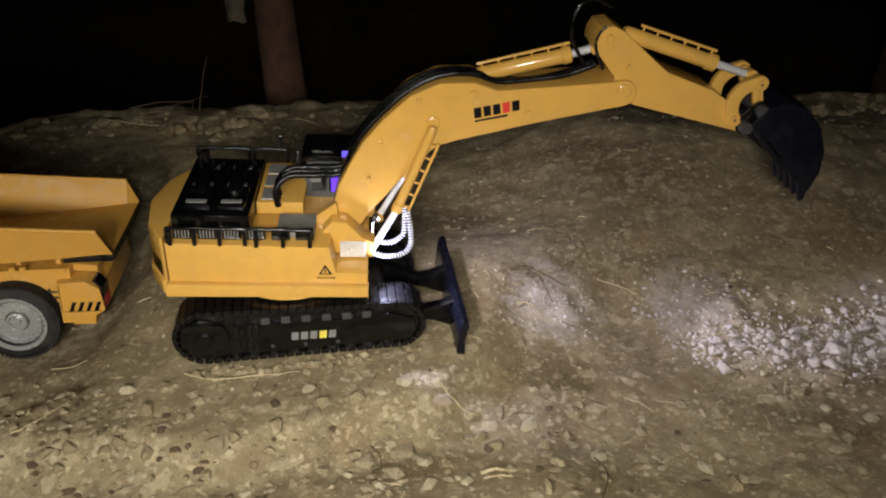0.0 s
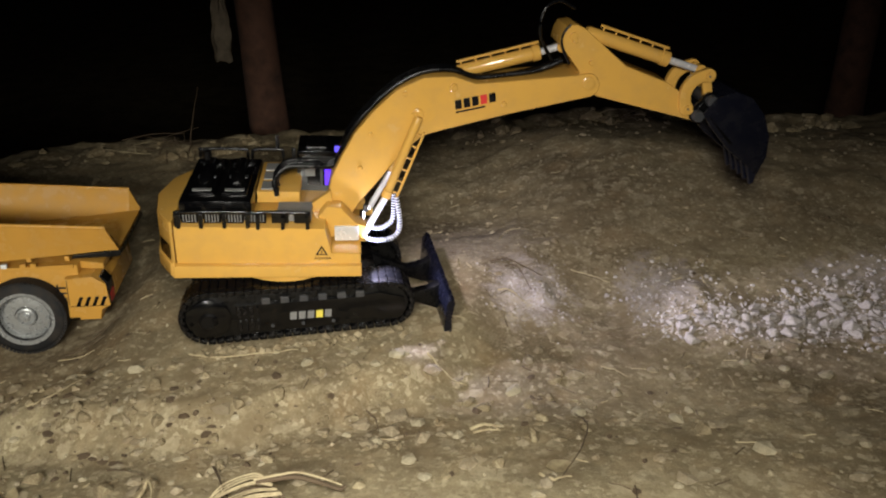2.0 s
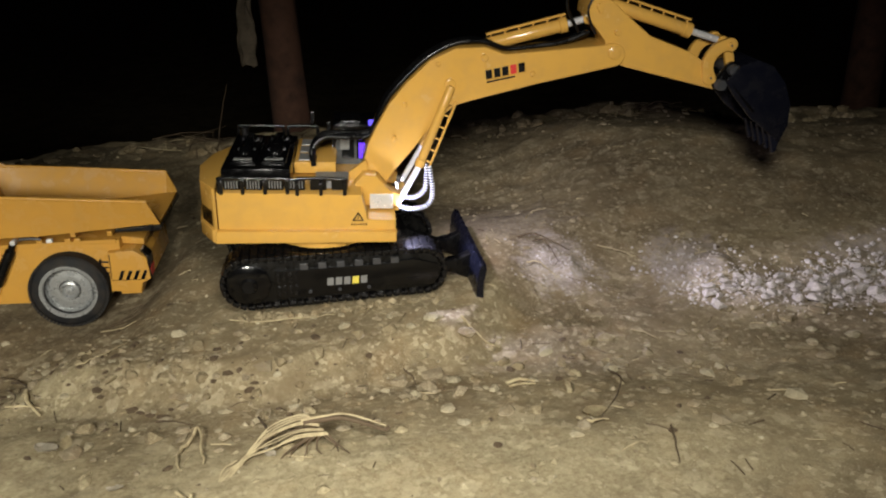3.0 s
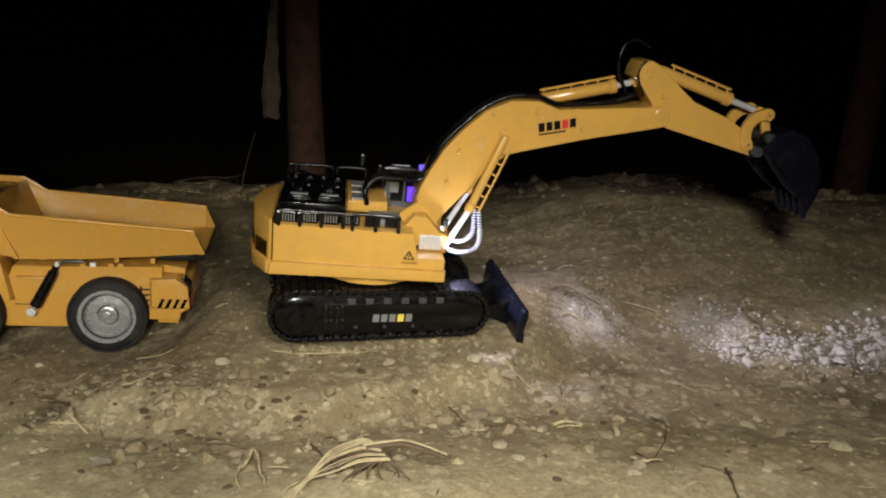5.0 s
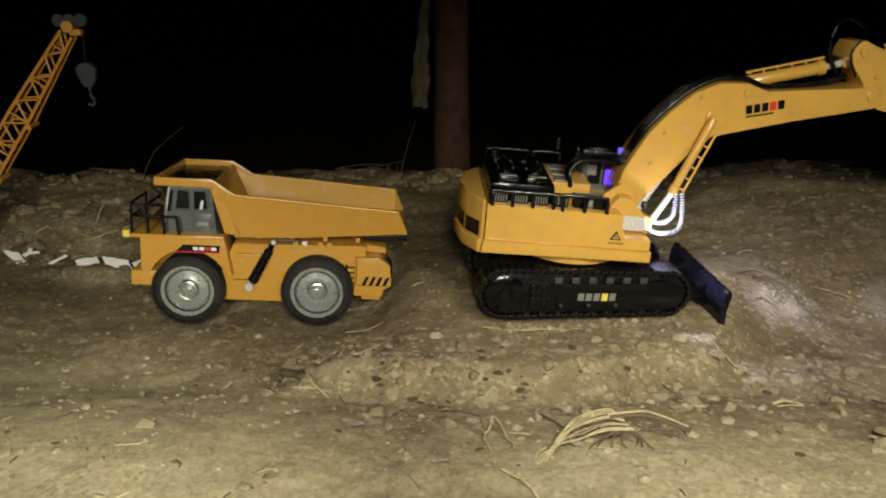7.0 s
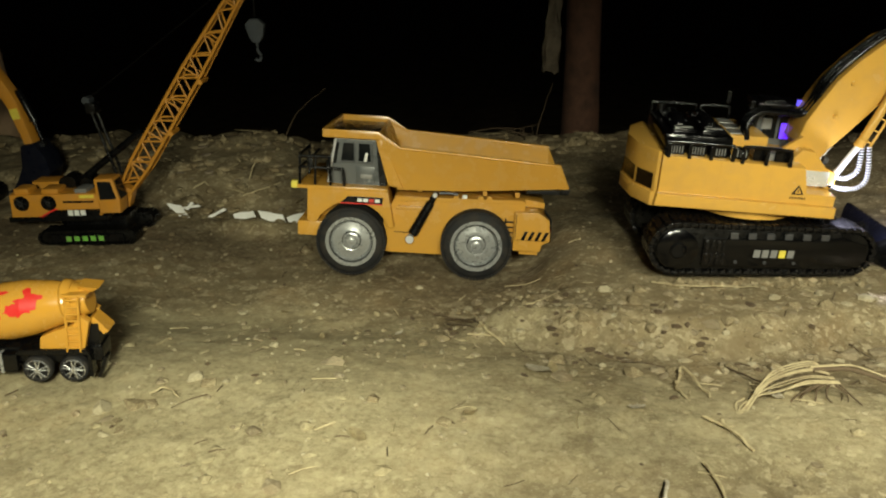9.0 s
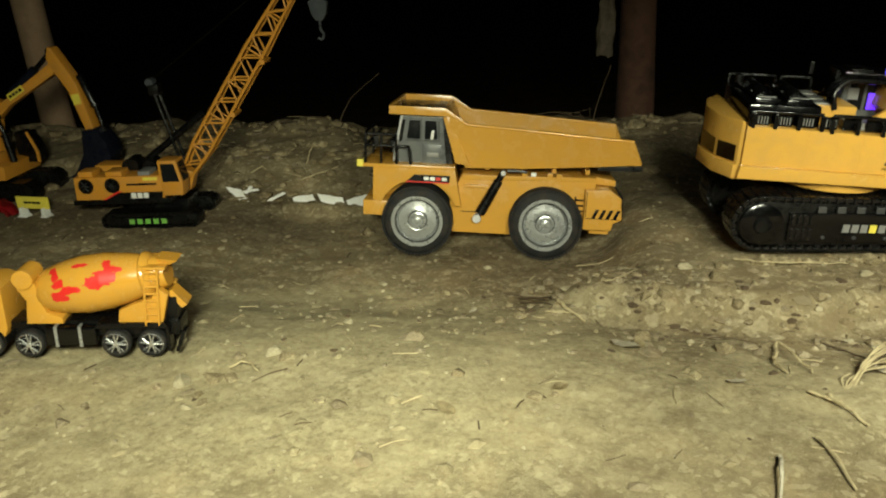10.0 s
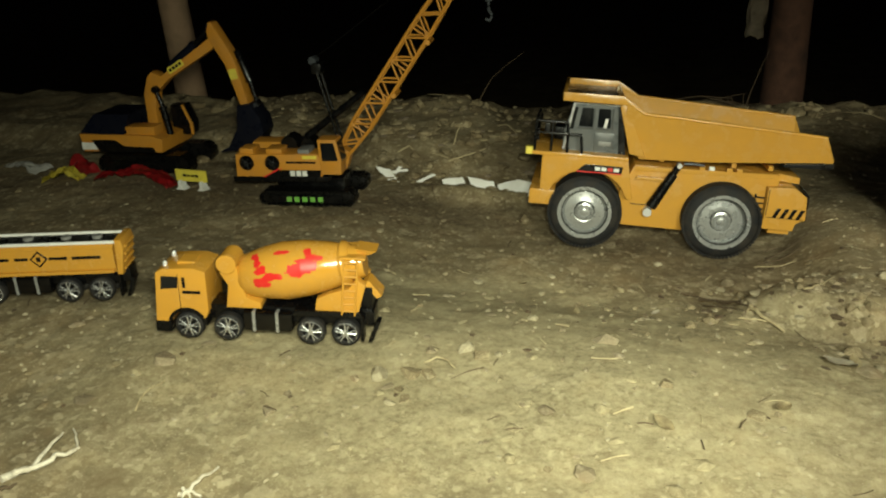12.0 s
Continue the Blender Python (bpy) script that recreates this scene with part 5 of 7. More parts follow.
def mixer():
    wide = 0.042
    t = thing("toy_mixer_truck", "orange toy cement mixer truck with red splashes on the drum", "toy truck", pose(-0.937, 0.332, 0.0445, 0, 4, 14), "small toy lorries")
    fr = lorry_base(t, -0.094, 0.117, (-0.062, -0.025, 0.054, 0.087), wide)
    lorry_cab(t, -0.094, wide)
    mid = wide / 2
    p0, p1 = Vector((-0.016, mid, 0.0575)), Vector((0.103, mid, 0.0785))
    prof = [(0, 0.009), (0.02, 0.0165), (0.08, 0.0205), (0.22, 0.0250), (0.38, 0.0275), (0.55, 0.0265), (0.74, 0.0222), (0.9, 0.0170), (1, 0.014)]
    drum = part("drum", turned(prof, p0, p1, 48), orange, t, "orange mixing drum", smooth=50)
    # red paint splashes on the drum's skin
    axis = (p1 - p0).normalized()
    length = (p1 - p0).length
    side = Vector((0, -1, 0))
    up = axis.cross(side)
    up = up if up.z > 0 else -up
    radius = lambda s: float(np.interp(s, [a for a, _ in prof], [b for _, b in prof]))
    bm = bmesh.new()
    cells = 84
    keep = {}
    for i in range(cells):
        for j in range(cells):
            u, v = i / cells, j / cells
            blot = min(math.hypot((u - cu) / ru, (v - cv) / rv) for cu, cv, ru, rv in ((0.03, 0.93, 0.07, 0.10), (0.08, 0.76, 0.06, 0.16), (0.13, 0.60, 0.10, 0.09), (0.12, 0.36, 0.14, 0.12), (0.25, 0.46, 0.10, 0.09), (0.36, 0.45, 0.09, 0.06), (0.44, 0.90, 0.12, 0.05), (0.62, 0.52, 0.18, 0.13), (0.78, 0.60, 0.16, 0.17), (0.80, 0.86, 0.06, 0.12), (0.90, 0.74, 0.11, 0.08)))
            ragged = 0.55 * noise.noise((u * 9, v * 9, 2.2)) + 0.3 * noise.noise((u * 22, v * 22, 5.1))
            if blot + ragged * 0.8 < 0.92:
                quad = []
                for di, dj in ((0, 0), (1, 0), (1, 1), (0, 1)):
                    key = (i + di, j + dj)
                    if key not in keep:
                        s2, a2 = 0.16 + 0.56 * key[0] / cells, radians(-38 + 108 * key[1] / cells)
                        keep[key] = bm.verts.new(p0 + axis * s2 * length + (radius(s2) + 0.0004) * (math.cos(a2) * side + math.sin(a2) * up))
                    quad.append(keep[key])
                bm.faces.new(quad)
    bm.normal_update()
    part("paint_splash", bm, red_paint, drum, "ragged red splash", smooth=60)
    part("drum_ring", turned([(0, 0.0200), (0.3, 0.0218), (0.7, 0.0208), (1, 0.0180)], p0.lerp(p1, 0.82), p0.lerp(p1, 0.90), 36), orange, drum, smooth=40)
    st = part("front_stand", prism([(-0.026, 0.032), (0.007, 0.032), (0.007, 0.038), (-0.006, 0.043), (-0.012, 0.060), (-0.013, 0.073), (-0.027, 0.073), (-0.030, 0.067), (-0.023, 0.055)], 0.004, wide - 0.004, 0.0012), orange, t, smooth=30)
    part("water_tank", rod((-0.022, 0.000, 0.0775), (-0.022, 0.026, 0.0775), 0.0094, 28), orange, st, "round orange water tank", smooth=40)
    back = [(0.058, 0.033), (0.099, 0.033), (0.106, 0.062), (0.098, 0.068), (0.090, 0.058), (0.072, 0.052), (0.060, 0.046)]
    rs = part("rear_stand", prism(back, 0.002, 0.011, 0.001), orange, t, smooth=30)
    part("rear_stand", prism(back, wide - 0.011, wide - 0.002, 0.001), orange, t, smooth=30)
    for x in (0.084, 0.096):
        strut("ladder_rail", (x, 0.0000, 0.032), (x + 0.003, 0.001, 0.088), 0.0013, orange, rs)
    for k in range(8):
        z = 0.036 + 0.0070 * k
        strut("rung", (0.0842 + 0.0004 * k, 0.0003, z), (0.0964 + 0.0004 * k, 0.0003, z), 0.0011, orange, rs)
    part("platform", box(0.082, 0.106, 0.002, wide - 0.002, 0.0865, 0.0895, 0.0008), orange, rs)
    part("hopper", loft([[(0.098, 0.014, 0.0895), (0.098, wide - 0.014, 0.0895), (0.107, wide - 0.014, 0.0875), (0.107, 0.014, 0.0875)], [(0.096, 0.011, 0.0945), (0.096, wide - 0.011, 0.0945), (0.115, wide - 0.011, 0.0925), (0.115, 0.011, 0.0925)]]), orange, t, smooth=30)
    part("chute", loft([[(0.102, mid - 0.009, 0.060), (0.102, mid + 0.009, 0.060), (0.107, mid + 0.009, 0.063), (0.107, mid - 0.009, 0.063)], [(0.115, mid - 0.010, 0.045), (0.115, mid + 0.010, 0.045), (0.120, mid + 0.010, 0.048), (0.120, mid - 0.010, 0.048)]]), orange, t, smooth=30)
    part("rear_frame", box(0.096, 0.111, 0.010, wide - 0.010, 0.032, 0.056, 0.001), black, t, smooth=30)
    return t


def tanker():
    wide = 0.036
    t = thing("toy_tank_truck", "orange toy tank truck with white rails and dark lettering bars", "toy truck", pose(-1.196, 0.370, 0.0390, 0, 1.5, 20), "small toy lorries")
    lorry_base(t, -0.150, 0.079, (-0.112, -0.072, 0.009, 0.044), wide)
    lorry_cab(t, -0.150, wide)
    tank = part("tank", loft([[(x, 0.002, 0.032), (x, wide - 0.002, 0.032), (x, wide + 0.001, 0.038), (x, wide + 0.001, 0.061), (x, wide - 0.006, 0.066), (x, 0.006, 0.066), (x, -0.001, 0.061), (x, -0.001, 0.038)] for x in (-0.092, 0.064)]), orange, t, smooth=25)
    for y in (0.003, wide - 0.003):
        part("top_rail", rod((-0.091, y, 0.0666), (0.066, y, 0.0666), 0.0019, 10), white_paint, tank, "white top rail")
    part("top_plate", box(-0.090, 0.062, 0.0065, wide - 0.0065, 0.0655, 0.0668, 0.0004), black_dusty, tank, "dark top plate")
    for x in (-0.07, -0.030, 0.010, 0.043):
        part("hatch", rod((x, wide / 2, 0.066), (x, wide / 2, 0.0698), 0.0055, 16), light_grey, tank, "grey hatch", smooth=40)
    part("tail_plate", prism([(0.0645, 0.030), (0.070, 0.030), (0.0750, 0.062), (0.0730, 0.0695), (0.0665, 0.0695)], 0.0, wide, 0.001), orange, tank, smooth=30)
    for k in range(4):
        strut("rung", (0.0758 - 0.0012 * k, 0.004, 0.061 - 0.0085 * k), (0.0758 - 0.0012 * k, wide - 0.004, 0.061 - 0.0085 * k), 0.0013, orange, tank)
    for a, b in ((-0.086, -0.070), (-0.063, -0.046), (-0.040, -0.026), (-0.004, 0.015), (0.020, 0.050)):
        part("lettering_bar", box(a, b, -0.0016, 0.0, 0.0500, 0.0532, 0), black, tank, "dark unreadable lettering")
    part("hazard_diamond", prism([(-0.024, 0.0515), (-0.0145, 0.042), (-0.005, 0.0515), (-0.0145, 0.061)], -0.0018, 0.0, 0), black, tank, "dark hazard diamond")
    part("diamond_field", prism([(-0.0215, 0.0515), (-0.0145, 0.0445), (-0.0075, 0.0515), (-0.0145, 0.0585)], -0.0022, -0.0008, 0), orange, tank)
    part("diamond_mark", prism([(-0.0168, 0.0490), (-0.0122, 0.0490), (-0.0122, 0.0542), (-0.0168, 0.0542)], -0.0026, -0.0012, 0), black, tank)
    part("side_strip", box(-0.090, 0.062, -0.003, 0.001, 0.0330, 0.0365, 0.0006), orange, tank)
    return t


mixer()
tanker()


# ---- crawler crane ----
def crane():
    t = thing("toy_crawler_crane", "orange toy crawler crane with lattice jib and grey hook block", "toy crane", pose(-1.1, 0.79, 0.01, 0, 0, 8))
    I = Matrix.Identity(4)
    for y0, y1 in ((0.0, 0.030), (0.078, 0.108)):
        tr = crawler(t, "track", I, y0, y1, ((-0.076, 0.0052, 0.0112), (0.050, 0.0052, 0.0112)), 34, 0.003, black_dusty)
        if y0 == 0:
            fr = part("track_frame", box(-0.068, 0.044, -0.0012, 0.004, -0.0015, 0.0115, 0.001), black, tr)
            for k in range(5):
                part("green_mark", box(-0.044 + 0.0125 * k, -0.036 + 0.0125 * k, -0.0022, 0.0, 0.0012, 0.0092, 0.0003), green, fr, "green square sticker")
    part("undercarriage", box(-0.055, 0.040, 0.028, 0.080, 0.008, 0.030, 0.002), black, t, smooth=30)
    part("turntable", rod((-0.015, 0.054, 0.026), (-0.015, 0.054, 0.037), 0.034, 32), black, t, smooth=40)
    base = part("base_plate", box(-0.126, 0.026, 0.0, 0.104, 0.033, 0.0405, 0.001), black, t, smooth=30)
    house = part("house", prism([(-0.120, 0.0408), (0.016, 0.0408), (0.018, 0.060), (0.012, 0.076), (-0.118, 0.076)], 0.0, 0.036, 0.0014), crane_orange, t, smooth=30)
    part("house_far", prism([(-0.120, 0.0408), (0.016, 0.0408), (0.018, 0.060), (0.012, 0.076), (-0.118, 0.076)], 0.070, 0.104, 0.0014), crane_orange, t, smooth=30)
    part("house_middle", box(-0.120, 0.0, 0.0362, 0.0698, 0.0408, 0.066, 0.001), black, t)
    part("dark_band", prism([(-0.074, 0.0406), (0.014, 0.0406), (0.016, 0.0515), (-0.052, 0.0515)], -0.0012, 0.001, 0.0003), black, house, "black and red side band")
    part("band_line", prism([(-0.078, 0.0408), (-0.074, 0.0408), (-0.052, 0.0515), (-0.046, 0.0535), (-0.054, 0.0535)], -0.0015, 0.001, 0), red_paint, house, "red line")
    for k in range(3):
        part("mark_bar", box(-0.033 + 0.0095 * k, -0.0255 + 0.0095 * k, -0.002, 0.0, 0.0425, 0.051, 0), white_paint, house, "maker's mark as white bars")
    for x in (-0.1015, -0.0605):
        ring = part("fan", turned([(0, 0.0095), (0.5, 0.0118), (1, 0.0122)], (x, -0.003, 0.0625), (x, 0.002, 0.0625), 24), black, house, "round black fan grille", smooth=40)
        part("fan_hub", rod((x, -0.0036, 0.0625), (x, -0.001, 0.0625), 0.0035, 14), steel, ring)
        for k in range(6):
            a = math.pi * k / 3
            strut("fan_blade", (x, -0.0032, 0.0625), (x + 0.009 * math.cos(a), -0.0032, 0.0625 + 0.009 * math.sin(a)), 0.001, black_dusty, ring)
    part("slot", box(-0.038, 0.008, -0.0008, 0.001, 0.0620, 0.0650, 0.0002), black, house)
    part("label_strip", box(-0.012, 0.010, -0.0008, 0.001, 0.0690, 0.0740, 0.0002), lemon, house, "yellow strip")
    for x0, x1, z1, m in ((-0.112, -0.090, 0.084, crane_orange), (-0.070, -0.045, 0.083, crane_orange), (-0.020, -0.002, 0.082, light_grey)):
        part("top_box", box(x0, x1, 0.004, 0.032, 0.0745, z1, 0.0012), m, house, smooth=30)
    part("winch", rod((-0.045, 0.037, 0.080), (-0.045, 0.069, 0.080), 0.0135, 24), black_dusty, t, "black winch drum", smooth=40)
    part("winch", rod((-0.015, 0.037, 0.078), (-0.015, 0.069, 0.078), 0.0115, 24), black_dusty, t, "black winch drum", smooth=40)
    cab = part("cab", prism([(0.014, 0.0445), (0.046, 0.0445), (0.048, 0.066), (0.042, 0.098), (0.014, 0.098)], 0.0, 0.030, 0.0014), crane_orange, t, smooth=30)
    part("cab_window", prism([(0.0185, 0.066), (0.0435, 0.066), (0.0385, 0.0935), (0.0185, 0.0935)], -0.001, 0.001, 0.0003), glass_dark, cab, "dark window")
    part("cab_window", prism([(0.0475, 0.064), (0.0490, 0.066), (0.0440, 0.094), (0.0425, 0.094)], 0.004, 0.026, 0.0002), glass_dark, cab, "dark window")
    # jib
    foot, tip = Vector((0.030, 0.053, 0.052)), Vector((0.258, 0.053, 0.366))
    d = (tip - foot).normalized()
    nrm = Vector((-d.z, 0, d.x))
    L = (tip - foot).length
    half = lambda u: 0.0065 + 0.0075 * min(1, u / 0.18) - 0.0065 * max(0, (u - 0.62) / 0.38)
    deep = lambda u: 0.010 + 0.004 * min(1, u / 0.18) - 0.006 * max(0, (u - 0.62) / 0.38)
    at = lambda u, a, b: foot + d * L * u + nrm * half(u) * a + Vector((0, deep(u) * b, 0))
    jib = part("jib", joined(prism([(0.022, 0.040), (0.042, 0.040), (0.052, 0.066), (0.036, 0.074)], 0.043, 0.063, 0.001), bmesh.new()), crane_orange, t, "orange lattice jib")
    bays = 19
    us = [0.02 + 0.94 * k / bays for k in range(bays + 1)]
    for a in (-1, 1):
        for b in (-1, 1):
            for u0, u1 in ((0.0, 0.18), (0.18, 0.62), (0.62, 0.97)):
                strut("chord", at(u0, a, b), at(u1, a, b), 0.0024, crane_orange, jib)
    for k in range(bays):
        s = 1 if k % 2 else -1
        for b in (-1, 1):
            strut("brace", at(us[k], s, b), at(us[k + 1], -s, b), 0.0015, crane_orange, jib)
            if k % 3 == 0:
                strut("brace", at(us[k], 1, b), at(us[k], -1, b), 0.0015, crane_orange, jib)
        for a in (-1, 1):
            strut("brace", at(us[k], a, s), at(us[k + 1], a, -s), 0.0013, crane_orange, jib)
    for u in (0.36, 0.60):
        part("jib_joint", rod(at(u, -1.25, -1.2), at(u, -1.25, 1.2), 0.004, 10), crane_orange, jib, smooth=40)
    head = part("jib_head", rod(tip + Vector((-0.004, -0.012, 0)), tip + Vector((-0.004, 0.012, 0)), 0.008, 20), crane_orange, jib, smooth=40)
    for dx in (-0.016, -0.002, 0.013):
        part("sheave", rod(tip + Vector((dx, -0.006, 0.008)), tip + Vector((dx, 0.006, 0.008)), 0.0085, 24), block_grey, head, "grey rope sheave", smooth=40)
    part("tip_lug", box(tip.x - 0.004, tip.x + 0.012, 0.046, 0.060, tip.z - 0.012, tip.z - 0.004, 0.001), crane_orange, head)
    hx = 0.268
    for dy in (-0.003, 0.003):
        strut("hoist_rope", (tip.x + 0.012, 0.053 + dy, tip.z + 0.004), (hx, 0.053 + dy, 0.312), 0.0004, black, jib)
    block = part("hook_block", prism([(hx - 0.014, 0.309), (hx - 0.006, 0.3165), (hx + 0.006, 0.3165), (hx + 0.0145, 0.308), (hx + 0.0115, 0.292), (hx + 0.005, 0.283), (hx - 0.004, 0.283), (hx - 0.009, 0.290)], 0.045, 0.061, 0.002), block_grey, t, "grey hook block", smooth=35)
    part("hook", tube([(hx, 0.053, 0.284), (hx, 0.053, 0.271), (hx + 0.004, 0.053, 0.264), (hx + 0.001, 0.053, 0.257), (hx - 0.005, 0.053, 0.259)], 0.0022, 8), block_grey, block, smooth=50)
    # gantry mast and back strut
    for y in (0.044, 0.062):
        part("mast", rod((0.036, y, 0.072), (0.010, y, 0.190), 0.0024, 10), black_dusty, t, "dark slanting mast", smooth=40)
    part("mast_head", box(0.002, 0.017, 0.042, 0.064, 0.187, 0.203, 0.002), black_dusty, t, "grey pulley block", smooth=30)
    part("mast_pulley", rod((0.004, 0.044, 0.206), (0.004, 0.062, 0.206), 0.006, 18), block_grey, t, smooth=40)
    for dy in (-0.006, 0.006):
        strut("stay_rope", (0.004, 0.053 + dy, 0.207), (tip.x - 0.004, 0.053 + dy, tip.z + 0.008), 0.0003, black, jib)
    part("back_strut", rod((-0.026, 0.053, 0.085), (0.078, 0.053, 0.158), 0.0055, 14), black, t, "dark telescopic strut", smooth=40)
    return t


crane()


# ---- far excavator ----
def far_excavator():
    t = thing("toy_digger", "orange toy digger with black engine hood, bucket lowered", "toy excavator", pose(-1.45, 0.90, 0.006, 0, 0, 5))
    I = Matrix.Identity(4)
    for y0, y1 in ((0.0, 0.030), (0.080, 0.110)):
        tr = crawler(t, "track", I, y0, y1, ((-0.109, 0.0115, 0.018), (0.032, 0.0115, 0.018)), 36, 0.0032, black_dusty)
        part("track_frame", box(-0.100, 0.024, y0 - 0.001 if y0 == 0 else y1 - 0.002, y0 + 0.003 if y0 == 0 else y1 + 0.001, 0.004, 0.020, 0.001), black, tr)
    part("undercarriage", box(-0.085, 0.010, 0.028, 0.082, 0.008, 0.034, 0.002), black, t)
    house = part("house", prism([(-0.152, 0.0360), (0.004, 0.0360), (0.008, 0.060), (-0.016, 0.066), (-0.156, 0.068)], 0.0, 0.108, 0.0018), crane_orange, t, smooth=30)
    part("dark_side", prism([(-0.100, 0.0365), (-0.008, 0.0365), (-0.012, 0.045), (-0.070, 0.047), (-0.086, 0.058), (-0.132, 0.058), (-0.120, 0.0365)], -0.0012, 0.001, 0.0003), black, house, "black side panel")
    part("white_flash", prism([(-0.154, 0.040), (-0.122, 0.040), (-0.130, 0.053), (-0.153, 0.053)], -0.0016, 0.001, 0), white_paint, house, "white flash")
    part("engine_hood", loft([[(-0.158, 0.004, 0.067), (-0.068, 0.004, 0.067), (-0.068, 0.104, 0.067), (-0.158, 0.104, 0.067)], [(-0.130, 0.016, 0.100), (-0.060, 0.016, 0.100), (-0.060, 0.094, 0.100), (-0.130, 0.094, 0.100)]]), blue_black, t, "dark blue black engine hood")
    part("deck_block", box(-0.066, -0.010, 0.008, 0.040, 0.064, 0.080, 0.0015), crane_orange, t, smooth=30)
    cab = part("cab", prism([(-0.012, 0.050), (0.022, 0.050), (0.025, 0.070), (0.012, 0.104), (-0.010, 0.104)], 0.072, 0.104, 0.0018), black, t, "black cab", smooth=30)
    part("cab_frame", prism([(0.024, 0.050), (0.029, 0.050), (0.029, 0.070), (0.016, 0.105), (0.0115, 0.105), (0.0245, 0.070)], 0.0705, 0.075, 0.0006), crane_orange, cab, "orange window frame")
    line = [(-0.043, 0.050), (-0.040, 0.130), (-0.028, 0.160), (-0.019, 0.169), (0.000, 0.162), (0.100, 0.224), (0.116, 0.226), (0.106, 0.207), (0.014, 0.1565), (-0.015, 0.132), (-0.022, 0.100), (-0.022, 0.050)]
    boom = part("boom", prism(line, 0.044, 0.066, 0.0018), crane_orange, t, smooth=30)
    part("boom_sticker", moved(box(0.0, 0.034, -0.0006, 0.0006, 0, 0.011, 0), Matrix.Translation((0.022, 0.0395, 0.166)) @ Matrix.Rotation(-0.5, 4, "Y")), lemon, boom, "yellow sticker with dark bars")
    for k in range(4):
        part("sticker_bar", moved(box(0.003 + 0.0075 * k, 0.0085 + 0.0075 * k, -0.001, 0, 0.003, 0.008, 0), Matrix.Translation((0.022, 0.0395, 0.166)) @ Matrix.Rotation(-0.5, 4, "Y")), black, boom)
    stick = part("stick", prism([(0.101, 0.236), (0.107, 0.252), (0.112, 0.251), (0.136, 0.208), (0.145, 0.188), (0.160, 0.112), (0.146, 0.106), (0.127, 0.180), (0.103, 0.224)], 0.042, 0.066, 0.0016), crane_orange, t, smooth=30)
    part("stick_sticker", moved(box(-0.006, 0.008, -0.0006, 0.0006, -0.008, 0.010, 0), Matrix.Translation((0.139, 0.0415, 0.164)) @ Matrix.Rotation(-0.15, 4, "Y")), lemon, stick, "yellow sticker")
    cylinder(t, "boom_ram", (0.004, 0.060), (-0.002, 0.110), (-0.010, 0.140), 0.006, 0.004, 0.036, black, black)
    cylinder(t, "arm_ram", (0.018, 0.178), (0.070, 0.214), (0.104, 0.244), 0.0075, 0.004, 0.054, blue_black, black)
    cylinder(t, "bucket_ram", (0.146, 0.204), (0.164, 0.150), (0.172, 0.112), 0.006, 0.0035, 0.054, black, black)
    shell = [(0.142, 0.112), (0.166, 0.116), (0.182, 0.090), (0.186, 0.066), (0.174, 0.044), (0.150, 0.034), (0.108, 0.030), (0.122, 0.048), (0.136, 0.072)]
    part("bucket", prism(shell, 0.032, 0.078, 0.002), blue_black, t, "dark blue black bucket", smooth=35)
    for k in range(4):
        part("tooth", prism([(0.110, 0.030), (0.112, 0.036), (0.096, 0.029)], 0.034 + 0.0115 * k, 0.041 + 0.0115 * k, 0), blue_black, t)
    return t


far_excavator()


# ---- barricade, red sheet, tape and paper by the far digger ----
def barricade():
    x, y = -1.342, 0.828
    t = thing("toy_barricade", "small yellow toy barricade with white feet and dark lettering", "toy barrier", pose(x, y, H(x, y) - 0.001, 0, 0, -3))
    b = part("board", box(-0.030, 0.030, -0.002, 0.002, 0.014, 0.034, 0.0008), lemon, t, "yellow board")
    for k in range(4):
        part("lettering_bar", box(-0.015 + 0.008 * k, -0.0085 + 0.008 * k, -0.0026, -0.001, 0.0225, 0.0262, 0), black, b, "dark unreadable lettering")
    for x in (-0.021, 0.021):
        part("foot", prism([(x - 0.009, 0.0), (x + 0.009, 0.0), (x + 0.003, 0.005), (x + 0.002, 0.016), (x - 0.002, 0.016), (x - 0.003, 0.005)], -0.008, 0.008, 0.0008), white_paint, t, "white foot")
    return t


barricade()


def crumpled(name, label, category, line, width, tall, material, seed, wrinkle=0.006):
    """A crumpled strip of sheet lying on the ground along a line of (x, y)."""
    bm = bmesh.new()
    pts = curve_points([(x, y, 0) for x, y in line], 10)
    rows = []
    for i, p in enumerate(pts):
        u = i / (len(pts) - 1)
        way = (pts[min(i + 1, len(pts) - 1)] - pts[max(i - 1, 0)]).normalized()
        side = Vector((-way.y, way.x, 0))
        row = []
        for j in range(9):
            v = j / 8 - 0.5
            q = p + side * v * width * (0.75 + 0.5 * noise.noise((u * 5 + seed, 0.3, 0)))
            lift = tall * (math.sin(math.pi * u) ** 0.7) * (1 - 1.2 * v * v) * (0.7 + 0.6 * noise.noise((u * 4, v * 2, seed)))
            crease = wrinkle * noise.noise((u * 13 + seed, v * 5, 1.7)) + wrinkle * 0.5 * noise.noise((u * 31, v * 12, seed))
            row.append(bm.verts.new((q.x, q.y, H(q.x, q.y) + 0.0015 + max(0.0, lift + crease))))
        rows.append(row)
    for a, b in zip(rows, rows[1:]):
        for j in range(8):
            bm.faces.new((a[j], a[j + 1], b[j + 1], b[j]))
    bmesh.ops.solidify(bm, geom=bm.faces[:], thickness=0.0008)
    return tagged(part(name, bm, material, smooth=50), label, category)


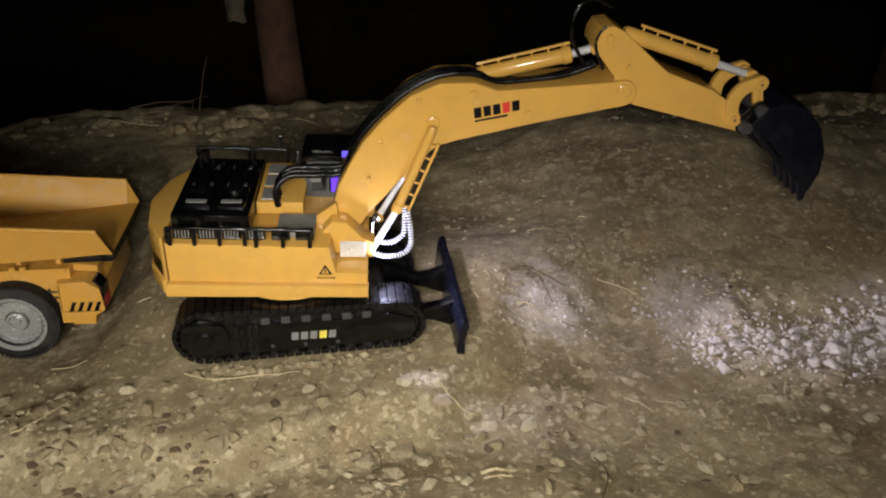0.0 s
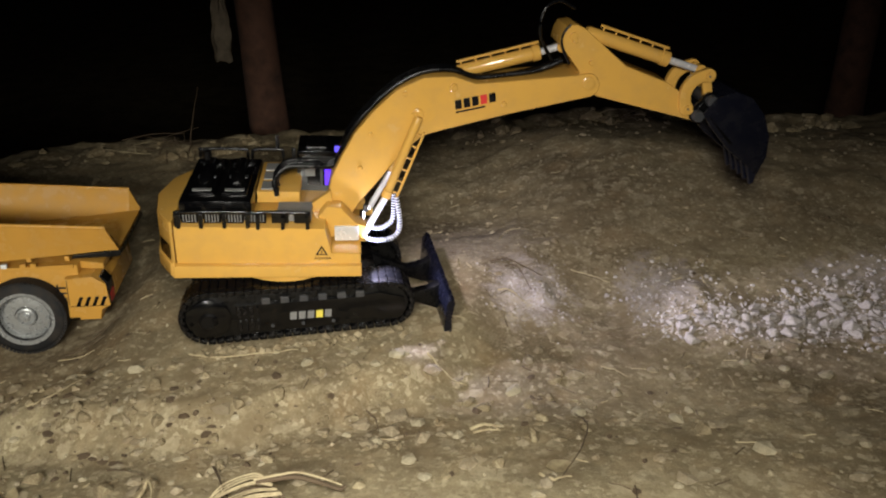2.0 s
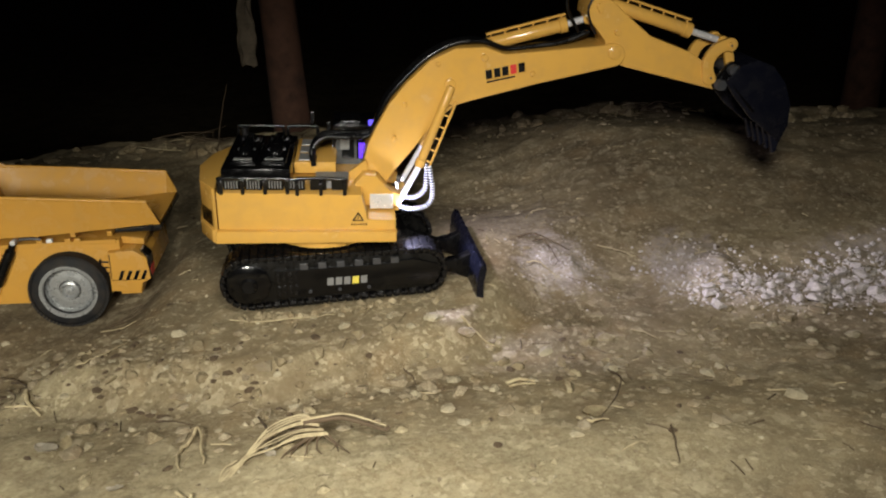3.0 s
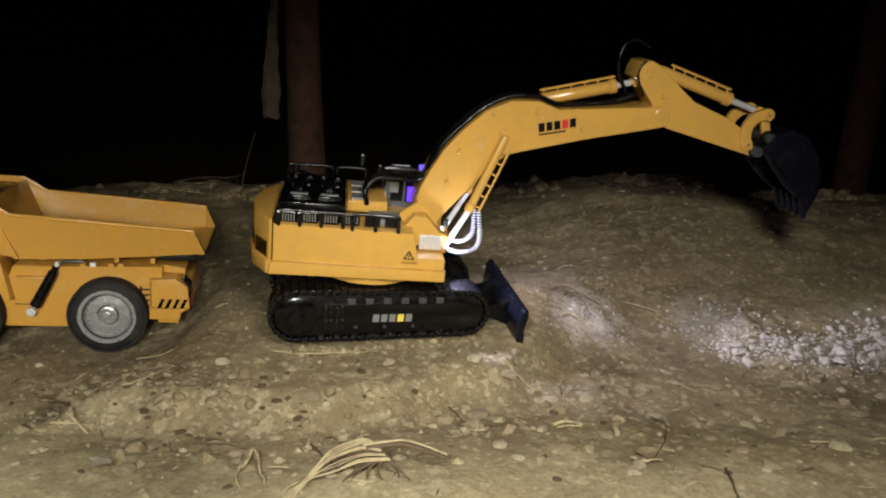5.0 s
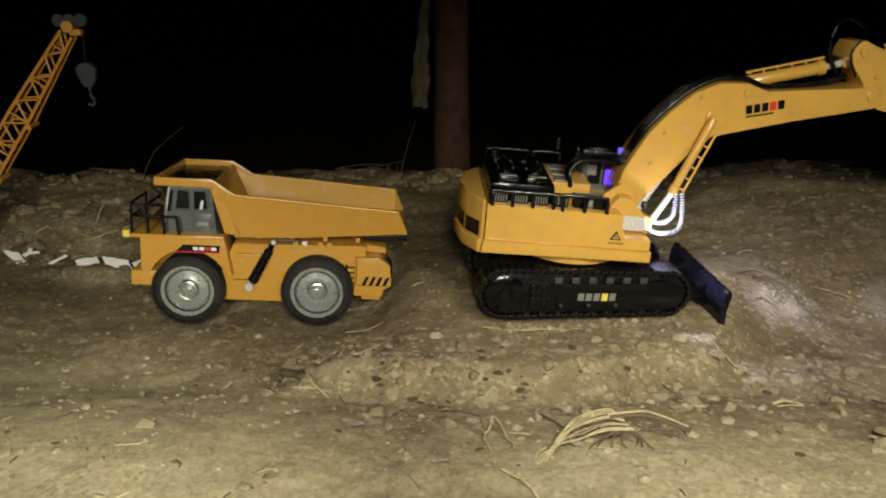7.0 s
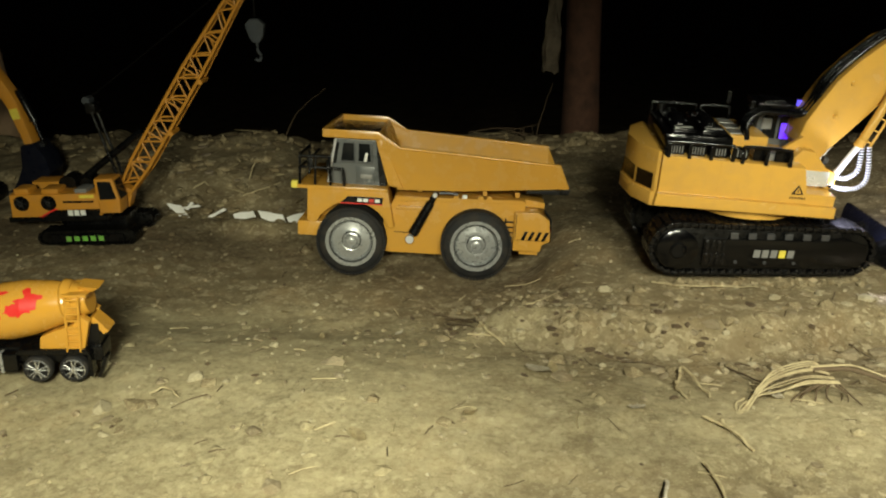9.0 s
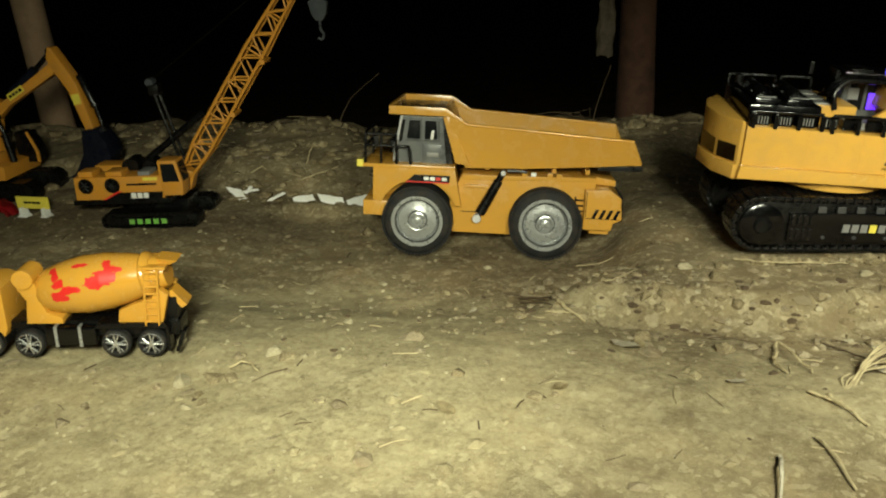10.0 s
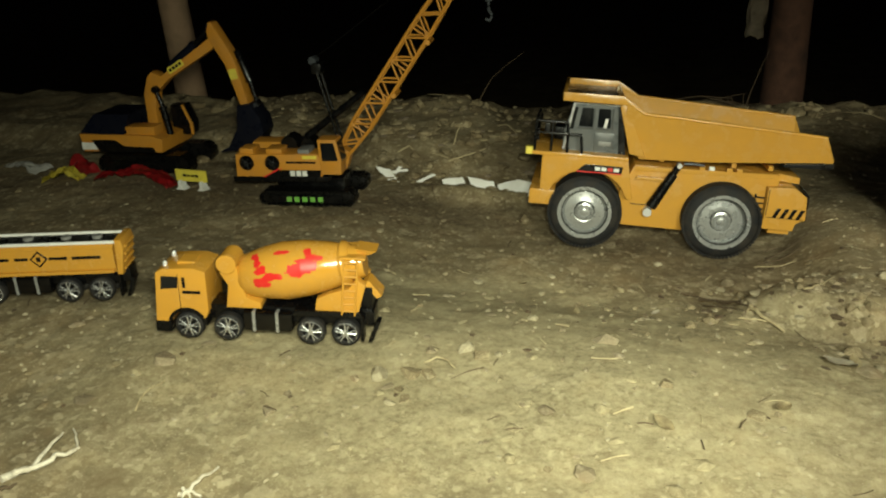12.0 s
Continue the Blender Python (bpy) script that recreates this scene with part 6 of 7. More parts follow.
crumpled("red_sheet", "crumpled dark red plastic strip on the soil", "plastic scrap", [(-1.545, 0.835), (-1.51, 0.845), (-1.47, 0.855), (-1.43, 0.855), (-1.39, 0.838)], 0.035, 0.030, red_cloth, 3)
crumpled("red_scrap", "crumpled red plastic scrap beside yellow tape", "plastic scrap", [(-1.640, 0.872), (-1.612, 0.878), (-1.578, 0.862)], 0.042, 0.032, red_cloth, 9)
crumpled("yellow_tape", "crumpled yellow warning tape on the soil", "tape", [(-1.640, 0.828), (-1.605, 0.832), (-1.572, 0.836)], 0.044, 0.028, lemon, 5)
crumpled("paper_scrap", "torn white paper scrap lying on the soil", "paper", [(-1.79, 0.885), (-1.74, 0.880), (-1.685, 0.868)], 0.040, 0.014, paper_white, 1, 0.004)


def torn_card(outline, seed):
    """A stiff torn piece of white card lying on the soil."""
    g = random.Random(seed)
    cy = sum(y for x, y in outline) / len(outline)
    outline = [(x + 0.035 * (x + 0.5), cy + 0.62 * (y - cy)) for x, y in outline]
    ring = []
    for (x0, y0), (x1, y1) in zip(outline, outline[1:] + outline[:1]):
        n = max(2, int(math.dist((x0, y0), (x1, y1)) / 0.007))
        ring += [(x0 + (x1 - x0) * k / n + g.uniform(-0.0012, 0.0012) * (k > 0), y0 + (y1 - y0) * k / n + g.uniform(-0.0012, 0.0012) * (k > 0)) for k in range(n)]
    base = min(H(x, 0.945 + 0.35 * (cy - 0.91)) for x, y in outline)
    bm = bmesh.new()
    f = bm.faces.new([bm.verts.new((x, 0.945 + 0.35 * (cy - 0.91) + 0.4 * (y - cy), base + 0.010 + 0.75 * (y - cy))) for x, y in ring])
    out = bmesh.ops.poke(bm, faces=[f])
    for v in out["verts"]:
        v.co.z += g.uniform(0.0, 0.003)
    bmesh.ops.solidify(bm, geom=bm.faces[:], thickness=0.0016)
    return tagged(part("paper_scrap", bm, paper_white), "torn white card lying on the soil", "paper", "torn paper along the track")


for i, outline in enumerate((
    [(-1.041, 0.912), (-1.015, 0.905), (-0.998, 0.866), (-1.016, 0.869)],
    [(-1.018, 0.909), (-1.013, 0.911), (-1.000, 0.945), (-1.006, 0.947)],
    [(-1.018, 0.930), (-0.990, 0.940), (-0.992, 0.947), (-1.020, 0.937)],
    [(-0.972, 0.893), (-0.966, 0.889), (-0.940, 0.917), (-0.945, 0.922)],
    [(-0.931, 0.924), (-0.897, 0.937), (-0.891, 0.917), (-0.927, 0.906)],
    [(-0.889, 0.939), (-0.846, 0.928), (-0.835, 0.890), (-0.859, 0.898), (-0.882, 0.915)],
    [(-0.840, 0.926), (-0.808, 0.946), (-0.786, 0.940), (-0.790, 0.893), (-0.826, 0.886)],
)):
    torn_card(outline, 60 + i)


# ---- stones ----
def rock_mesh(name, material, rng, points=16):
    """An angular broken stone: the hull of scattered points."""
    bm = bmesh.new()
    sx, sy, sz = rng.uniform(0.85, 1.3), rng.uniform(0.7, 1.05), rng.uniform(0.5, 0.85)
    for _ in range(points):
        d = Vector((rng.gauss(0, 1), rng.gauss(0, 1), rng.gauss(0, 1))).normalized() * rng.uniform(0.82, 1.08)
        bm.verts.new((d.x * sx, d.y * sy, d.z * sz))
    hull = bmesh.ops.convex_hull(bm, input=bm.verts[:])
    loose = [v for v in bm.verts if not v.link_faces]
    bmesh.ops.delete(bm, geom=loose, context="VERTS")
    bmesh.ops.bevel(bm, geom=bm.edges[:], offset=0.06, segments=1, affect="EDGES", clamp_overlap=True)
    bmesh.ops.recalc_face_normals(bm, faces=bm.faces)
    me = bpy.data.meshes.new(name)
    bm.to_mesh(me)
    bm.free()
    me.materials.append(material)
    return me


def lay(name, me, x, y, r, rng, label, category, group, sink=0.25):
    ob = new(name, me)
    ob.matrix_basis = pose(x, y, H(x, y) + r * (0.55 - sink), rng.uniform(-15, 15), rng.uniform(-15, 15), rng.uniform(0, 360)) @ Matrix.Diagonal((r, r, r, 1))
    return tagged(ob, label, category, group)


rng = random.Random(21)
TAN = [rock_mesh("stone", (stone, pale_stone, soil, stone)[k % 4], rng, 16) for k in range(8)]
WHITE = [rock_mesh("chalk_rock", chalk, rng, 13) for _ in range(11)]
for x, y, r in ((-0.021, 0.524, 0.0115), (-0.024, 0.565, 0.012), (0.016, 0.53, 0.009), (-0.341, 0.65, 0.011), (-0.045, 0.582, 0.019), (-0.089, 0.565, 0.013), (-0.125, 0.555, 0.011), (-0.069, 0.635, 0.008), (-0.053, 0.543, 0.012), (-0.808, 0.32, 0.013), (-0.78, 0.33, 0.014), (-0.763, 0.33, 0.010), (-0.743, 0.378, 0.010), (-0.725, 0.37, 0.011), (-0.773, 0.37, 0.009), (-0.781, 0.3, 0.007), (-0.77, 0.288, 0.008), (-0.781, 0.28, 0.006), (-0.71, 0.377, 0.006), (-0.674, 0.402, 0.004), (-0.638, 0.232, 0.005), (0.018, 0.594, 0.009), (0.385, 0.655, 0.012), (-0.62, 0.43, 0.012), (-1.005, 0.285, 0.017), (-0.441, 0.573, 0.006), (-0.7, 0.475, 0.007), (-0.307, 0.541, 0.007), (0.06, 0.545, 0.008), (-0.1, 0.545, 0.006), (-0.248, 0.558, 0.007), (-0.8, 0.62, 0.006), (-1.16, 0.69, 0.010), (-0.98, 0.76, 0.008), (-0.9, 0.8, 0.008), (-0.56, 0.36, 0.009), (-0.49, 0.33, 0.010), (0.2, 0.6, 0.009), (0.27, 0.56, 0.007), (-0.88, 0.25, 0.008)):
    lay("stone", rng.choice(TAN), x, y, r, rng, "rounded tan stone half sunk in the soil", "stone", "stones in the soil", 0.62)
for k in range(290):
    u = rng.random()
    x = 0.29 + 0.34 * u ** 0.85
    y = 0.736 - 0.03 * u + rng.gauss(0, 0.016 + 0.022 * u)
    r = 0.0022 + 0.0085 * rng.random() ** 2.3
    lay("chalk_rock", rng.choice(WHITE), x, y, r, rng, "broken whitish chalk rock in a rubble strip", "rock", "white rubble", 0.1)
for x, y, r in ((0.318, 0.693, 0.013), (0.455, 0.718, 0.017), (0.420, 0.752, 0.010), (0.438, 0.690, 0.011), (0.52, 0.70, 0.013), (0.375, 0.745, 0.008)):
    lay("chalk_rock", rng.choice(WHITE), x, y, r, rng, "large broken whitish chalk rock", "rock", "white rubble", 0.1)


def scatter(name, material, count, where, size, seed, label, category, flat=0.7, rise=0.15):
    """Many small stones as one object, each a jittered low solid."""
    gen = np.random.RandomState(seed)
    bm = bmesh.new()
    bmesh.ops.create_icosphere(bm, subdivisions=1, radius=1.0)
    base = np.array([v.co for v in bm.verts])
    tri = np.array([[v.index for v in f.verts] for f in bm.faces])
    bm.free()
    xy = where(gen, count)
    r = size(gen, count)
    shape = base[None] * (1 + 0.6 * (gen.rand(count, len(base), 1) - 0.5)) * gen.uniform(0.6, 1.3, (count, 1, 3)) * np.array([1, 1, flat])
    a = gen.rand(count) * 2 * np.pi
    c, s = np.cos(a)[:, None], np.sin(a)[:, None]
    px = (shape[..., 0] * c - shape[..., 1] * s) * r[:, None] + xy[:, :1]
    py = (shape[..., 0] * s + shape[..., 1] * c) * r[:, None] + xy[:, 1:]
    pz = shape[..., 2] * r[:, None] + (height(xy[:, 0], xy[:, 1]) + rise * r)[:, None]
    verts = np.stack([px, py, pz], -1).reshape(-1, 3)
    faces = (tri[None] + (np.arange(count) * len(base))[:, None, None]).reshape(-1, 3)
    me = bpy.data.meshes.new(name)
    me.from_pydata(verts.tolist(), [], faces.tolist())
    me.materials.append(material)
    return tagged(new(name, me), label, category, kind="stuff")


field = lambda g, n: np.stack([g.uniform(-1.75, 0.75, n), 0.2 + 1.2 * g.rand(n) ** 1.15], -1)
strip = lambda g, n: (lambda u: np.stack([0.27 + 0.40 * u, 0.742 - 0.03 * u + g.normal(0, 1, n) * (0.018 + 0.024 * u)], -1))(g.rand(n) ** 0.8)
heap = lambda g, n: np.stack([g.normal(0.133, 0.030, n), g.normal(0.810, 0.035, n)], -1)
mound = lambda g, n: np.stack([g.normal(-0.18, 0.24, n), g.normal(0.57, 0.055, n)], -1)
scatter("gravel", stone, 1800, field, lambda g, n: 0.0010 + 0.0030 * g.rand(n) ** 4, 31, "small tan gravel strewn over the soil", "gravel", 0.55)
scatter("clods", soil, 1500, field, lambda g, n: 0.002 + 0.0065 * g.rand(n) ** 2.5, 32, "crumbled flat clods of olive brown soil", "soil", 0.45, -0.1)
bank_face = lambda g, n: np.stack([g.normal(-0.95, 0.22, n), g.normal(1.08, 0.10, n)], -1)
scatter("bank_clods", soil, 260, bank_face, lambda g, n: 0.003 + 0.017 * g.rand(n) ** 1.9, 36, "tan clods and stones crumbling on the bank", "soil", 0.5)
hill = lambda g, n: np.stack([g.uniform(-0.15, 0.85, n), g.uniform(0.78, 1.42, n)], -1)
scatter("hill_gravel", stone, 320, hill, lambda g, n: 0.0012 + 0.0055 * g.rand(n) ** 3, 39, "tan gravel on the rising ground", "gravel", 0.6)
leafy = lambda g, n: np.stack([g.uniform(-1.35, -0.55, n), g.normal(1.12, 0.10, n)], -1)
scatter("leaf_litter", straw, 50, leafy, lambda g, n: 0.003 + 0.008 * g.rand(n) ** 2, 40, "dry tan leaf scraps on the bank", "leaf litter", 0.22, 0.1)
scatter("leaf_litter", dry_bark, 70, leafy, lambda g, n: 0.003 + 0.010 * g.rand(n) ** 2, 41, "dull brown leaf scraps on the bank", "leaf litter", 0.25, 0.1)
crest = lambda g, n: (lambda x: np.stack([x, 1.40 - 0.13 * step((-0.65 - x) / 0.35) + g.normal(0, 0.035, n)], -1))(g.uniform(-1.8, 0.9, n))
scatter("crest_clods", soil, 340, crest, lambda g, n: 0.004 + 0.014 * g.rand(n) ** 2.5, 42, "lumpy clods of soil along the bank's crest", "soil", 0.75, 0.1)
scatter("pale_grit", pale_stone, 1200, field, lambda g, n: 0.0007 + 0.0018 * g.rand(n) ** 2.5, 37, "bright specks of pale grit on the soil", "gravel", 0.6)
scatter("dark_crumbs", twig_brown, 300, field, lambda g, n: 0.0008 + 0.0040 * g.rand(n) ** 4, 38, "dark crumbs of earth and bark on the soil", "soil", 0.5)
scatter("mound_rubble", stone, 190, mound, lambda g, n: 0.0015 + 0.0065 * g.rand(n) ** 3, 35, "flat tan stones and crumbs on the mound's slope", "gravel", 0.5, -0.1)
trodden = lambda g, n: np.stack([g.normal(-0.40, 0.13, n), g.normal(0.585, 0.05, n)], -1)
scatter("mound_rubble", stone, 100, trodden, lambda g, n: 0.0015 + 0.0060 * g.rand(n) ** 3, 43, "flat tan stones and crumbs on trodden soil", "gravel", 0.5, -0.1)
CLODS = [rock_mesh("soil_clod", soil, rng, 22) for _ in range(8)]
for k in range(130):
    x, y = (rng.gauss(-0.18, 0.24), rng.gauss(0.57, 0.055)) if k % 5 < 3 else (rng.gauss(-0.40, 0.13), rng.gauss(0.585, 0.05))
    lay("soil_clod", rng.choice(CLODS), x, y, 0.003 + 0.008 * rng.random() ** 2.2, rng, "lumpy clod of olive brown earth on the slope", "soil clod", "clods of earth", 0.45)
scatter("dark_crumbs", twig_brown, 100, trodden, lambda g, n: 0.0012 + 0.0060 * g.rand(n) ** 3, 44, "dark crumbs of earth and bark on trodden soil", "soil", 0.45, -0.1)
scatter("dark_crumbs", twig_brown, 100, mound, lambda g, n: 0.0012 + 0.0060 * g.rand(n) ** 3, 45, "dark crumbs of earth on the mound's slope", "soil", 0.45, -0.1)
beside = lambda g, n: (lambda u: np.stack([-0.275 + 0.245 * u, 0.667 + 0.030 * u + g.normal(0, 0.0045, n)], -1))(g.rand(n))
scatter("track_clods", soil, 120, beside, lambda g, n: 0.0018 + 0.0062 * g.rand(n) ** 1.8, 68, "loose clods of soil heaped along the track", "soil", 0.7, 0.1)
near = lambda g, n: np.stack([g.uniform(-0.52, 0.48, n), 0.40 + 0.29 * g.rand(n) ** 0.8], -1)
scatter("bedded_stones", pale_stone, 60, near, lambda g, n: 0.0030 + 0.0075 * g.rand(n) ** 2.2, 61, "pale tan stones bedded in the soil", "gravel", 0.5, 0.1)
scatter("bedded_stones", stone, 80, near, lambda g, n: 0.0030 + 0.0085 * g.rand(n) ** 2.0, 62, "tan stones bedded in the soil", "gravel", 0.45, 0.05)
lane = lambda g, n: np.stack([g.uniform(-1.2, -0.3, n), g.normal(0.63, 0.06, n)], -1)
scatter("bedded_stones", pale_stone, 50, lane, lambda g, n: 0.0015 + 0.0055 * g.rand(n) ** 2.4, 63, "pale tan stones along the lane's edge", "gravel", 0.5, 0.1)
apron = lambda g, n: np.stack([g.uniform(-1.25, -0.3, n), g.uniform(0.14, 0.56, n)], -1)
scatter("pale_grit", pale_stone, 520, apron, lambda g, n: 0.0006 + 0.0022 * g.rand(n) ** 3, 64, "bright specks of pale grit on pale earth", "gravel", 0.6)
scatter("bedded_stones", stone, 70, apron, lambda g, n: 0.0020 + 0.0065 * g.rand(n) ** 2.5, 65, "tan stones bedded in pale earth", "gravel", 0.4, 0.0)
scatter("chalk_chips", chalk, 2000, strip, lambda g, n: 0.0006 + 0.0024 * g.rand(n) ** 2.4, 33, "small whitish chips among the rubble", "gravel")
spill = lambda g, n: np.stack([g.normal(0.330, 0.045, n), g.normal(0.805, 0.036, n)], -1)
scatter("chalk_chips", chalk, 380, spill, lambda g, n: 0.0004 + 0.0032 * g.rand(n) ** 3, 46, "small whitish chips on the trodden heap", "gravel")
behind = lambda g, n: (lambda u: np.stack([0.47 + 0.28 * u, 0.77 + 0.05 * u + g.normal(0, 0.022 + 0.018 * u, n)], -1))(g.rand(n))
scatter("chalk_chips", chalk, 650, behind, lambda g, n: 0.0006 + 0.0050 * g.rand(n) ** 3.5, 47, "whitish chips strewn up the slope", "gravel")
scatter("chalk_chips", chalk, 480, heap, lambda g, n: 0.0004 + 0.0020 * g.rand(n) ** 3, 34, "small whitish chips on the mound", "gravel")


# ---- straws, twigs and the dry frond ----
def twig(name, label, pts, r, material, group="", category="twig", lift=0.002, taper=0.5, flat=1.0):
    line = [(x, y, H(x, y) + lift + dz) for x, y, dz in pts]
    g = random.Random(int(1e4 * abs(pts[0][0] + pts[0][1])))
    line = [p + Vector([g.uniform(-0.55, 0.55) * r * (0 < i) for _ in range(3)]) for i, p in enumerate(curve_points(line, 4))]
    return tagged(part(name, tube(line, r, 6, taper=taper, flat=flat), material, smooth=60), label, category, group)


for pts, r, m in (
    ([(-0.285, 0.668, 0.001), (-0.25, 0.655, 0.002), (-0.2, 0.662, 0.002), (-0.16, 0.668, 0.001)], 0.0012, straw),
    ([(-0.01, 0.648, 0.001), (0.013, 0.631, 0.004), (0.033, 0.628, 0.001)], 0.0014, straw),
    ([(-0.455, 0.762, 0.001), (-0.43, 0.776, 0.005), (-0.402, 0.790, 0.007)], 0.0007, twig_brown),
    ([(-0.465, 0.745, 0.002), (-0.44, 0.752, 0.004), (-0.418, 0.764, 0.003)], 0.0008, twig_brown),
    ([(-0.47, 0.735, 0.002), (-0.445, 0.732, 0.003), (-0.422, 0.735, 0.001)], 0.0008, straw),
    ([(-0.484, 0.563, 0.001), (-0.473, 0.542, 0.004), (-0.454, 0.522, 0.001)], 0.0026, straw),
    ([(-0.535, 0.625, 0.001), (-0.504, 0.597, 0.004), (-0.478, 0.557, 0.003)], 0.0014, twig_brown),
    ([(-0.555, 0.638, 0.001), (-0.52, 0.618, 0.004), (-0.47, 0.55, 0.002)], 0.0010, twig_brown),
    ([(-0.496, 0.539, 0.001), (-0.477, 0.537, 0.002), (-0.457, 0.533, 0.001)], 0.0012, straw),
    ([(-0.433, 0.579, 0.001), (-0.417, 0.593, 0.002), (-0.396, 0.632, 0.001)], 0.0011, straw),
    ([(-0.53, 0.605, 0.001), (-0.492, 0.554, 0.003), (-0.493, 0.543, 0.001)], 0.0009, twig_brown),
    ([(0.143, 0.555, 0.001), (0.15, 0.53, 0.003), (0.135, 0.486, 0.002), (0.1, 0.426, 0.001)], 0.0010, twig_brown),
    ([(0.086, 0.441, 0.001), (0.096, 0.427, 0.003), (0.113, 0.434, 0.001)], 0.0018, straw),
    ([(0.165, 0.41, 0.001), (0.161, 0.385, 0.002), (0.156, 0.357, 0.001)], 0.0010, twig_brown),
    ([(-1.026, 0.112, 0.002), (-1.016, 0.123, 0.004), (-1.005, 0.14, 0.004), (-0.996, 0.159, 0.003)], 0.0030, pale_wood),
    ([(-1.012, 0.128, 0.002), (-1.016, 0.151, 0.004), (-1.02, 0.17, 0.002)], 0.0020, pale_wood),
    ([(-0.996, 0.159, 0.003), (-1.007, 0.17, 0.004), (-1.017, 0.178, 0.003)], 0.0013, pale_wood),
    ([(-1.018, 0.103, 0.001), (-1.011, 0.113, 0.001)], 0.0016, twig_brown),
    ([(-0.886, 0.134, 0.002), (-0.882, 0.15, 0.005), (-0.877, 0.17, 0.002)], 0.0017, pale_wood),
    ([(-0.89, 0.136, 0.002), (-0.882, 0.14, 0.003), (-0.873, 0.139, 0.001)], 0.0017, pale_wood),
    ([(-0.891, 0.143, 0.002), (-0.879, 0.136, 0.001)], 0.0015, pale_wood),
    ([(-0.983, 0.212, 0.001), (-0.988, 0.232, 0.002), (-0.984, 0.256, 0.001)], 0.0010, straw),
    ([(-0.310, 0.266, 0.003), (-0.314, 0.240, 0.007), (-0.322, 0.208, 0.004)], 0.0018, pale_wood),
    ([(-0.279, 0.293, 0.002), (-0.272, 0.265, 0.004), (-0.267, 0.237, 0.002)], 0.0016, straw),
    ([(-0.281, 0.436, 0.001), (-0.274, 0.459, 0.010), (-0.262, 0.422, 0.004), (-0.256, 0.405, 0.001)], 0.0016, straw),
    ([(-0.28, 0.439, 0.001), (-0.284, 0.422, 0.004), (-0.278, 0.4, 0.001)], 0.0018, straw),
    ([(-0.256, 0.358, 0.001), (-0.25, 0.344, 0.004), (-0.236, 0.319, 0.001)], 0.0022, straw),
    ([(-0.269, 0.363, 0.001), (-0.256, 0.351, 0.003), (-0.247, 0.352, 0.001)], 0.0016, straw),
    ([(-0.225, 0.493, 0.001), (-0.203, 0.444, 0.003), (-0.189, 0.421, 0.001)], 0.0012, twig_brown),
    ([(-0.33, 0.5, 0.001), (-0.31, 0.494, 0.002), (-0.287, 0.483, 0.001)], 0.0009, twig_brown),
    ([(0.194, 0.649, 0.001), (0.207, 0.64, 0.003), (0.22, 0.627, 0.001)], 0.0009, straw),
    ([(0.2, 0.86, 0.001), (0.23, 0.845, 0.006), (0.25, 0.838, 0.001)], 0.0010, straw),
    ([(0.09, 0.8, 0.001), (0.105, 0.792, 0.008), (0.125, 0.782, 0.001)], 0.0010, straw),
    ([(0.105, 0.85, 0.001), (0.12, 0.835, 0.010), (0.135, 0.8, 0.002)], 0.0012, twig_brown),
    ([(0.085, 0.86, 0.001), (0.11, 0.85, 0.012), (0.155, 0.835, 0.002)], 0.0011, twig_brown),
    ([(0.03, 0.538, 0.001), (0.044, 0.541, 0.003), (0.062, 0.54, 0.001)], 0.0022, straw),
    ([(0.032, 0.53, 0.001), (0.048, 0.533, 0.002), (0.06, 0.531, 0.001)], 0.0014, straw),
    ([(-0.08, 0.58, 0.001), (-0.07, 0.569, 0.003), (-0.066, 0.545, 0.001)], 0.0010, twig_brown),
    ([(-1.052, 1.027, 0.004), (-1.035, 1.04, 0.008), (-1.026, 1.038, 0.004)], 0.0016, straw),
    ([(-0.957, 1.057, 0.004), (-0.955, 1.075, 0.016), (-0.95, 1.09, 0.030)], 0.0016, straw),
    ([(-0.956, 1.021, 0.004), (-0.93, 1.032, 0.008), (-0.898, 1.06, 0.006)], 0.0018, straw),
    ([(-0.906, 1.18, 0.004), (-0.885, 1.165, 0.012), (-0.864, 1.148, 0.004)], 0.0014, straw),
    ([(-0.772, 0.345, 0.001), (-0.758, 0.35, 0.006), (-0.742, 0.343, 0.001)], 0.0012, straw),
):
    twig("straw" if m is straw else "twig", "pale dry straw lying on the soil" if m is straw else "peeled pale stick lying on the soil" if m is pale_wood else "thin dry brown twig lying on the soil", pts, r, m, "loose straws and twigs")


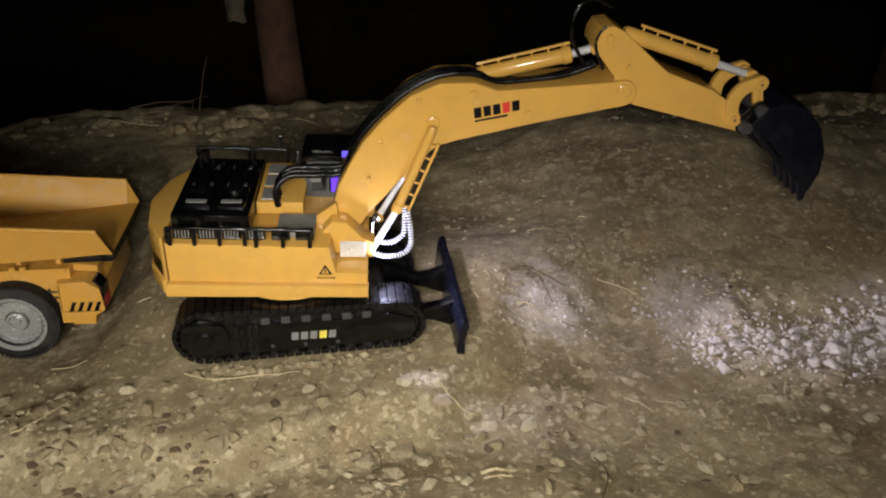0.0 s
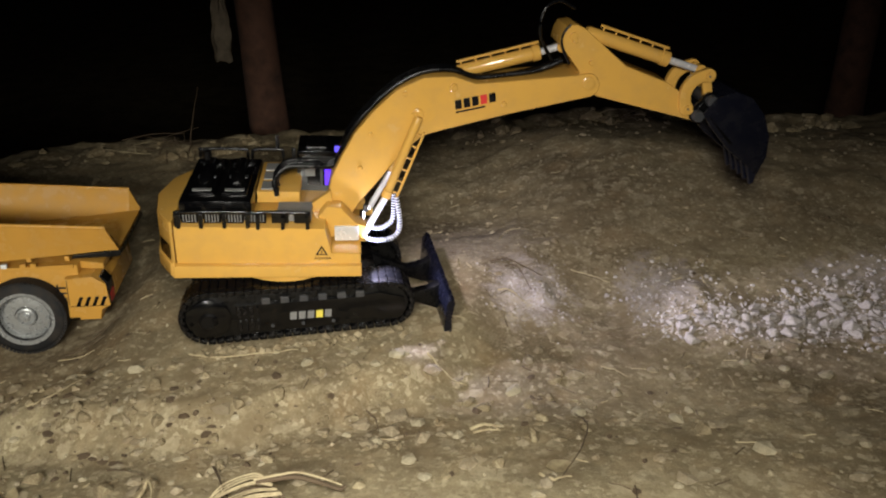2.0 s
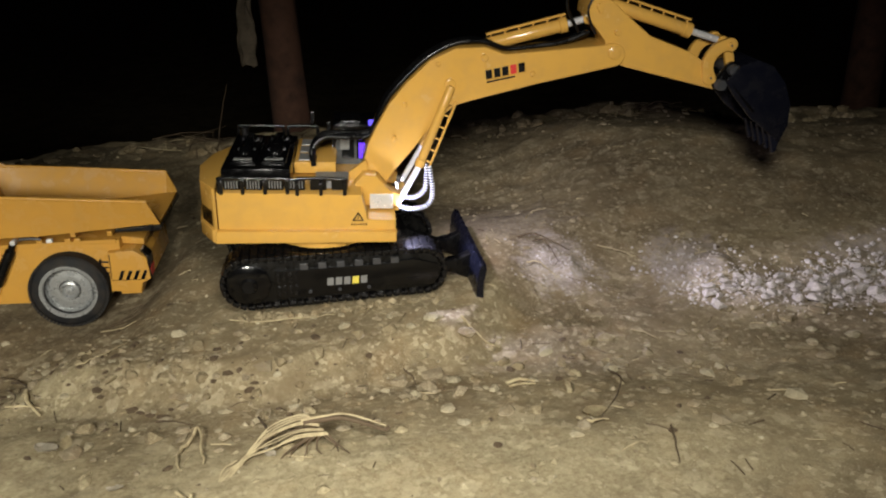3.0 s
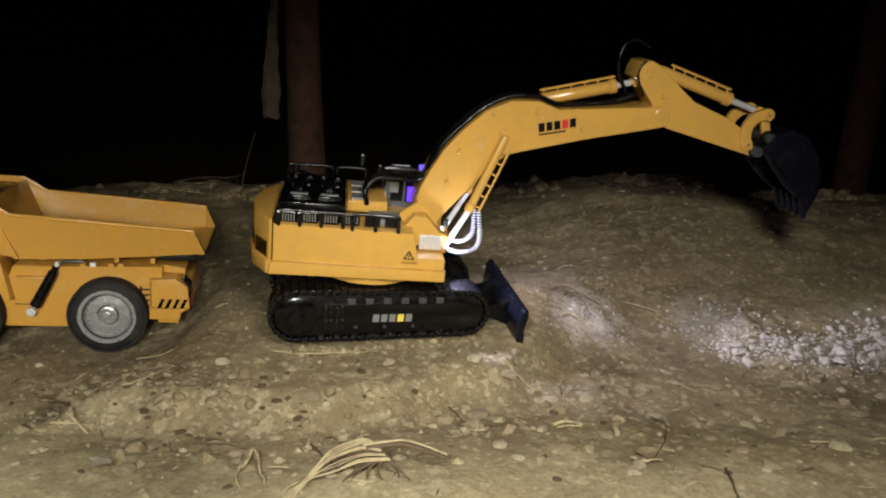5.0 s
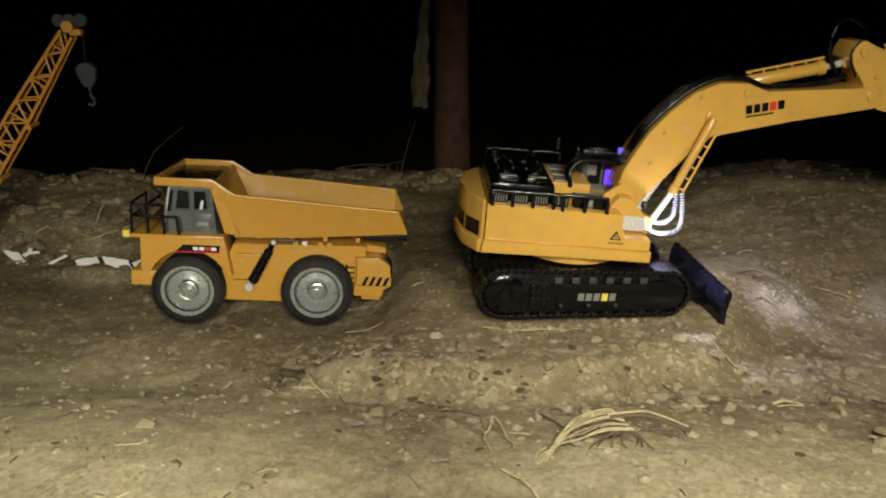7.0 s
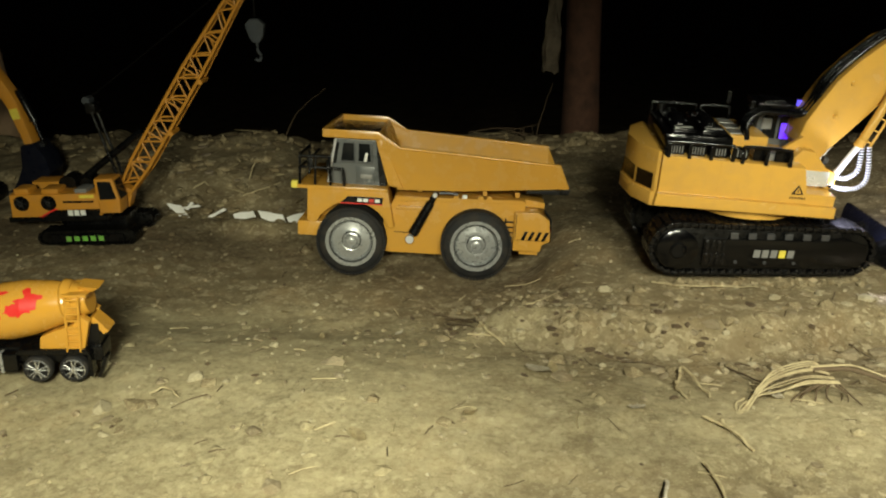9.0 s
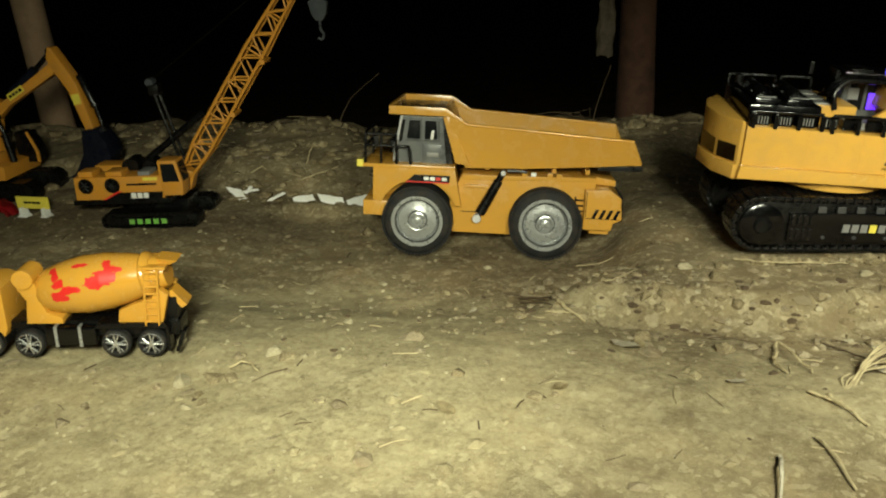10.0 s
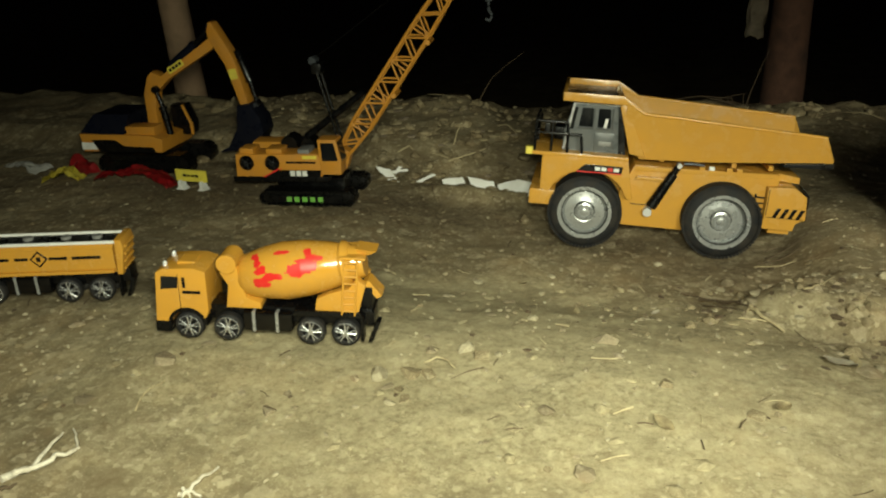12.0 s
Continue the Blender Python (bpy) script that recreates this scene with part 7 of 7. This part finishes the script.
def frond():
    """A dry split frond, pale blades arching from a knuckle, with a dark stalk and dark rootlets."""
    x0, y0 = -0.163, 0.420
    t = thing("dry_frond", "dry split palm frond with pale blades and a dark stalk", "dried leaf", pose(x0, y0, H(x0, y0) - 0.002))
    g = random.Random(2)
    part("stalk", tube([(-0.004, 0.002, 0.0275), (0.012, 0.004, 0.028), (0.030, 0.005, 0.028), (0.050, 0.002, 0.023), (0.068, -0.002, 0.0175), (0.073, 0.001, 0.018)], 0.0026, 8, taper=0.55), twig_brown, t, "dark brown stalk", smooth=60)
    part("stalk_skin", tube([(-0.006, 0.003, 0.0300), (0.014, 0.006, 0.0308), (0.032, 0.008, 0.0306), (0.052, 0.005, 0.0255), (0.070, 0.001, 0.0195)], 0.0020, 8, taper=0.5, flat=0.5), straw, t, "pale skin on the stalk", smooth=60)
    for k in range(13):
        s = min(1.0, max(0.0, k / 12 + g.uniform(-0.05, 0.05)))
        dark, long = k in (3, 6, 9), k % 3 == 1
        sag = 0.0035 if dark else 0.0
        pts = [(0.019 - 0.014 * s, -0.006 + 0.010 * s, 0.019 + 0.010 * s - sag), (-0.010 + 0.004 * s, -0.010 + 0.017 * s + g.uniform(-0.001, 0.001), 0.0185 + 0.0145 * s - sag), (-0.033 + g.uniform(-0.003, 0.003), -0.014 + 0.019 * s, 0.011 + 0.014 * s - sag), (-0.053 + 0.004 * s + g.uniform(-0.002, 0.002), -0.015 + 0.010 * s, 0.0065 + 0.006 * s - sag * 0.5)]
        if not dark:
            pts.append((-0.074 + g.uniform(-0.006, 0.004), -0.041 + g.uniform(-0.005, 0.005), 0.003) if long else (-0.061 + g.uniform(-0.003, 0.003), -0.024 + 0.004 * s, 0.0045))
        # dark fibres under the blades are added as the shade in the slits
        part("slit_shade_fibre" if dark else "blade", tube(pts, 0.0019 if dark else g.uniform(0.0009, 0.0019), 6, taper=0.6, flat=0.4), twig_brown if dark else straw, t, "dark fibre for the shade between blades" if dark else "pale dry leaf blade", smooth=60)
    for k in range(3):
        part("blade", tube([(-0.058 - 0.003 * k, -0.022 + 0.003 * k, 0.005), (-0.068 - 0.003 * k, -0.036 + 0.003 * k, 0.005), (-0.082 + 0.005 * k, -0.058 - 0.006 * k, 0.003)], 0.0013, 6, taper=0.4, flat=0.4), straw, t, "pale dry leaf blade", smooth=60)
    for ex_, ey, h in ((0.037, -0.016, 0.013), (0.026, -0.012, 0.014), (0.012, -0.014, 0.011), (-0.004, -0.016, 0.010), (-0.016, -0.018, 0.010), (-0.024, -0.020, 0.008)):
        part("rootlet", tube([(0.010 + ex_ * 0.2, -0.004, 0.019), (ex_ * 0.6 + g.uniform(-0.003, 0.003), ey * 0.5, h + 0.003), (ex_ * 0.85 + g.uniform(-0.003, 0.003), ey * 0.8, h * 0.7), (ex_, ey, 0.004)], 0.0012, 6, taper=0.5), twig_brown, t, "dark thin rootlet", smooth=60)
    return t


frond()


def dead_leaf(x, y, r, seed):
    g = random.Random(seed)
    bm = bmesh.new()
    n = 9
    line = []
    for i in range(n):
        u = i / (n - 1)
        w = r * 0.55 * math.sin(math.pi * min(1, u * 0.95 + 0.03)) ** 0.8
        px = (u - 0.5) * 2 * r
        line.append([bm.verts.new((px, w * v, 0.10 * r * (u - 0.5) ** 2 * 4 + 0.10 * r * abs(v) + 0.14 * r * noise.noise((u * 5, v * 2, seed)))) for v in (-1, -0.5, 0, 0.5, 1)])
    for a, b in zip(line, line[1:]):
        for j in range(4):
            bm.faces.new((a[j], a[j + 1], b[j + 1], b[j]))
    bmesh.ops.solidify(bm, geom=bm.faces[:], thickness=0.0006)
    ob = part("dead_leaf", bm, straw if seed % 3 else pale_wood, smooth=60)
    ob.matrix_basis = pose(x, y, H(x, y) + 0.003, g.uniform(-12, 12), g.uniform(-12, 12), g.uniform(0, 360))
    return tagged(ob, "curled pale dead leaf on the soil", "dried leaf", "dead leaves")


for i, (x, y, r) in enumerate(((-0.414, 0.448, 0.015), (-0.4, 0.457, 0.010), (0.105, 0.451, 0.014), (-0.198, 0.411, 0.008), (-0.56, 0.3, 0.010), (-0.66, 0.52, 0.006), (-0.324, 0.374, 0.008), (-0.47, 0.345, 0.009), (0.023, 0.633, 0.010), (-0.58, 0.56, 0.006), (-0.74, 0.62, 0.006))):
    dead_leaf(x, y, r, i)


def litter(name, material, count, seed, where, long, r, label):
    """Fine dry stems strewn about, as one object."""
    g = random.Random(seed)
    bm = bmesh.new()
    for _ in range(count):
        x, y = where(g)
        a, n = g.uniform(0, math.pi), g.uniform(*long)
        bend = g.uniform(-0.3, 0.3) * n
        pts = []
        for u in (-0.5, 0.0, 0.5):
            px, py = x + math.cos(a) * n * u - math.sin(a) * bend * (0.25 - u * u), y + math.sin(a) * n * u + math.cos(a) * bend * (0.25 - u * u)
            pts.append((px, py, H(px, py) + 0.0015 + g.uniform(0, 0.2) * n * (0.25 - u * u)))
        q = g.uniform(*r)
        a0 = [bm.verts.new(Vector(p) + Vector((0, 0, q))) for p in pts]
        side = Vector((-math.sin(a), math.cos(a), -0.4)) * q
        b0 = [bm.verts.new(Vector(p) + side) for p in pts]
        c0 = [bm.verts.new(Vector(p) - Vector((side.x, side.y, -side.z))) for p in pts]
        for s, e in ((a0, b0), (b0, c0), (c0, a0)):
            for k in range(2):
                bm.faces.new((s[k], s[k + 1], e[k + 1], e[k]))
    return tagged(part(name, bm, material), label, "dry grass", kind="stuff")


litter("dry_grass", straw, 230, 51, lambda g: (g.uniform(-1.7, 0.7), 0.25 + 1.1 * g.random()), (0.006, 0.024), (0.0003, 0.0007), "fine pale dry stems strewn over the soil")
litter("fine_twigs", twig_brown, 290, 52, lambda g: (g.uniform(-1.7, 0.7), 0.25 + 1.1 * g.random()), (0.006, 0.026), (0.0003, 0.0007), "fine brown twigs strewn over the soil")


def brush(x, y, wide, count, tall, seed, label):
    """A tangle of dry stems on the bank."""
    g = random.Random(seed)
    t = thing("brush_pile", label, "dry brush", pose(x, y, H(x, y) - 0.004), "dry brush on the bank")
    for _ in range(count):
        a = g.uniform(0, math.pi)
        bx, by = g.gauss(0, wide * 0.45), g.gauss(0, wide * 0.2)
        n = g.uniform(0.4, 1.0) * wide
        z = H(x + bx, y + by) - H(x, y) + 0.004
        h = g.uniform(0.2, 1.0) * tall
        pts = [(bx - math.cos(a) * n * 0.5, by - math.sin(a) * n * 0.2, z), (bx, by, z + h * g.uniform(0.3, 0.8)), (bx + math.cos(a) * n * 0.5, by + math.sin(a) * n * 0.2, z + h * g.uniform(0.1, 1.2))]
        part("stem", tube(pts, g.uniform(0.0005, 0.0012), 5, taper=0.5, steps=4), g.choice((twig_brown, twig_brown, twig_brown, straw)), t, smooth=60)
    return t


brush(-0.50, 1.43, 0.14, 20, 0.028, 1, "tangle of dry stems beside the tree foot")
brush(-0.30, 1.42, 0.10, 9, 0.02, 2, "dry stems on the bank edge")
brush(-1.05, 1.30, 0.10, 5, 0.012, 3, "dry stems on the bank edge")
brush(-1.22, 1.10, 0.12, 8, 0.02, 4, "dry stems on the bank slope")
brush(0.42, 1.42, 0.12, 8, 0.02, 5, "dry stems on the bank edge")
brush(-0.95, 1.08, 0.12, 7, 0.015, 6, "dry stems on the bank slope")
for x, y, dx, h in ((-0.46, 1.44, 0.035, 0.12), (-0.02, 1.45, 0.01, 0.07), (-0.99, 1.34, 0.10, 0.13)):
    twig("dry_stalk", "single dry stalk standing on the bank", [(x, y, 0.0), (x + dx * 0.35, y, h * 0.45), (x + dx, y, h)], 0.0013, twig_brown, "standing dry stalks", "dry stalk", -0.004, 0.4)
